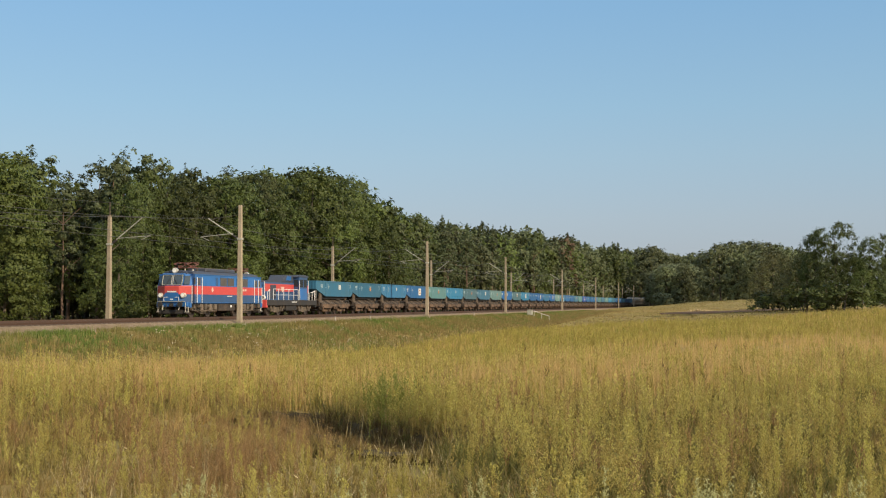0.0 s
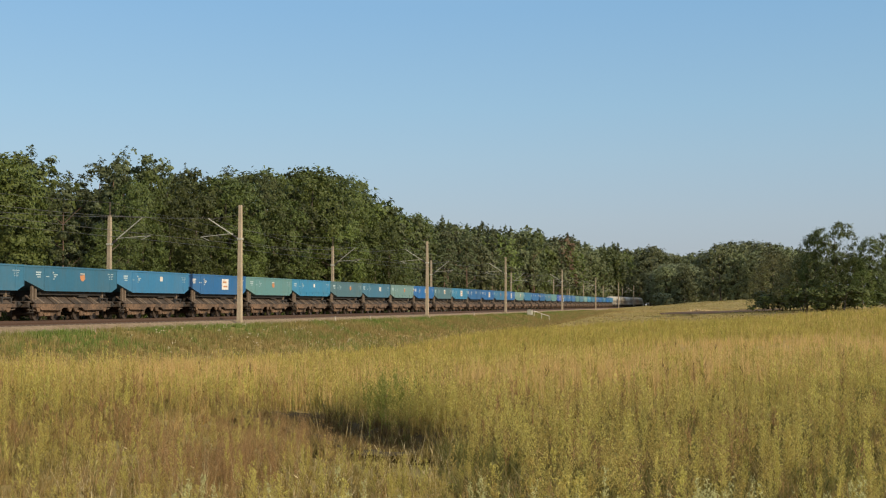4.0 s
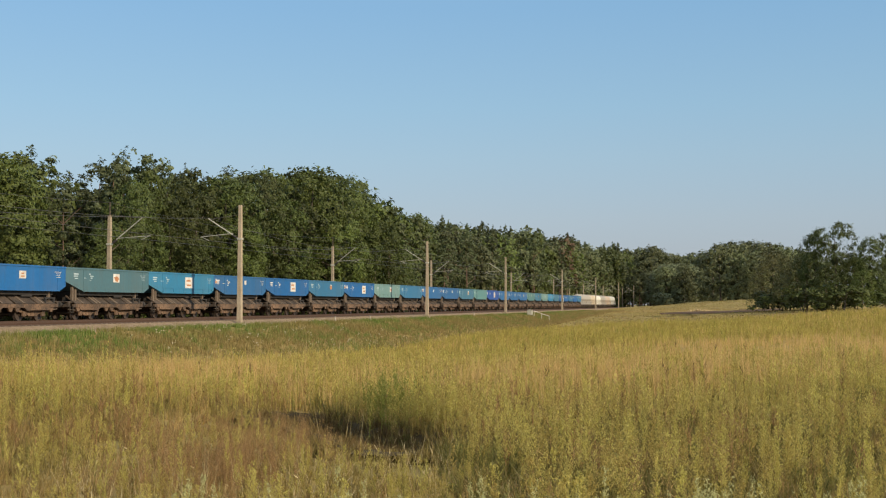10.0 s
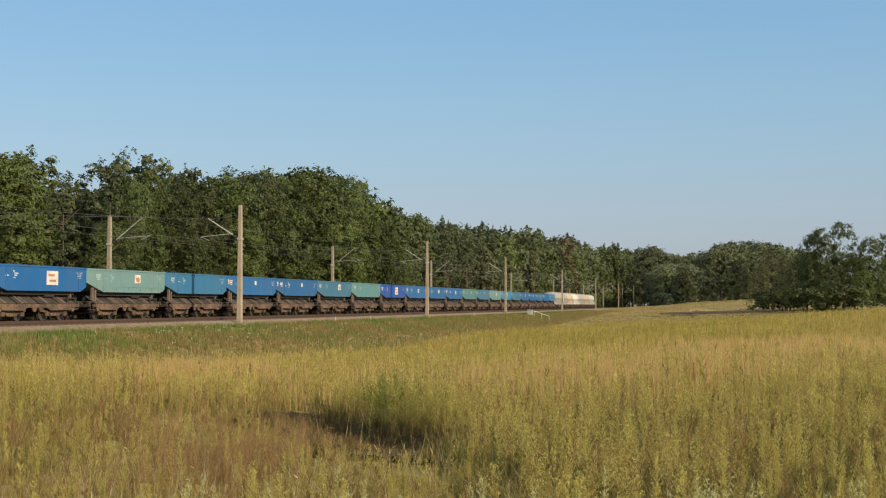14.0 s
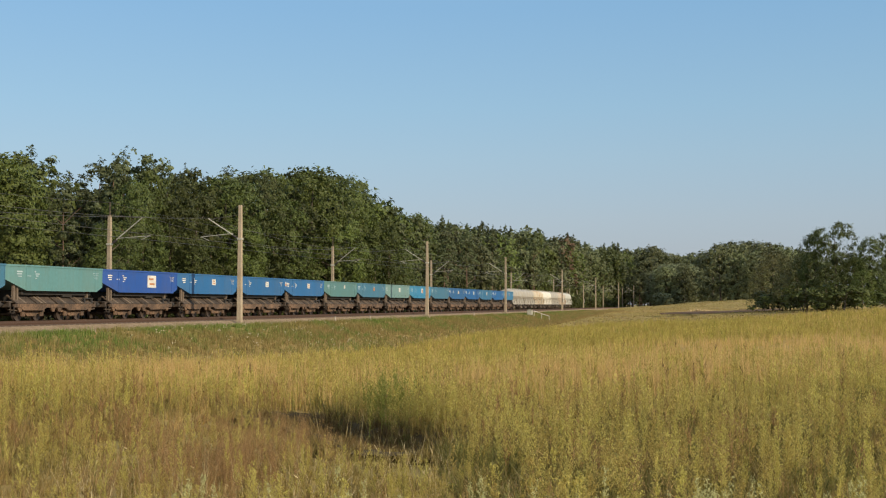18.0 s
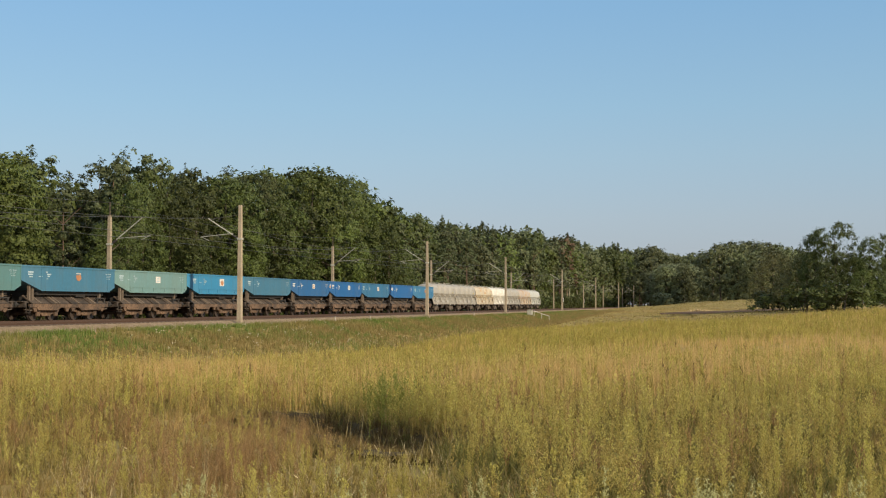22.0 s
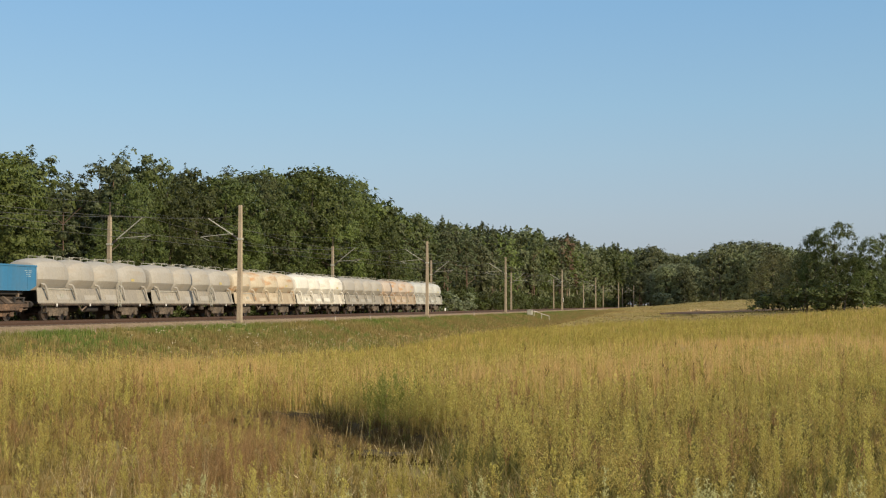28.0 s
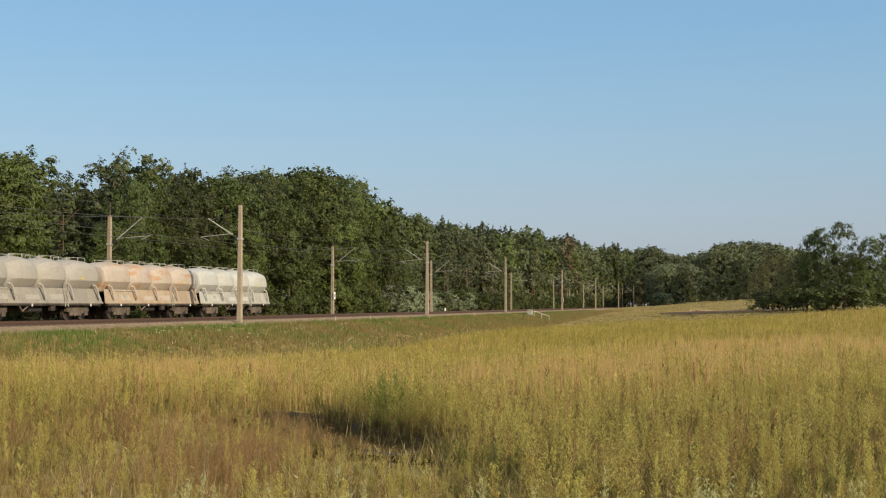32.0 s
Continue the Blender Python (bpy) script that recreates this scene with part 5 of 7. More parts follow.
# the hollow's trodden bed, its soil colour darkened for the shade there
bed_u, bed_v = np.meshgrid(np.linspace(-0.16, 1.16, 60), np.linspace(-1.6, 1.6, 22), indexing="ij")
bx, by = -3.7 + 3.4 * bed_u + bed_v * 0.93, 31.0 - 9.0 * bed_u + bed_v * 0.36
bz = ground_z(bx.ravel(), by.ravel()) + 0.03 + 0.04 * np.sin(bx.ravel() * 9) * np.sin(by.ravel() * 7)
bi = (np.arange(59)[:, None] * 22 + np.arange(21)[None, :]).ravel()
tagged(new("hollow_bed", quick_mesh("hollow_bed", np.column_stack([bx.ravel(), by.ravel(), bz]), np.column_stack([bi, bi + 1, bi + 23, bi + 22]), M_HOLLOW_SHADE)), "trodden soil in the hollow, shade added to its dark colour", "soil", kind="structure")


# ------------------------------------------------------------------ rolling stock
# local x runs towards the train's rear, -y faces the field, z up from the rail
VEHICLES = []
WHEELS = []


def empty_thing(name, label, category, group):
    return tagged(new(name), label, category, group)


def wheelset(parent, x, r, mat=None):
    b = Build()
    for y in (-0.75, 0.75):
        s = 1 if y > 0 else -1
        b.tube((0, y - 0.065 * s, 0), (0, y + 0.065 * s, 0), r, n=20)
        b.tube((0, y - 0.095 * s, 0), (0, y - 0.066 * s, 0), r + 0.03, n=20)
        b.tube((0, y + 0.06 * s, 0), (0, y + 0.14 * s, 0), r * 0.35, n=10)
        for k in range(4):
            a = k * math.pi / 2
            b.box(-0.05 + math.cos(a) * r * 0.6, 0.05 + math.cos(a) * r * 0.6, y + s * 0.06, y + s * 0.085, -0.05 + math.sin(a) * r * 0.6, 0.05 + math.sin(a) * r * 0.6)
    b.tube((0, -0.95, 0), (0, 0.95, 0), 0.085, n=10)
    ob = part("wheelset", b, mat or M_WHEEL, parent)
    ob.matrix_parent_inverse = pose(x, 0, r)
    return ob


def bogie(parent, x, base, r, mat, heavy=False):
    b = Build()
    for s in (-1, 1):
        y0, y1 = sorted((s * 0.93, s * 1.12))
        z0, z1 = (0.5, 0.95) if not heavy else (0.5, 1.08)
        h = base / 2
        b.prism([(-h - 0.45, z0 + 0.08), (-h + 0.35, z0 - 0.06), (-0.45, z0 - 0.2), (0.45, z0 - 0.2), (h - 0.35, z0 - 0.06), (h + 0.45, z0 + 0.08), (h + 0.4, z1), (0.4, z1 - 0.06), (-0.4, z1 - 0.06), (-h - 0.4, z1)], y0, y1)
        for k in (-h, h):
            b.box(k - 0.17, k + 0.17, *sorted((s * 1.08, s * 1.24)), r - 0.17, r + 0.17, 0.03)
        for k in (-0.2, 0, 0.2):
            b.tube((k, s * 1.08, z0 - 0.18), (k, s * 1.08, z1 + 0.04), 0.07, n=8)
        if heavy:
            for k in (-h - 0.3, h + 0.3, -h + 0.45, h - 0.45):
                b.tube((k, s * 1.2, r + 0.1), (k, s * 1.2, r + 0.5), 0.11, n=8)
    b.box(-0.3, 0.3, -1.0, 1.0, 0.45, 0.85, 0.03)
    ob = part("bogie", b, mat, parent, at=pose(x, 0, 0))
    for k in (-base / 2, base / 2):
        WHEELS.append((wheelset(ob, k, r), r))
    return ob


def buffers(parent, x, sign, z=1.05):
    for y in (-0.875, 0.875):
        b = Build().tube((x, y, z), (x + sign * 0.42, y, z), 0.09, n=10)
        b.tube((x + sign * 0.42, y, z), (x + sign * 0.52, y, z), 0.22, 0.2, 14)
        part("buffer", b, M_DARK, parent)
    part("coupler", Build().tube((x, 0, z - 0.05), (x + sign * 0.5, 0, z - 0.1), 0.07).box(*sorted((x, x + sign * 0.2)), -0.15, 0.15, z - 0.2, z + 0.1), M_DARK, parent)


M_RIB = surface("worn_rib", (0.175, 0.13, 0.093), 0.85, 0.1, 4, 0.4, (0.08, 0.06, 0.05), 0.5)


def hopper_parts():
    """The parts that all hopper wagons share, on an Empty."""
    w = empty_thing("hopper_wagon", "", "wagon", "hopper wagons of the train")
    L = 11.07
    part("underframe", Build().box(-4.95, 4.95, -0.62, 0.62, 0.95, 1.18, 0.02).box(-4.95, -4.75, -1.3, 1.3, 0.85, 1.2, 0.02).box(4.75, 4.95, -1.3, 1.3, 0.85, 1.2, 0.02), M_RUST, w)
    # dark saddle, widened to paint the shaded gap under the tub
    part("saddle", Build().prism([(-3.5, 1.18), (4.4, 1.18), (4.4, 1.94), (-3.5, 1.94)], -0.72, 0.72).box(-3.45, 4.5, -1.12, 1.12, 1.66, 1.92), M_DARK, w)
    for s in (-1, 1):
        b = Build()
        y = [s * v for v in (0.62, 1.42, 1.46, 0.66)]
        z = (1.58, 1.06, 1.10, 1.64)
        for x0, x1 in ((-4.35, -2.4), (-2.2, -0.12), (0.12, 2.2), (2.4, 4.35)):
            v = [(x, yy, zz) for x in (x0, x1) for yy, zz in zip(y, z)]
            b.add(v, [(0, 1, 2, 3), (7, 6, 5, 4), (0, 4, 5, 1), (1, 5, 6, 2), (2, 6, 7, 3), (3, 7, 4, 0)])
        part("chute", b, M_RUST, w)
        part("sill", Build().prism([(-4.6, 0.86), (-3.9, 0.86), (-3.7, 0.68), (-1.5, 0.66), (-1.2, 0.84), (1.0, 0.84), (1.3, 0.66), (3.6, 0.68), (3.8, 0.86), (4.6, 0.86), (4.6, 1.07), (-4.6, 1.07)], *sorted((s * 1.3, s * 1.44))), M_RUST_RED, w)
        for x in (-3.5, -1.75, -1.35, 0.9, 2.9):
            part("chute_rib", Build().add([(x + dx, s * yy, zz) for dx in (-0.09, 0.09) for yy, zz in ((0.6, 1.58), (1.46, 1.08), (1.52, 1.12), (0.64, 1.70))], [(0, 1, 2, 3), (7, 6, 5, 4), (0, 4, 5, 1), (1, 5, 6, 2), (2, 6, 7, 3), (3, 7, 4, 0)]), M_RIB, w)
        for x in (-4.25, -3.9, 4.05):
            part("end_post", Build().box(x - 0.07, x + 0.07, *sorted((s * 1.0, s * 1.16)), 1.15, 2.42), M_RIB, w)
        for x in (-3.95, -0.35, 0.35, 3.95):
            part("bracket", Build().prism([(x - 0.28, 0.84), (x + 0.28, 0.84), (x + 0.1, 0.58), (x - 0.1, 0.58)], *sorted((s * 1.3, s * 1.4))), M_RUST_RED, w)
        part("brake_rod", Build().tube((-4.9, s * 1.2, 0.72), (-3.6, s * 1.25, 0.62), 0.035, n=6).tube((3.7, s * 1.2, 0.66), (4.9, s * 1.2, 0.75), 0.035, n=6), M_RIB, w)
        part("lever", Build().box(3.2, 4.4, *sorted((s * 1.28, s * 1.4)), 1.42, 1.5).box(4.2, 4.32, *sorted((s * 1.28, s * 1.4)), 1.0, 1.5).box(3.3, 3.4, *sorted((s * 1.28, s * 1.4)), 1.1, 1.45), M_DARK, w)
        part("brake_box", Build().box(1.2, 2.3, *sorted((s * 0.72, s * 1.1)), 1.52, 1.86, 0.04), M_DARK, w)
        part("step", Build().box(-5.0, -4.6, *sorted((s * 1.25, s * 1.5)), 0.5, 0.54).box(-5.0, -4.96, *sorted((s * 1.38, s * 1.44)), 0.5, 0.95).box(-4.64, -4.6, *sorted((s * 1.38, s * 1.44)), 0.5, 0.95), M_RUST, w)
    for x in (-4.85, 4.85):
        part("end_platform", Build().box(x - 0.4, x + 0.25, -1.25, 1.25, 1.2, 1.25), M_RUST, w)
    for x in (-2.35, 2.35):
        bogie(w, x, 2.0, 0.46, M_RUST_RED)
    for sg in (-1, 1):
        buffers(w, sg * 5.0, sg)
    return w


def flank(x):
    """Half width of a hopper's tub along its length: it narrows towards the front end."""
    return 1.45 - 0.36 * max(0.0, -3.45 - x) / 1.95


def plate(b, ends, z0, z1, y0, y1, s):
    """A panel along a hopper's flank between heights z0 and z1 (each given at both ends), y0 to y1 out from the flank."""
    (xa, xb), v = ends, []
    for x, lo, hi in ((xa, z0[0], z1[0]), (xb, z0[1], z1[1])):
        v += [(x, s * (flank(x) + y), z) for y, z in ((y0, lo), (y1, lo), (y1, hi), (y0, hi))]
    return b.add(v, [(0, 1, 2, 3), (7, 6, 5, 4), (0, 4, 5, 1), (1, 5, 6, 2), (2, 6, 7, 3), (3, 7, 4, 0)])


def hopper_body(paint_mat, fluted):
    """Open steel tub: upright sides, a front that narrows and slopes in below; walls have thickness."""
    t, W = 0.06, 1.45
    zt, zb = 3.5, 1.93
    # front and rear: end, foot of the slope, height where the slope starts
    ends = ((-5.4, -3.45, 2.66), (5.48, 4.8, 2.22))
    tail = [(-3.45, zb), (ends[1][1], zb), (ends[1][0], ends[1][2]), (ends[1][0], zt), (-3.45, zt)]
    b = Build()
    for s in (-1, 1):
        b.prism(tail, *sorted((s * (W - t), s * W)))
        plate(b, (-5.4, -3.45), (2.66, zb), (zt, zt), -t, 0.0, s)
    for e, q, zm in ends:
        sg = 1 if e > 0 else -1
        we, wq = flank(e), flank(q)
        for (xa, za, wa), (xb, zb2, wb) in (((e, zt, we), (e, zm, we)), ((e, zm, we), (q, zb, wq))):
            v = [(x, k * (w_ - t), z) for x, z, w_ in ((xa, za, wa), (xb, zb2, wb), (xb - sg * t, zb2 + 0.02, wb), (xa - sg * t, za, wa)) for k in (-1, 1)]
            b.add(v, [(0, 1, 3, 2), (2, 3, 5, 4), (4, 5, 7, 6), (6, 7, 1, 0)])
        b.box(*sorted((e - sg * 0.03, e + sg * 0.035)), -we + 0.04, we - 0.04, zt - 0.11, zt + 0.015)
        for y in (-0.75, 0.0, 0.75):
            b.box(*sorted((e, e + sg * 0.05)), y - 0.05, y + 0.05, zm, zt - 0.11)
    b.box(ends[0][1], ends[1][1], -W + t, W - t, zb, zb + t)
    b.box(ends[0][0] + t, ends[1][0] - t, -1.02, 1.02, 2.9, 2.94)
    for s in (-1, 1):
        b.box(-3.45, ends[1][0] + 0.03, *sorted((s * (W - 0.03), s * (W + 0.035))), zt - 0.1, zt + 0.015, 0.012)
        plate(b, (-5.43, -3.45), (zt - 0.1, zt - 0.1), (zt + 0.015, zt + 0.015), -0.03, 0.035, s)
        b.box(ends[0][1], ends[1][1], *sorted((s * (W - 0.02), s * (W + 0.02))), zb - 0.03, zb + 0.06)
        for x in (-3.45, 4.55, 5.42):
            b.box(x - 0.03, x + 0.03, *sorted((s * (W - 0.01), s * (W + 0.018))), zb + 0.06 if x < 5 else 2.3, zt - 0.1)
        if fluted:
            b.box(-3.42, 5.3, *sorted((s * (W - 0.01), s * (W + 0.03))), 2.28, 2.34)
            for x in (-3.3, -1.6, 0.1, 1.8, 3.5, 5.1):
                b.box(x - 0.05, x + 0.05, *sorted((s * (W - 0.01), s * (W + 0.03))), 1.99, 2.28)
    return b.mesh("body", paint_mat)


def bars(parent, rows, mat, y=-1.458, label=""):
    for x0, x1, z0, z1 in rows:
        out = -1.45 - y
        part("marking", plate(Build(), (x0, x1), (z0, z0), (z1, z1), out, out + 0.006, -1), mat, parent, label)


BLUES = {
    "deep": (0.011, 0.108, 0.295), "blue": (0.019, 0.108, 0.26), "royal": (0.018, 0.078, 0.31), "sky": (0.03, 0.185, 0.325), "steel": (0.03, 0.145, 0.27),
    "teal": (0.042, 0.138, 0.21), "grey": (0.065, 0.14, 0.165), "green": (0.09, 0.205, 0.205), "pale": (0.135, 0.235, 0.225), "petrol": (0.03, 0.125, 0.20),
}
PAINTS = {k: surface("wagon_" + k, c, 0.5, 0.0, 1.4, 0.12, scaled((c[0] * 0.8 + 0.05, c[1] * 0.7 + 0.03, c[2] * 0.55 + 0.03), 1.0), 0.5, 0.06, 0.32) for k, c in BLUES.items()}
BODIES = {k: hopper_body(m, k in ("sky", "pale")) for k, m in PAINTS.items()}
COLOUR_WORDS = {"deep": "bright blue", "blue": "mid blue", "royal": "royal blue", "sky": "light blue", "steel": "steel blue", "teal": "teal blue", "grey": "faded grey-green",
                "green": "faded sea-green", "pale": "bleached pale green", "petrol": "dark petrol blue"}
RAKE = ("petrol:square petrol:orange steel:small blue:tall green:orange sky:small grey:orange teal:square pale:orange deep:square grey:tile sky:tall blue:small deep:tall steel:orange deep:tall "
        "pale:tile steel:none blue:small blue:small teal:tile green:none royal:tall blue:square blue:square blue:square green:small teal:orange pale:square sky:tile teal:none blue:square deep:square steel:square deep:none steel:orange").split()
wrng = random.Random(11)
M_PLATE = surface("dusty_white_plate", (0.60, 0.57, 0.52), 0.7, 0, 6, 0.2, (0.35, 0.27, 0.2), 0.6)
M_MARK = surface("faded_mark", (0.36, 0.43, 0.46), 0.8, 0, 5, 0.2, (0.2, 0.3, 0.3), 0.5)
proto = hopper_parts()
for k, spec in enumerate(RAKE):
    colour, logo = spec.split(":")
    w = proto if k == 0 else copy_thing(proto, Matrix())
    if k:
        WHEELS += [(o, 0.46) for o in w.children_recursive if o.name.startswith("wheelset")]
    VEHICLES.append((w, -18.2 + 11.075 * (k + 0.5)))
for k_logo, ((w, _), spec) in enumerate(zip(list(VEHICLES), RAKE)):
    colour, logo = spec.split(":")
    extra = {"none": "", "square": " with a white square plate", "tall": " with a tall white plate", "orange": " with an orange mark", "tile": " with white-orange plate", "small": " with small white marks"}[logo]
    tagged(w, COLOUR_WORDS[colour] + " hopper wagon" + extra + ", rusty underframe")
    body = part("body", BODIES[colour], None, w)
    dx = wrng.uniform(-0.25, 0.25)
    pale = M_PLATE if colour in ("deep", "royal", "blue") else M_MARK
    bars(body, [(-4.4 + dx, -3.95 + dx, 3.04, 3.13), (-4.4 + dx, -4.0 + dx, 2.9, 2.98), (-4.3 + dx, -4.0 + dx, 2.76, 2.82), (-3.5 + dx, -3.15 + dx, 2.8, 2.85), (-2.75 + dx, -2.6 + dx, 3.05, 3.15), (-2.65 + dx, -2.2 + dx, 2.93, 3.0), (-2.6 + dx, -2.35 + dx, 2.8, 2.88), (-2.7 + dx, -2.5 + dx, 2.66, 2.71)], pale)
    if colour in ("deep", "blue") and wrng.random() < 0.5:
        bars(body, [(-4.75, -4.6, 2.8, 3.2)], M_PLATE)
        bars(body, [(-4.8, -4.55, 2.86, 3.0)], M_ORANGE, -1.466)
    bars(body, [(4.2, 4.95, 3.13, 3.16), (4.35, 4.9, 3.01, 3.04), (4.35, 4.8, 2.90, 2.93), (4.4, 4.85, 2.79, 2.82)], pale)
    lx = wrng.uniform(0.35, 1.0)
    if logo == "square":
        bars(body, [(lx, lx + 0.72, 2.66, 3.14)], M_PLATE)
        bars(body, [(lx + 0.16, lx + 0.56, 2.76, 2.84), (lx + 0.22, lx + 0.5, 2.94, 3.02)], M_ORANGE if k_logo % 2 else M_MARK, -1.466)
    elif logo == "tall":
        bars(body, [(lx - 0.2, lx + 1.1, 2.3, 3.2)], M_PLATE)
        bars(body, [(lx + 0.1, lx + 0.85, 2.5, 2.64), (lx, lx + 0.7, 2.86, 3.0)], M_ORANGE, -1.466)
    elif logo == "tile":
        bars(body, [(lx, lx + 0.85, 2.6, 3.2)], M_PLATE)
        part("emblem", Build().prism([(lx + 0.12, 2.95), (lx + 0.3, 2.68), (lx + 0.62, 2.64), (lx + 0.78, 2.9), (lx + 0.5, 3.05)], -1.47, -1.464), M_ORANGE, body)
    elif logo == "orange":
        part("emblem", Build().prism([(lx, 2.98), (lx + 0.12, 2.66), (lx + 0.4, 2.6), (lx + 0.66, 2.76), (lx + 0.58, 3.05), (lx + 0.3, 3.0)], -1.464, -1.458), M_ORANGE, body)
        bars(body, [(lx + 0.05, lx + 0.6, 3.06, 3.13)], M_PLATE)
    elif logo == "small":
        bars(body, [(lx, lx + 0.42, 2.8, 3.15)], M_PLATE)


def tank_loop(x, k):
    """A cross-section of a tank bay: domed top, a crease at the waist, tapering below it; k swells it."""
    half, top, waist, low = 1.46 * (0.62 + 0.38 * k), 2.86 + 1.24 * (0.45 + 0.55 * k), 2.66, 1.95
    pts = [(half * 0.6, low), (half * 0.82, 2.32), (half, waist), (half * 1.0, 2.98), (half * 0.93, 2.86 + (top - 2.86) * 0.52), (half * 0.76, 2.86 + (top - 2.86) * 0.8), (half * 0.45, 2.86 + (top - 2.86) * 0.95), (half * 0.12, top)]
    return [(x, -y, z) for y, z in pts] + [(x, y, z) for y, z in reversed(pts)]


def cement_wagon(tone, dust, label):
    """Powder wagon: four fused barrels over slanting side skirts with struts."""
    w = empty_thing("cement_wagon", label, "wagon", "cement wagons of the train")
    part("underframe", Build().box(-6.85, 6.85, -1.35, 1.35, 1.02, 1.22, 0.03), M_DARK, w)
    n = 4
    bay = 12.8 / n
    for i in range(n):
        x0 = -6.4 + bay * i
        prof = [(0, 0.12), (0.045, 0.42), (0.12, 0.66), (0.23, 0.85), (0.36, 0.96), (0.5, 1.0), (0.64, 0.96), (0.77, 0.85), (0.88, 0.66), (0.955, 0.42), (1, 0.12)]
        if i == 0:
            prof = [(-0.2, 0.25), (-0.18, 0.5), (-0.08, 0.76), (0.1, 0.9)] + prof[4:]
        if i == n - 1:
            prof = prof[:-4] + [(0.9, 0.9), (1.08, 0.76), (1.18, 0.5), (1.2, 0.25)]
        tank = part("tank_bay", Build().rings([tank_loop(x0 + u * bay, k) for u, k in prof]), tone, w, smooth=True)
        cx = x0 + bay / 2
        part("hatch", Build().tube((cx, 0, 4.06), (cx, 0, 4.16), 0.28, n=14).tube((cx, 0, 4.16), (cx, 0, 4.2), 0.32, n=14), M_GALV, tank)
        part("hoop", Build().tube((cx + 0.5, -0.6, 4.05), (cx + 0.5, -0.6, 4.24), 0.02, n=5).tube((cx + 0.5, -0.6, 4.24), (cx + 1.4, -0.6, 4.22), 0.02, n=5).tube((cx + 1.4, -0.6, 4.22), (cx + 1.4, -0.6, 3.95), 0.02, n=5), M_GALV, tank)
    for s in (-1, 1):
        for i in range(n):
            x0, x1 = -7.24 + 3.62 * i, -7.24 + 3.62 * (i + 1) - 0.03
            t0, t1 = max(x0, -6.95), min(x1, 6.95)
            part("skirt", Build().add([(x0, s * 1.42, 1.2), (x1, s * 1.42, 1.2), (t1, s * 1.14, 2.12), (t0, s * 1.14, 2.12), (x0, s * 1.38, 1.2), (x1, s * 1.38, 1.2), (t1, s * 1.10, 2.12), (t0, s * 1.10, 2.12)],
                                      [(0, 1, 2, 3), (7, 6, 5, 4), (0, 4, 5, 1), (1, 5, 6, 2), (2, 6, 7, 3), (3, 7, 4, 0)]), dust, w)
        for i in range(5):
            x = -6.4 + bay * i
            part("strut", Build().tube((x - 0.22, s * 1.24, 2.36), (x - 0.1, s * 1.42, 2.3), 0.075, n=8).tube((x - 0.1, s * 1.42, 2.3), (x + 0.02, s * 1.46, 2.05), 0.075, n=8).tube((x + 0.02, s * 1.46, 2.05), (x + 0.22, s * 1.53, 1.4), 0.075, n=8), tone, w)
        for i in range(n):
            cx = -6.4 + bay * (i + 0.5)
            part("walkway_rail", Build().tube((cx - 0.75, s * 0.5, 4.22), (cx + 0.75, s * 0.5, 4.22), 0.018, n=6).tube((cx - 0.7, s * 0.5, 3.9), (cx - 0.7, s * 0.5, 4.22), 0.018, n=6).tube((cx + 0.7, s * 0.5, 3.9), (cx + 0.7, s * 0.5, 4.22), 0.018, n=6), M_GALV, w)
        part("solebar", Build().box(-6.9, 6.9, *sorted((s * 1.3, s * 1.43)), 0.98, 1.1), M_RUST, w)
        part("skirt_lip", Build().box(-7.22, 7.22, *sorted((s * 1.38, s * 1.46)), 1.1, 1.2, 0.015), dust, w)
        for x, hgt in ((-5.0, 0.34), (-1.7, 0.3), (1.0, 0.36)):
            part("skirt_panel", Build().add([(x + dx, s * (1.42 - 0.305 * (z - 1.2) + o), z) for dx in (0, 1.5) for z, o in ((1.36, 0.004), (1.36, 0.02), (1.36 + hgt, 0.02), (1.36 + hgt, 0.004))], [(0, 1, 2, 3), (7, 6, 5, 4), (0, 4, 5, 1), (1, 5, 6, 2), (2, 6, 7, 3), (3, 7, 4, 0)]), tone, w)
        part("side_pipe", Build().tube((-6.3, s * 1.2, 2.02), (-3.0, s * 1.2, 2.02), 0.035, n=6).tube((-3.0, s * 1.2, 2.02), (-2.6, s * 1.32, 1.7), 0.035, n=6), M_GALV, w)
        lad = Build().box(2.5, 2.54, *sorted((s * 1.46, s * 1.5)), 0.9, 2.7).box(2.86, 2.9, *sorted((s * 1.46, s * 1.5)), 0.9, 2.7)
        for z in (1.0, 1.35, 1.7, 2.05, 2.4):
            lad.box(2.5, 2.9, *sorted((s * 1.46, s * 1.49)), z, z + 0.035)
        part("ladder", lad, M_GALV, w)
        for x in (-5.2, -1.2, 5.6):
            part("tag", Build().box(x, x + 0.16, *sorted((s * 1.44, s * 1.446)), 0.92, 1.12), M_PLATE, w)
        part("notice", Build().box(4.3, 4.75, *sorted((s * 1.462, s * 1.468)), 2.72, 2.9), M_NOTICE, w, "small yellow notice")
        part("data_panel", Build().box(-4.6, -4.2, *sorted((s * 1.31, s * 1.36)), 1.5, 1.75), M_GALV, w)
        part("air_tank", Build().tube((-0.9, s * 0.8, 0.75), (0.6, s * 0.8, 0.75), 0.22, n=12), M_DARK, w)
        part("valve_box", Build().box(1.1, 1.6, *sorted((s * 1.1, s * 1.35)), 0.62, 0.95, 0.03), M_RUST, w)
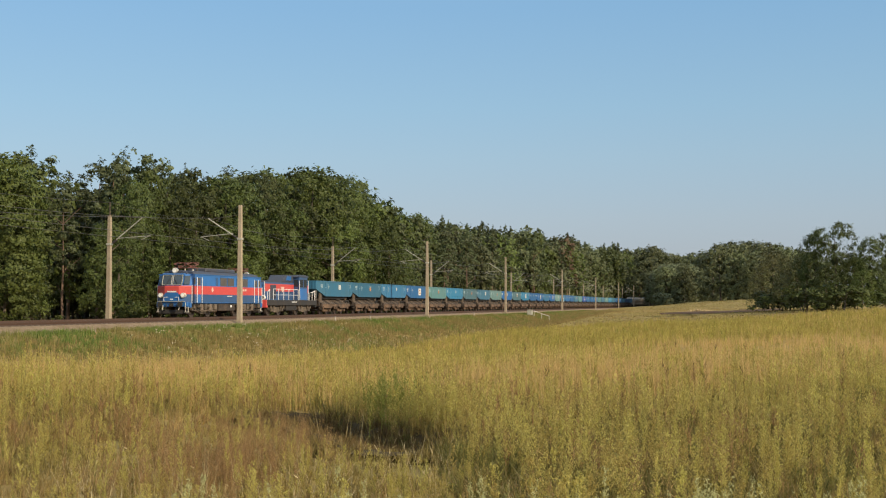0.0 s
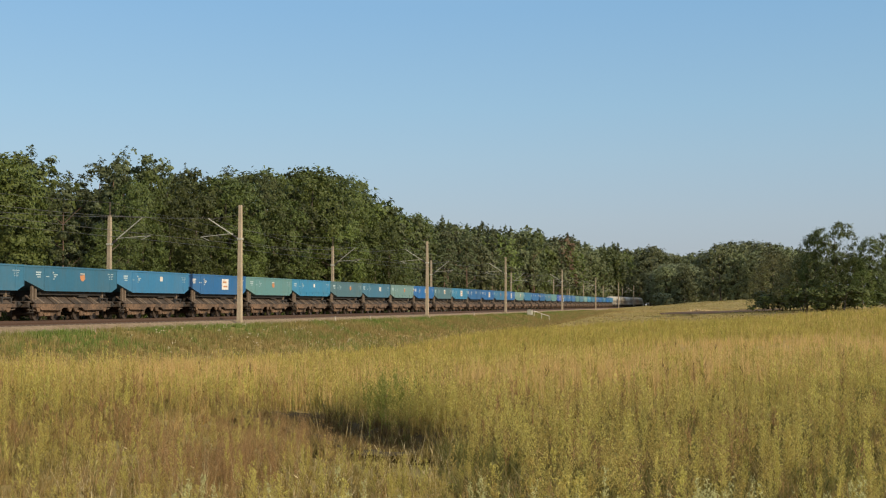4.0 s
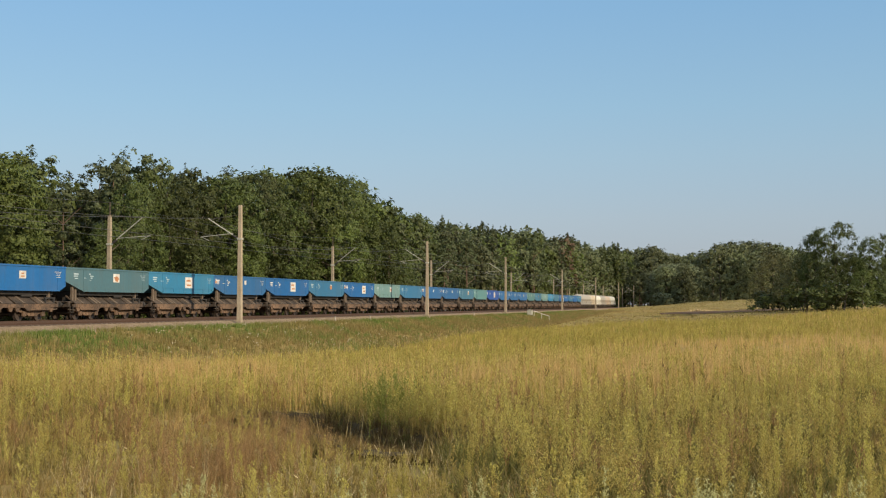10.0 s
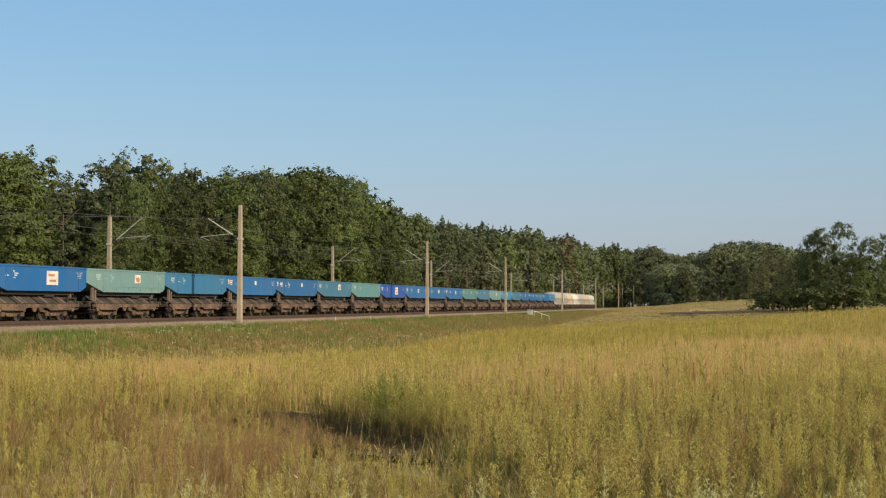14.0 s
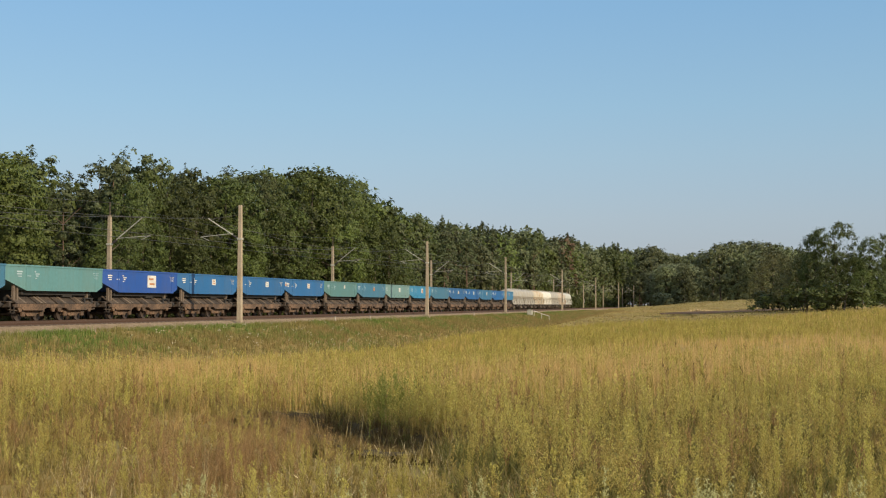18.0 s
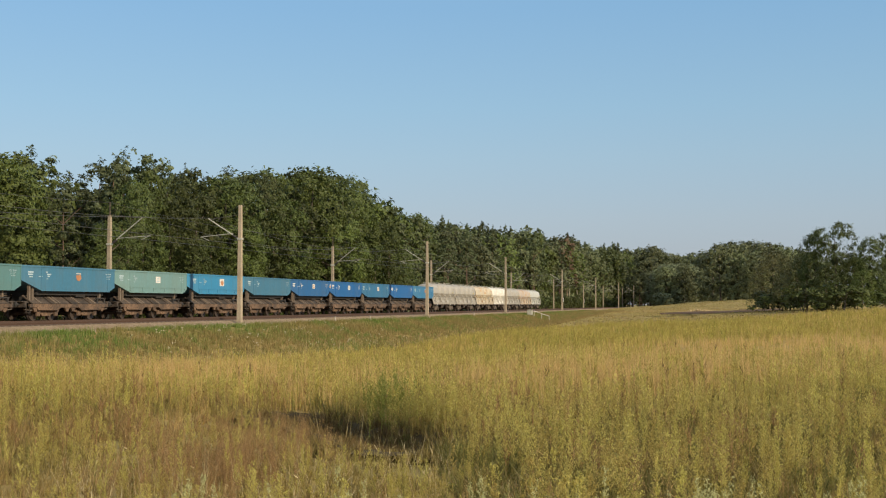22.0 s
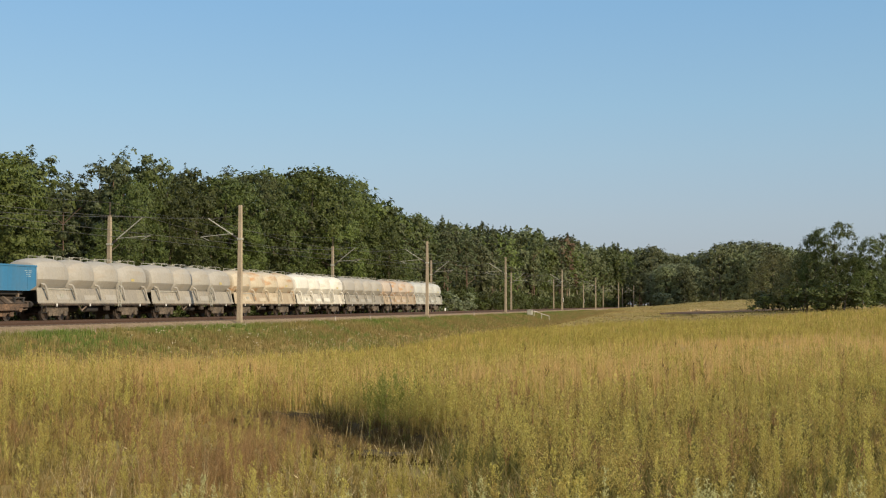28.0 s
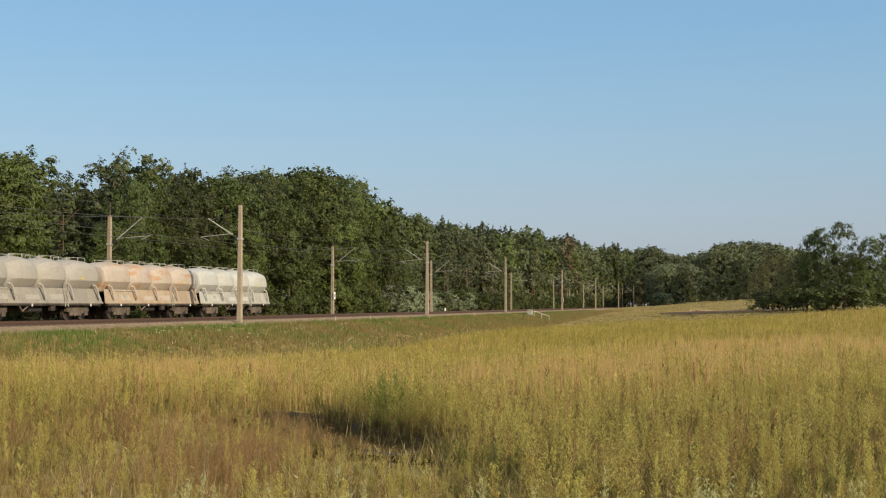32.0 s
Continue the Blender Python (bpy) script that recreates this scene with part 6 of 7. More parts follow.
        part("hose", Build().tube((-2.3, s * 1.3, 0.95), (-1.9, s * 1.3, 0.6), 0.05, n=6).tube((-2.0, s * 1.3, 0.62), (-1.4, s * 1.3, 0.9), 0.05, n=6), M_RIB, w)
        part("step", Build().box(-6.8, -6.3, *sorted((s * 1.2, s * 1.45)), 0.5, 0.54).box(-6.8, -6.76, *sorted((s * 1.38, s * 1.44)), 0.5, 1.05).box(-6.34, -6.3, *sorted((s * 1.38, s * 1.44)), 0.5, 1.05), M_DARK, w)
    for x in (-4.6, 4.6):
        bogie(w, x, 1.8, 0.46, M_BOGIE)
    for sg in (-1, 1):
        buffers(w, sg * 6.88, sg)
    return w


M_NOTICE = surface("yellow_notice", (0.52, 0.42, 0.16), 0.6)


def crusted(name, col, stain, rust):
    """Weathered tank paint under cement dust: broad soft patches, rust that runs in level drifts, fine grain."""
    m, nt, b = shader(name)
    fine, f1 = noise_mix(nt, 7.0, [(0.3, scaled(col, 0.9)), (0.7, scaled(col, 1.08))])
    dust, f2 = noise_mix(nt, 0.55, [(0.4, (0, 0, 0)), (0.7, (0.6,) * 3)])
    out = mix(nt, fine, scaled((col[0] * 0.9 + 0.03, col[1] * 0.93 + 0.03, col[2] * 1.0 + 0.035), 0.95), dust)
    co, mp = nt.nodes.new("ShaderNodeTexCoord"), nt.nodes.new("ShaderNodeMapping")
    mp.inputs["Scale"].default_value = (0.55, 0.55, 1.5)
    nt.links.new(co.outputs["Object"], mp.inputs["Vector"])
    drift, f3 = noise_mix(nt, 1.1, [(0.54, (0, 0, 0)), (0.68, (rust,) * 3)], vector=mp.outputs[0], detail=7.0)
    out = mix(nt, out, stain, drift)
    runs = nt.nodes.new("ShaderNodeMapping")
    runs.inputs["Scale"].default_value = (4.0, 4.0, 0.4)
    nt.links.new(co.outputs["Object"], runs.inputs["Vector"])
    streaks, f4 = noise_mix(nt, 1.0, [(0.55, (0, 0, 0)), (0.8, (0.35,) * 3)], vector=runs.outputs[0], detail=4.0)
    nt.links.new(mix(nt, out, scaled(stain, 0.8), streaks), b.inputs["Base Color"])
    b.inputs["Roughness"].default_value = 0.72
    bump(nt, b, f1, 0.1, 0.01)
    return m


TANKS = {}
for key, c, d in (("grey", (0.33, 0.30, 0.25), (0.30, 0.265, 0.21)), ("tan", (0.47, 0.395, 0.28), (0.42, 0.345, 0.24)), ("white", (0.62, 0.58, 0.49), (0.52, 0.47, 0.38)), ("brown", (0.41, 0.335, 0.26), (0.36, 0.28, 0.19)), ("light", (0.42, 0.41, 0.36), (0.38, 0.36, 0.30))):
    stain = (0.38, 0.20, 0.08) if key in ("tan", "brown") else (0.30, 0.235, 0.16)
    TANKS[key] = (crusted("tank_" + key, c, stain, 0.85 if key in ("tan", "brown") else 0.3), surface("skirt_" + key, d, 0.85, 0, 2.6, 0.3, (0.26, 0.17, 0.10) if key in ("tan", "brown") else (0.2, 0.18, 0.16), 0.75, 0.15, 0.35))
TANK_ORDER = ["grey", "grey", "tan", "white", "grey", "brown", "light"]
WORDS = {"grey": "dusty grey", "tan": "tan cement-stained", "white": "chalky white", "brown": "brownish stained", "light": "pale grey"}
first = {}
for k, key in enumerate(TANK_ORDER):
    if key in first:
        t = copy_thing(first[key], Matrix())
        WHEELS += [(o, 0.46) for o in t.children_recursive if o.name.startswith("wheelset")]
    else:
        t = first[key] = cement_wagon(*TANKS[key], WORDS[key] + " four-barrel cement wagon with slanted struts")
    VEHICLES.append((t, 380.5 + 14.8 * (k + 0.5)))

# electric locomotive
BLUE = surface("loco_blue", (0.03, 0.13, 0.35), 0.35, 0, 1.5, 0.1, (0.04, 0.06, 0.10), 0.35, 0.03)
NAVY = surface("loco_navy", (0.035, 0.085, 0.19), 0.4, 0, 1.5, 0.1, (0.05, 0.05, 0.06), 0.4, 0.03)
RED = surface("loco_red", (0.56, 0.07, 0.06), 0.38, 0, 1.5, 0.1, (0.3, 0.05, 0.04), 0.3, 0.03)
ROOF = surface("loco_roof", (0.05, 0.06, 0.085), 0.6, 0, 2, 0.2, (0.07, 0.05, 0.04), 0.5)
# bluish base colour puts the sky's reflection into the cab glass
M_SCREEN = surface("sky_tinted_screen", (0.055, 0.075, 0.095), 0.07, 0, 2, 0.1, (0.08, 0.09, 0.1), 0.4, 0.0)
# brownish base colour stands for what shows through the side panes
M_PANE = surface("see_through_tone_glass", (0.10, 0.09, 0.082), 0.12, 0, 2, 0.1, (0.06, 0.055, 0.05), 0.4, 0.0)
M_PAN = surface("pantograph_paint", (0.14, 0.05, 0.035), 0.7, 0, 4, 0.3, (0.08, 0.05, 0.04), 0.5)
GLOW = lamp_glow("headlamp_glass", (0.75, 0.72, 0.66), 0.12)
M_CREST = surface("emblem", (0.66, 0.40, 0.32), 0.6)
M_RIM = surface("lamp_rim", (0.55, 0.50, 0.42), 0.4, 0.2, 5)


def electric_locomotive():
    w = empty_thing("electric_locomotive", "blue and red four-axle electric locomotive with lowered pantographs", "locomotive", "locomotives of the train")
    H, W = 7.35, 1.48

    def outline(z, inset=0.0):
        """Plan of the body at a height: flat sides, cab ends slightly pointed, raked above the belt."""
        rake = 0.0 if z < 2.45 else (z - 2.45) * 0.3
        e = H + 0.25 - rake - inset
        c = H - 0.25 - rake * 0.8 - inset
        y = W - inset - max(0, z - 3.45) * 0.35
        return [(-e, -0.62 * y / W), (-c, -y), (c, -y), (e, -0.62 * y / W), (e, 0.62 * y / W), (c, y), (-c, y), (-e, 0.62 * y / W)]

    def band(z0, z1, grow=0.0):
        zs = [z0, z1] if not (z0 < 2.45 < z1) else [z0, 2.45, z1]
        return Build().rings([[(x, y, z) for x, y in outline(z, -grow)] for z in zs])
    body = part("body", band(1.15, 3.5), BLUE, w)
    part("lower_band", band(1.2, 1.86, 0.006), NAVY, body, "dark blue lower band")
    part("red_band", band(1.86, 2.55, 0.009), RED, body, "red waist band")
    for sg in (-1, 1):
        e = H + 0.25
        part("nose_panel", Build().add([(sg * (e + 0.02), -0.9, 1.2), (sg * (e + 0.02), 0.9, 1.2), (sg * (e + 0.02), 0.55, 2.0), (sg * (e + 0.02), -0.55, 2.0), (sg * (e - 0.05), -0.9, 1.2), (sg * (e - 0.05), 0.9, 1.2), (sg * (e - 0.05), 0.55, 2.0), (sg * (e - 0.05), -0.55, 2.0)], [(0, 1, 2, 3), (0, 4, 5, 1), (2, 6, 7, 3)]), BLUE, body)
        # windscreens
        for y0, y1 in ((-0.86, -0.06), (0.06, 0.86)):
            ws = part("windscreen", Build().add([(sg * (e + 0.03 - r), y, z) for r, z in ((0.05, 2.64), (0.27, 3.38)) for y in (y0, y1)] + [(sg * (e - 0.1 - r), y, z) for r, z in ((0.05, 2.64), (0.27, 3.38)) for y in (y0, y1)], [(0, 1, 3, 2), (4, 6, 7, 5), (0, 4, 5, 1), (2, 3, 7, 6), (0, 2, 6, 4), (1, 5, 7, 3)]), M_SCREEN, body, "windscreen tinted for the sky's reflection")
            part("screen_frame", Build().tube((sg * (e + 0.0), y0, 2.62), (sg * (e + 0.0), y1, 2.62), 0.022, n=5).tube((sg * (e - 0.22), y0, 3.4), (sg * (e - 0.22), y1, 3.4), 0.022, n=5).tube((sg * (e + 0.0), y0, 2.62), (sg * (e - 0.22), y0, 3.4), 0.022, n=5).tube((sg * (e + 0.0), y1, 2.62), (sg * (e - 0.22), y1, 3.4), 0.022, n=5), M_GALV, ws, "thin bright metal frame")
        for y in (-0.98, 0.98):
            lamp = part("headlamp", Build().tube((sg * (e - 0.25), y, 1.78), (sg * (e + 0.08), y, 1.78), 0.2, 0.195, 18), M_RIM, body, "round headlamp with pale rim")
            part("lens", Build().tube((sg * (e + 0.08), y, 1.78), (sg * (e + 0.1), y, 1.78), 0.14, n=16), GLOW, lamp)
        top = part("top_lamp", Build().tube((sg * (e - 0.75), 0, 3.78), (sg * (e - 0.42), 0, 3.78), 0.22, n=16), M_RIM, body, "round headlamp on the cab roof")
        part("lens", Build().tube((sg * (e - 0.42), 0, 3.78), (sg * (e - 0.40), 0, 3.78), 0.17, n=14), GLOW, top)
        part("visor", Build().add([(sg * (e - 0.24), -0.95, 3.4), (sg * (e - 0.24), 0.95, 3.4), (sg * (e - 0.22), 0.95, 3.5), (sg * (e - 0.22), -0.95, 3.5), (sg * (e - 0.5), -0.95, 3.4), (sg * (e - 0.5), 0.95, 3.4), (sg * (e - 0.5), 0.95, 3.56), (sg * (e - 0.5), -0.95, 3.56)], [(0, 1, 2, 3), (7, 6, 5, 4), (0, 4, 5, 1), (1, 5, 6, 2), (2, 6, 7, 3), (3, 7, 4, 0)]), BLUE, body)
        part("wiper", Build().tube((sg * (e + 0.02), -0.5, 2.62), (sg * (e - 0.12), -0.2, 3.1), 0.015, n=5).tube((sg * (e + 0.02), 0.5, 2.62), (sg * (e - 0.12), 0.2, 3.1), 0.015, n=5), M_DARK, body)
        for s in (-1, 1):
            part("corner_window", Build().add([(sg * (e - 0.09 - r), s * 0.99, z) for r, z in ((0.03, 2.64), (0.25, 3.34))] + [(sg * (e - 0.36 - r), s * 1.36, z) for r, z in ((0.03, 2.64), (0.22, 3.34))] + [(sg * (e - 0.2 - r), s * 0.9, z) for r, z in ((0.03, 2.64), (0.25, 3.34))] + [(sg * (e - 0.5 - r), s * 1.3, z) for r, z in ((0.03, 2.64), (0.22, 3.34))], [(0, 2, 3, 1), (4, 5, 7, 6), (0, 1, 5, 4), (2, 6, 7, 3), (0, 4, 6, 2), (1, 3, 7, 5)]), M_SCREEN, body, "corner window tinted for the sky's reflection")
            part("corner_post", Build().box(*sorted((sg * (H - 0.4), sg * (H - 0.12))), *sorted((s * 1.3, s * 1.46)), 0.78, 1.2, 0.02), BLUE, body)
        part("number_bar", Build().box(*sorted((sg * (e + 0.012), sg * (e + 0.025))), -0.4, 0.4, 2.02, 2.12), M_WHITE, body)
        part("front_mark", Build().box(*sorted((sg * (e + 0.022), sg * (e + 0.03))), -0.14, 0.14, 1.42, 1.5), M_WHITE, body)
        part("front_step", Build().box(*sorted((sg * (e - 0.1), sg * (e + 0.12))), -1.1, 1.1, 1.26, 1.31), M_GALV, body)
        part("brake_hose", Build().tube((sg * (e + 0.0), -0.45, 1.05), (sg * (e + 0.14), -0.45, 0.5), 0.035, n=6).tube((sg * (e + 0.0), 0.45, 1.05), (sg * (e + 0.14), 0.45, 0.5), 0.035, n=6), M_DARK, w)
        part("buffer_beam", Build().box(*sorted((sg * (H - 0.3), sg * (H + 0.22))), -1.35, 1.35, 0.86, 1.24, 0.03), BLUE, w, "blue buffer beam")
        for y in (-1.05, 1.05):
            part("front_grab", Build().tube((sg * (e + 0.06), y * 0.62, 1.32), (sg * (e + 0.1), y * 0.62, 1.62), 0.022, n=5).tube((sg * (e + 0.1), y * 0.62, 1.62), (sg * (e + 0.08), y * 0.3, 1.62), 0.022, n=5), M_WHITE, body)
            part("foot_ladder", Build().tube((sg * (e - 0.35), y * 1.22, 0.42), (sg * (e - 0.35), y * 1.22, 1.2), 0.03, n=5).tube((sg * (e - 0.02), y * 1.15, 0.42), (sg * (e - 0.02), y * 1.15, 1.2), 0.03, n=5).box(*sorted((sg * (e - 0.37), sg * e)), *sorted((y * 1.1, y * 1.28)), 0.42, 0.46).box(*sorted((sg * (e - 0.37), sg * e)), *sorted((y * 1.1, y * 1.28)), 0.76, 0.8), M_RIM, w, "pale steel foot ladder")
        part("hose_cock", Build().tube((sg * (e + 0.02), -0.75, 0.95), (sg * (e + 0.2), -0.7, 0.6), 0.04, n=6).tube((sg * (e + 0.02), 0.75, 0.95), (sg * (e + 0.2), 0.7, 0.6), 0.04, n=6), M_RIM, w)
        part("snow_plough", Build().box(*sorted((sg * (H - 0.4), sg * (H + 0.1))), -1.25, 1.25, 0.28, 0.62, 0.04), M_DARK, w)
        buffers(w, sg * (H + 0.1), sg)
        for s in (-1, 1):
            part("handrail", Build().tube((sg * (H - 0.28), s * (W + 0.03), 1.15), (sg * (H - 0.28), s * (W + 0.03), 2.6), 0.03, n=6), M_WHITE, body, "white handrail")
    for s in (-1, 1):
        for xc in (-5.75, 5.75):
            door = part("cab_door", Build().box(xc - 0.36, xc + 0.36, *sorted((s * W, s * (W + 0.02))), 1.25, 3.3), BLUE, body)
            part("door_window", Build().box(xc - 0.24, xc + 0.24, *sorted((s * (W + 0.021), s * (W + 0.03))), 2.6, 3.2), M_PANE, door)
            part("door_band", Build().box(xc - 0.36, xc + 0.36, *sorted((s * (W + 0.021), s * (W + 0.028))), 1.86, 2.55), RED, door)
            for dx in (-0.45, 0.45):
                part("door_rail", Build().tube((xc + dx, s * (W + 0.06), 1.2), (xc + dx, s * (W + 0.06), 3.25), 0.028, n=6), M_WHITE, body, "white door handrail")
            part("cab_step", Build().box(xc - 0.3, xc + 0.3, *sorted((s * 1.2, s * 1.46)), 0.55, 0.6).box(xc - 0.3, xc - 0.26, *sorted((s * 1.4, s * 1.45)), 0.55, 1.15).box(xc + 0.26, xc + 0.3, *sorted((s * 1.4, s * 1.45)), 0.55, 1.15), M_DARK, w)
        for x0, x1 in ((-6.75, -6.4), (6.4, 6.75)):
            part("cab_window", Build().box(x0, x1, *sorted((s * W, s * (W + 0.015))), 2.65, 3.2), M_PANE, body)
        for x0, x1 in ((-1.75, -0.45), (-0.3, 1.0), (2.4, 3.9)):
            win = part("side_window", Build().box(x0, x1, *sorted((s * W, s * (W + 0.015))), 2.6, 3.28), M_PANE, body, "brown side window, see-through tone in its colour")
            part("window_frame", Build().box(x0 - 0.05, x1 + 0.05, *sorted((s * (W + 0.002), s * (W + 0.022))), 3.28, 3.33).box(x0 - 0.05, x1 + 0.05, *sorted((s * (W + 0.002), s * (W + 0.022))), 2.55, 2.6), BLUE, win)
        for x0, x1 in ((-2.6, -2.2), (1.55, 1.95)):
            part("grille", Build().box(x0, x1, *sorted((s * W, s * (W + 0.015))), 2.6, 3.28), NAVY, body)
        part("crest", Build().prism([(-3.5, 2.2), (-3.28, 2.04), (-3.06, 2.2), (-3.2, 2.44), (-3.36, 2.44)], *sorted((s * (W + 0.012), s * (W + 0.02)))), M_CREST, body, "pale emblem on the red band")
        part("number_bar", Build().box(2.7, 3.15, *sorted((s * (W + 0.012), s * (W + 0.02))), 2.2, 2.38).box(3.22, 3.6, *sorted((s * (W + 0.012), s * (W + 0.02))), 2.2, 2.38), M_CREST, body)
        part("data_bar", Build().box(-0.4, 0.6, *sorted((s * (W + 0.012), s * (W + 0.02))), 1.72, 1.77), M_WHITE, body)
        part("gutter", Build().box(-6.9, 6.9, *sorted((s * (W - 0.03), s * (W + 0.03))), 3.44, 3.5), BLUE, body)
    roof = Build()
    sect = [(-1.42, 3.5), (-1.25, 3.68), (-0.7, 3.8), (0.7, 3.8), (1.25, 3.68), (1.42, 3.5)]
    roof.rings([[(x, y * k, 3.5 + (z - 3.5) * k) for y, z in sect] for x, k in ((-7.0, 0.75), (-6.4, 1), (6.4, 1), (7.0, 0.75))])
    part("roof", roof, ROOF, w)
    part("roof_box", Build().box(-3.2, 2.6, -0.85, 0.85, 3.75, 4.05, 0.06), ROOF, w)
    for x in (-4.6, -3.8, 3.4, 4.1, 5.0):
        part("insulator", Build().tube((x, -0.35, 3.78), (x, -0.35, 4.0), 0.09, 0.07, 8).tube((x, 0.35, 3.78), (x, 0.35, 4.0), 0.09, 0.07, 8), M_RIM if x in (-4.6, 3.4) else M_BOGIE, w)
    part("bus_bar", Build().tube((-5.2, 0.3, 4.12), (5.4, 0.3, 4.12), 0.03, n=6), M_BOGIE, w)
    pan = part("pantograph", Build().box(-6.1, -4.1, -0.6, -0.5, 4.02, 4.1).box(-6.1, -4.1, 0.5, 0.6, 4.02, 4.1).box(-5.2, -5.0, -0.6, 0.6, 4.0, 4.08), M_PAN, w, "rusty red lowered pantograph")
    for y in (-0.55, 0.55):
        part("lower_arm", Build().tube((-4.4, y, 4.1), (-6.3, y * 0.9, 4.32), 0.05, n=6), M_PAN, pan)
        part("upper_arm", Build().tube((-6.3, y * 0.9, 4.32), (-4.9, y * 0.8, 4.46), 0.045, n=6).tube((-3.9, y * 0.9, 4.36), (-4.9, y * 0.8, 4.46), 0.045, n=6).tube((-3.9, y * 0.9, 4.36), (-5.6, y, 4.1), 0.05, n=6), M_PAN, pan)
    part("collector", Build().box(-5.05, -4.75, -0.95, 0.95, 4.45, 4.5).tube((-4.9, -0.95, 4.47), (-4.9, -1.1, 4.36), 0.02).tube((-4.9, 0.95, 4.47), (-4.9, 1.1, 4.36), 0.02), M_PAN, pan)
    low = part("folded_pantograph", Build().box(4.3, 6.0, -0.6, 0.6, 4.02, 4.1).box(4.9, 5.2, -0.95, 0.95, 4.26, 4.3), M_PAN, w)
    for y in (-0.55, 0.55):
        part("folded_arm", Build().tube((4.4, y, 4.1), (6.2, y, 4.22), 0.03, n=6).tube((6.2, y, 4.22), (5.0, y, 4.28), 0.025, n=6), M_PAN, low)
    for s in (-1, 1):
        part("battery_box", Build().box(-1.7, 1.5, *sorted((s * 0.75, s * 1.35)), 0.5, 1.14, 0.04), M_RUST, w)
        part("fill_plate", Build().box(0.6, 0.85, *sorted((s * 1.351, s * 1.36)), 0.8, 1.0), M_WHITE, w)
        for x in (-6.7, -5.2, -4.25, -3.3, -2.4, 2.4, 3.3, 4.25, 5.2, 6.7):
            part("sand_box", Build().box(x - 0.22, x + 0.22, *sorted((s * 1.22, s * 1.42)), 0.62 + 0.1 * (int(x * 10) % 3), 1.08, 0.03), M_BOGIE, w)
        part("pipe", Build().tube((-6.9, s * 1.4, 0.55), (-2.2, s * 1.4, 0.5), 0.03, n=6).tube((2.2, s * 1.4, 0.5), (6.9, s * 1.4, 0.55), 0.03, n=6), M_RIB, w)
        for x in (-5.0, -3.5, 3.5, 5.0):
            part("spring_set", Build().tube((x, s * 1.36, 0.62), (x, s * 1.36, 1.06), 0.13, n=9).box(x - 0.24, x + 0.24, *sorted((s * 1.24, s * 1.46)), 0.56, 0.63, 0.02), M_RIB, w)
            part("brake_cylinder", Build().tube((x - 0.5, s * 1.34, 0.9), (x - 0.05, s * 1.34, 0.9), 0.12, n=9), M_BOGIE, w)
    part("frame", Build().box(-7.2, 7.2, -1.3, 1.3, 0.98, 1.16), M_DARK, w)
    for x in (-4.25, 4.25):
        bogie(w, x, 3.05, 0.625, M_BOGIE, True)
    return w


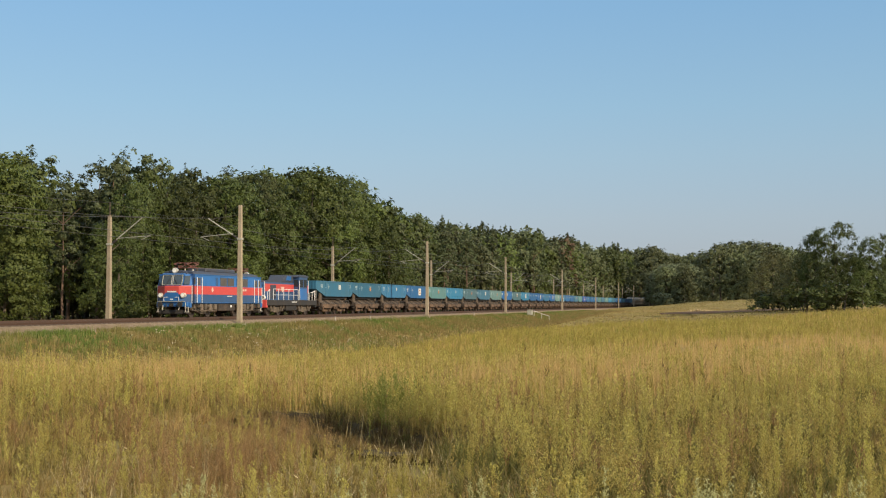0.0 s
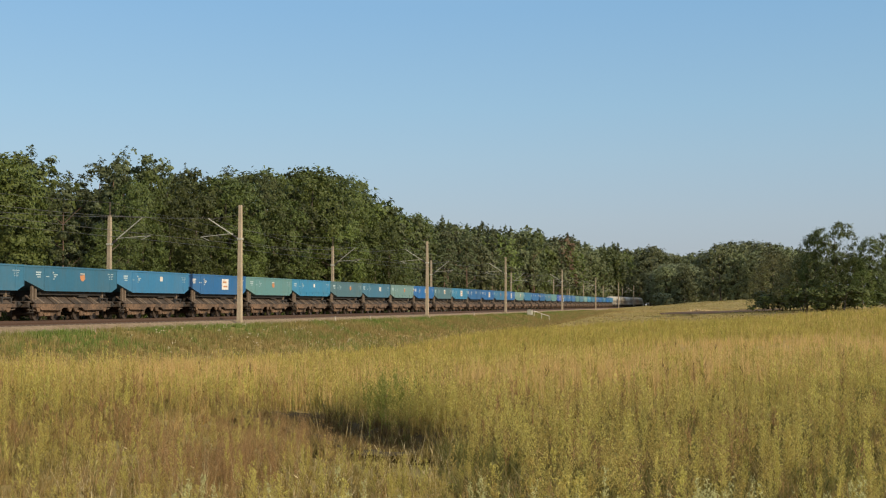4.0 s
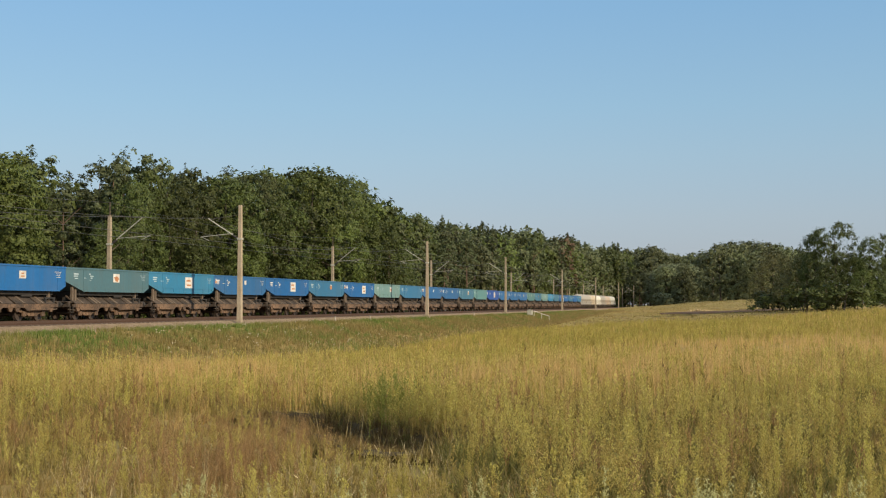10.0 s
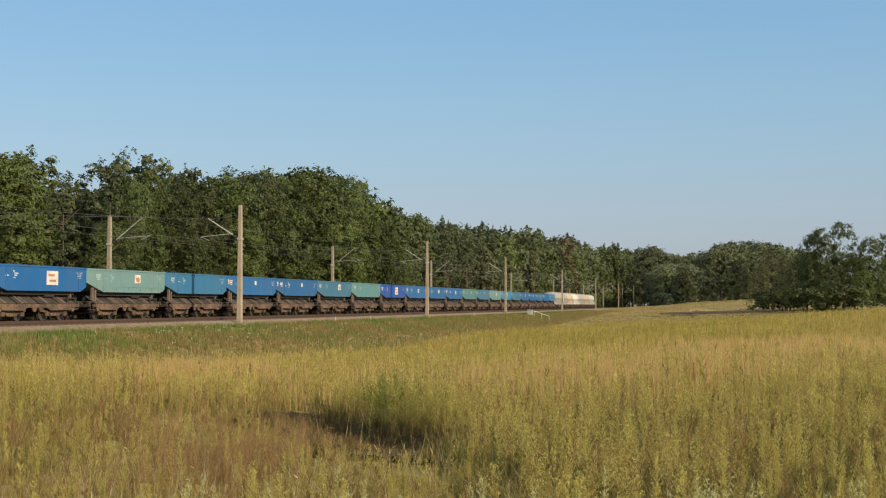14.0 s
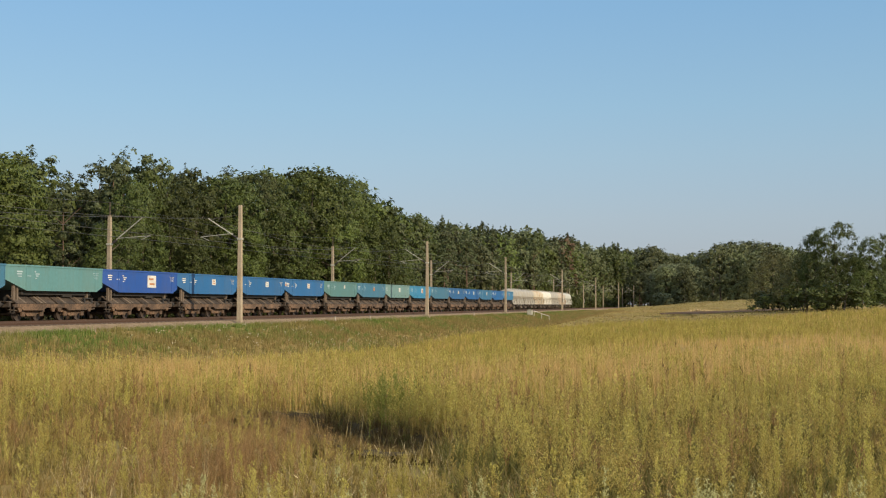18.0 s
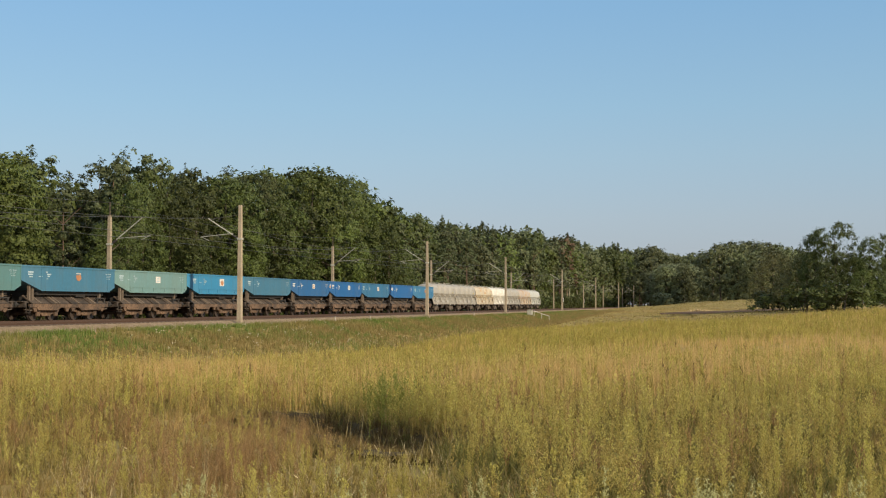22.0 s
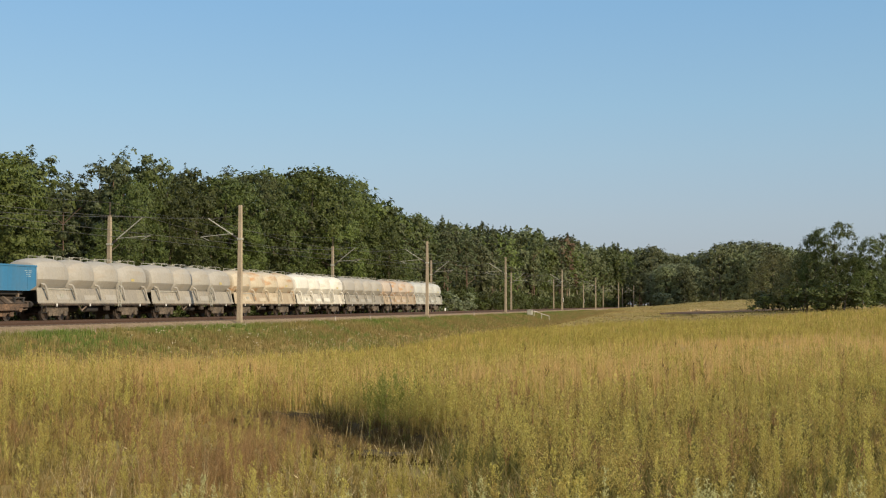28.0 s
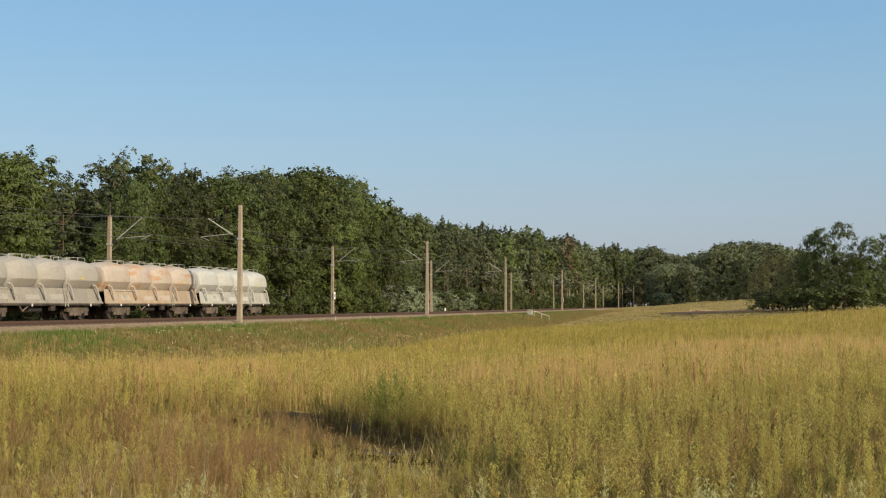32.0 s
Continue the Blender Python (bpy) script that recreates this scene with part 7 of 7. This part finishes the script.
def shunter():
    w = empty_thing("diesel_locomotive", "red and blue diesel shunter with raised cab and white railings", "locomotive", "locomotives of the train")
    part("frame", Build().box(-6.55, 6.55, -1.45, 1.45, 0.95, 1.48, 0.03), M_DARK, w)
    hood = part("long_hood", Build().prism([(-6.0, 1.48), (1.7, 1.48), (1.7, 3.15), (-5.8, 3.15), (-6.0, 2.95)], -0.82, 0.82), NAVY, w)
    part("red_panel", Build().box(-5.7, 1.65, -0.832, 0.832, 2.3, 3.0), RED, hood, "red upper hood side")
    part("hood_roof", Build().prism([(-5.85, 3.15), (1.7, 3.15), (1.7, 3.32), (-5.6, 3.32)], -0.7, 0.7), ROOF, hood)
    part("hood_face", Build().box(-6.03, -6.0, -0.7, 0.7, 1.6, 2.3), RED, hood)
    tower = part("cooler_tower", Build().prism([(-1.2, 3.32), (1.7, 3.32), (1.7, 3.92), (-0.6, 3.92)], -0.75, 0.75), ROOF, w)
    part("blue_panel", Build().prism([(-0.3, 3.4), (1.1, 3.4), (1.1, 3.82), (0.1, 3.82)], -0.765, 0.765), BLUE, tower)
    for x0, x1 in ((-4.4, -3.0), (-2.2, -1.2), (-0.8, 0.2), (0.6, 1.5)):
        for s in (-1, 1):
            part("hood_door", Build().box(x0, x1, *sorted((s * 0.833, s * 0.85)), 1.6, 2.9 if x0 < -3 else 2.3), ROOF if x0 < -3 else NAVY, hood)
    for s in (-1, 1):
        part("crest", Build().prism([(-1.9, 2.75), (-1.6, 2.3), (-1.4, 2.2), (-1.2, 2.3), (-0.9, 2.75)], *sorted((s * 0.86, s * 0.87))), M_CREST, hood, "pale emblem on the hood")
    cab = part("cab", Build().prism([(1.72, 1.48), (4.0, 1.48), (4.0, 3.75), (1.72, 3.75)], -1.38, 1.38), NAVY, w, "dark blue cab")
    part("cab_panel", Build().box(1.9, 3.85, -1.388, 1.388, 1.5, 2.62), BLUE, cab, "blue lower cab side")
    part("cab_roof", Build().prism([(1.5, 3.75), (4.2, 3.75), (4.1, 3.9), (2.85, 3.99), (1.6, 3.9)], -1.42, 1.42), ROOF, cab)
    for s in (-1, 1):
        for x0, x1 in ((1.95, 2.75), (2.95, 3.8)):
            part("cab_window", Build().box(x0, x1, *sorted((s * 1.38, s * 1.395)), 2.75, 3.5), M_GLASS, cab)
        part("door_rail", Build().tube((1.75, s * 1.44, 1.5), (1.6, s * 1.44, 3.4), 0.03, n=6), M_WHITE, cab)
        part("door_rail", Build().tube((4.05, s * 1.44, 1.5), (4.15, s * 1.44, 3.4), 0.03, n=6), M_WHITE, cab)
    for x in (1.7, 4.02):
        for y0, y1 in ((-1.25, -0.85), (0.85, 1.25)):
            part("cab_window", Build().box(x - 0.012, x, y0, y1, 2.8, 3.5), M_GLASS, cab)
    short = part("short_hood", Build().prism([(4.02, 1.48), (5.9, 1.48), (5.9, 2.85), (5.7, 3.05), (4.02, 3.05)], -0.82, 0.82), NAVY, w)
    part("red_panel", Build().box(4.05, 5.7, -0.832, 0.832, 2.2, 2.95), RED, short, "red upper hood side")
    for s in (-1, 1):
        rail = part("railing", Build().tube((-5.0, s * 1.4, 2.5), (1.4, s * 1.4, 2.5), 0.028, n=6).tube((-5.0, s * 1.4, 1.95), (1.4, s * 1.4, 1.95), 0.02, n=6), M_WHITE, w, "white tubular railing")
        for x in (-5.0, -3.7, -2.4, -1.1, 0.2, 1.4):
            part("railing_post", Build().tube((x, s * 1.4, 1.45), (x, s * 1.4, 2.5), 0.026, n=6), M_WHITE, rail)
        for x0, x1 in ((-6.4, -5.9), (4.6, 6.4), (5.3, 6.0)):
            b = Build().tube((x0, s * 1.4, 1.45), (x0, s * 1.4, 2.2), 0.026, n=6).tube((x0, s * 1.4, 2.2), (x1, s * 1.4, 2.45), 0.026, n=6).tube((x1, s * 1.4, 2.45), (x1, s * 1.4, 1.45), 0.026, n=6)
            part("end_rail", b, M_WHITE, w)
        part("fuel_tank", Build().box(-1.4, 1.3, *sorted((s * 0.4, s * 1.3)), 0.45, 0.95, 0.05), M_DARK, w)
        part("frame_mark", Build().box(-0.4, 0.9, *sorted((s * 1.451, s * 1.458)), 1.25, 1.32), M_WHITE, w)
        part("step", Build().box(-6.5, -5.95, *sorted((s * 1.25, s * 1.48)), 0.5, 0.55).box(5.95, 6.5, *sorted((s * 1.25, s * 1.48)), 0.5, 0.55), M_DARK, w)
    for y in (-1.0, 1.0):
        lamp = part("headlamp", Build().tube((-6.3, y, 1.7), (-6.68, y, 1.7), 0.2, 0.22, 16), M_WHITE, w)
        part("lens", Build().tube((-6.68, y, 1.7), (-6.7, y, 1.7), 0.15, n=14), M_GLASS, lamp)
    part("lamp_pole", Build().tube((-6.3, -1.05, 1.45), (-6.3, -1.05, 3.2), 0.03, n=6), M_WHITE, w)
    for sg in (-1, 1):
        part("buffer_beam", Build().box(*sorted((sg * 6.3, sg * 6.6)), -1.4, 1.4, 0.75, 1.48, 0.03), M_DARK if sg > 0 else RED, w)
        buffers(w, sg * 6.6, sg)
    for x in (-3.6, 3.6):
        bogie(w, x, 2.6, 0.55, M_BOGIE, True)
    return w


VEHICLES.append((electric_locomotive(), -40.35))
VEHICLES.append((shunter(), -25.3))



def motions():
    """The train rolls by, its wheels turning."""
    for thing, centre in VEHICLES:
        rows = []
        for i in range(33):
            t = float(i)
            x, y, h = (float(c) for c in line_at(centre - SPEED * t - GAIN * t * t / 2))
            rows.append((t, pose(x, y, 0, 0, 0, 90 - math.degrees(h))))
        walk(thing, rows)
    turned = {}
    for wheel, r in WHEELS:
        wheel.rotation_mode = "QUATERNION"
    for wheel, r in WHEELS:
        if r in turned:
            continue
        turned[r] = wheel
        walk(wheel, [(i / FPS, pose(0, 0, 0, 0, math.degrees(-(SPEED * i / FPS + GAIN * (i / FPS) ** 2 / 2) / r), 0)) for i in range(int(SECONDS * FPS) + 1)])
    for wheel, r in WHEELS:
        src = turned[r]
        if wheel is not src:
            keys = wheel.animation_data_create()
            keys.action = src.animation_data.action
            keys.action_slot = src.animation_data.action_slot


motions()
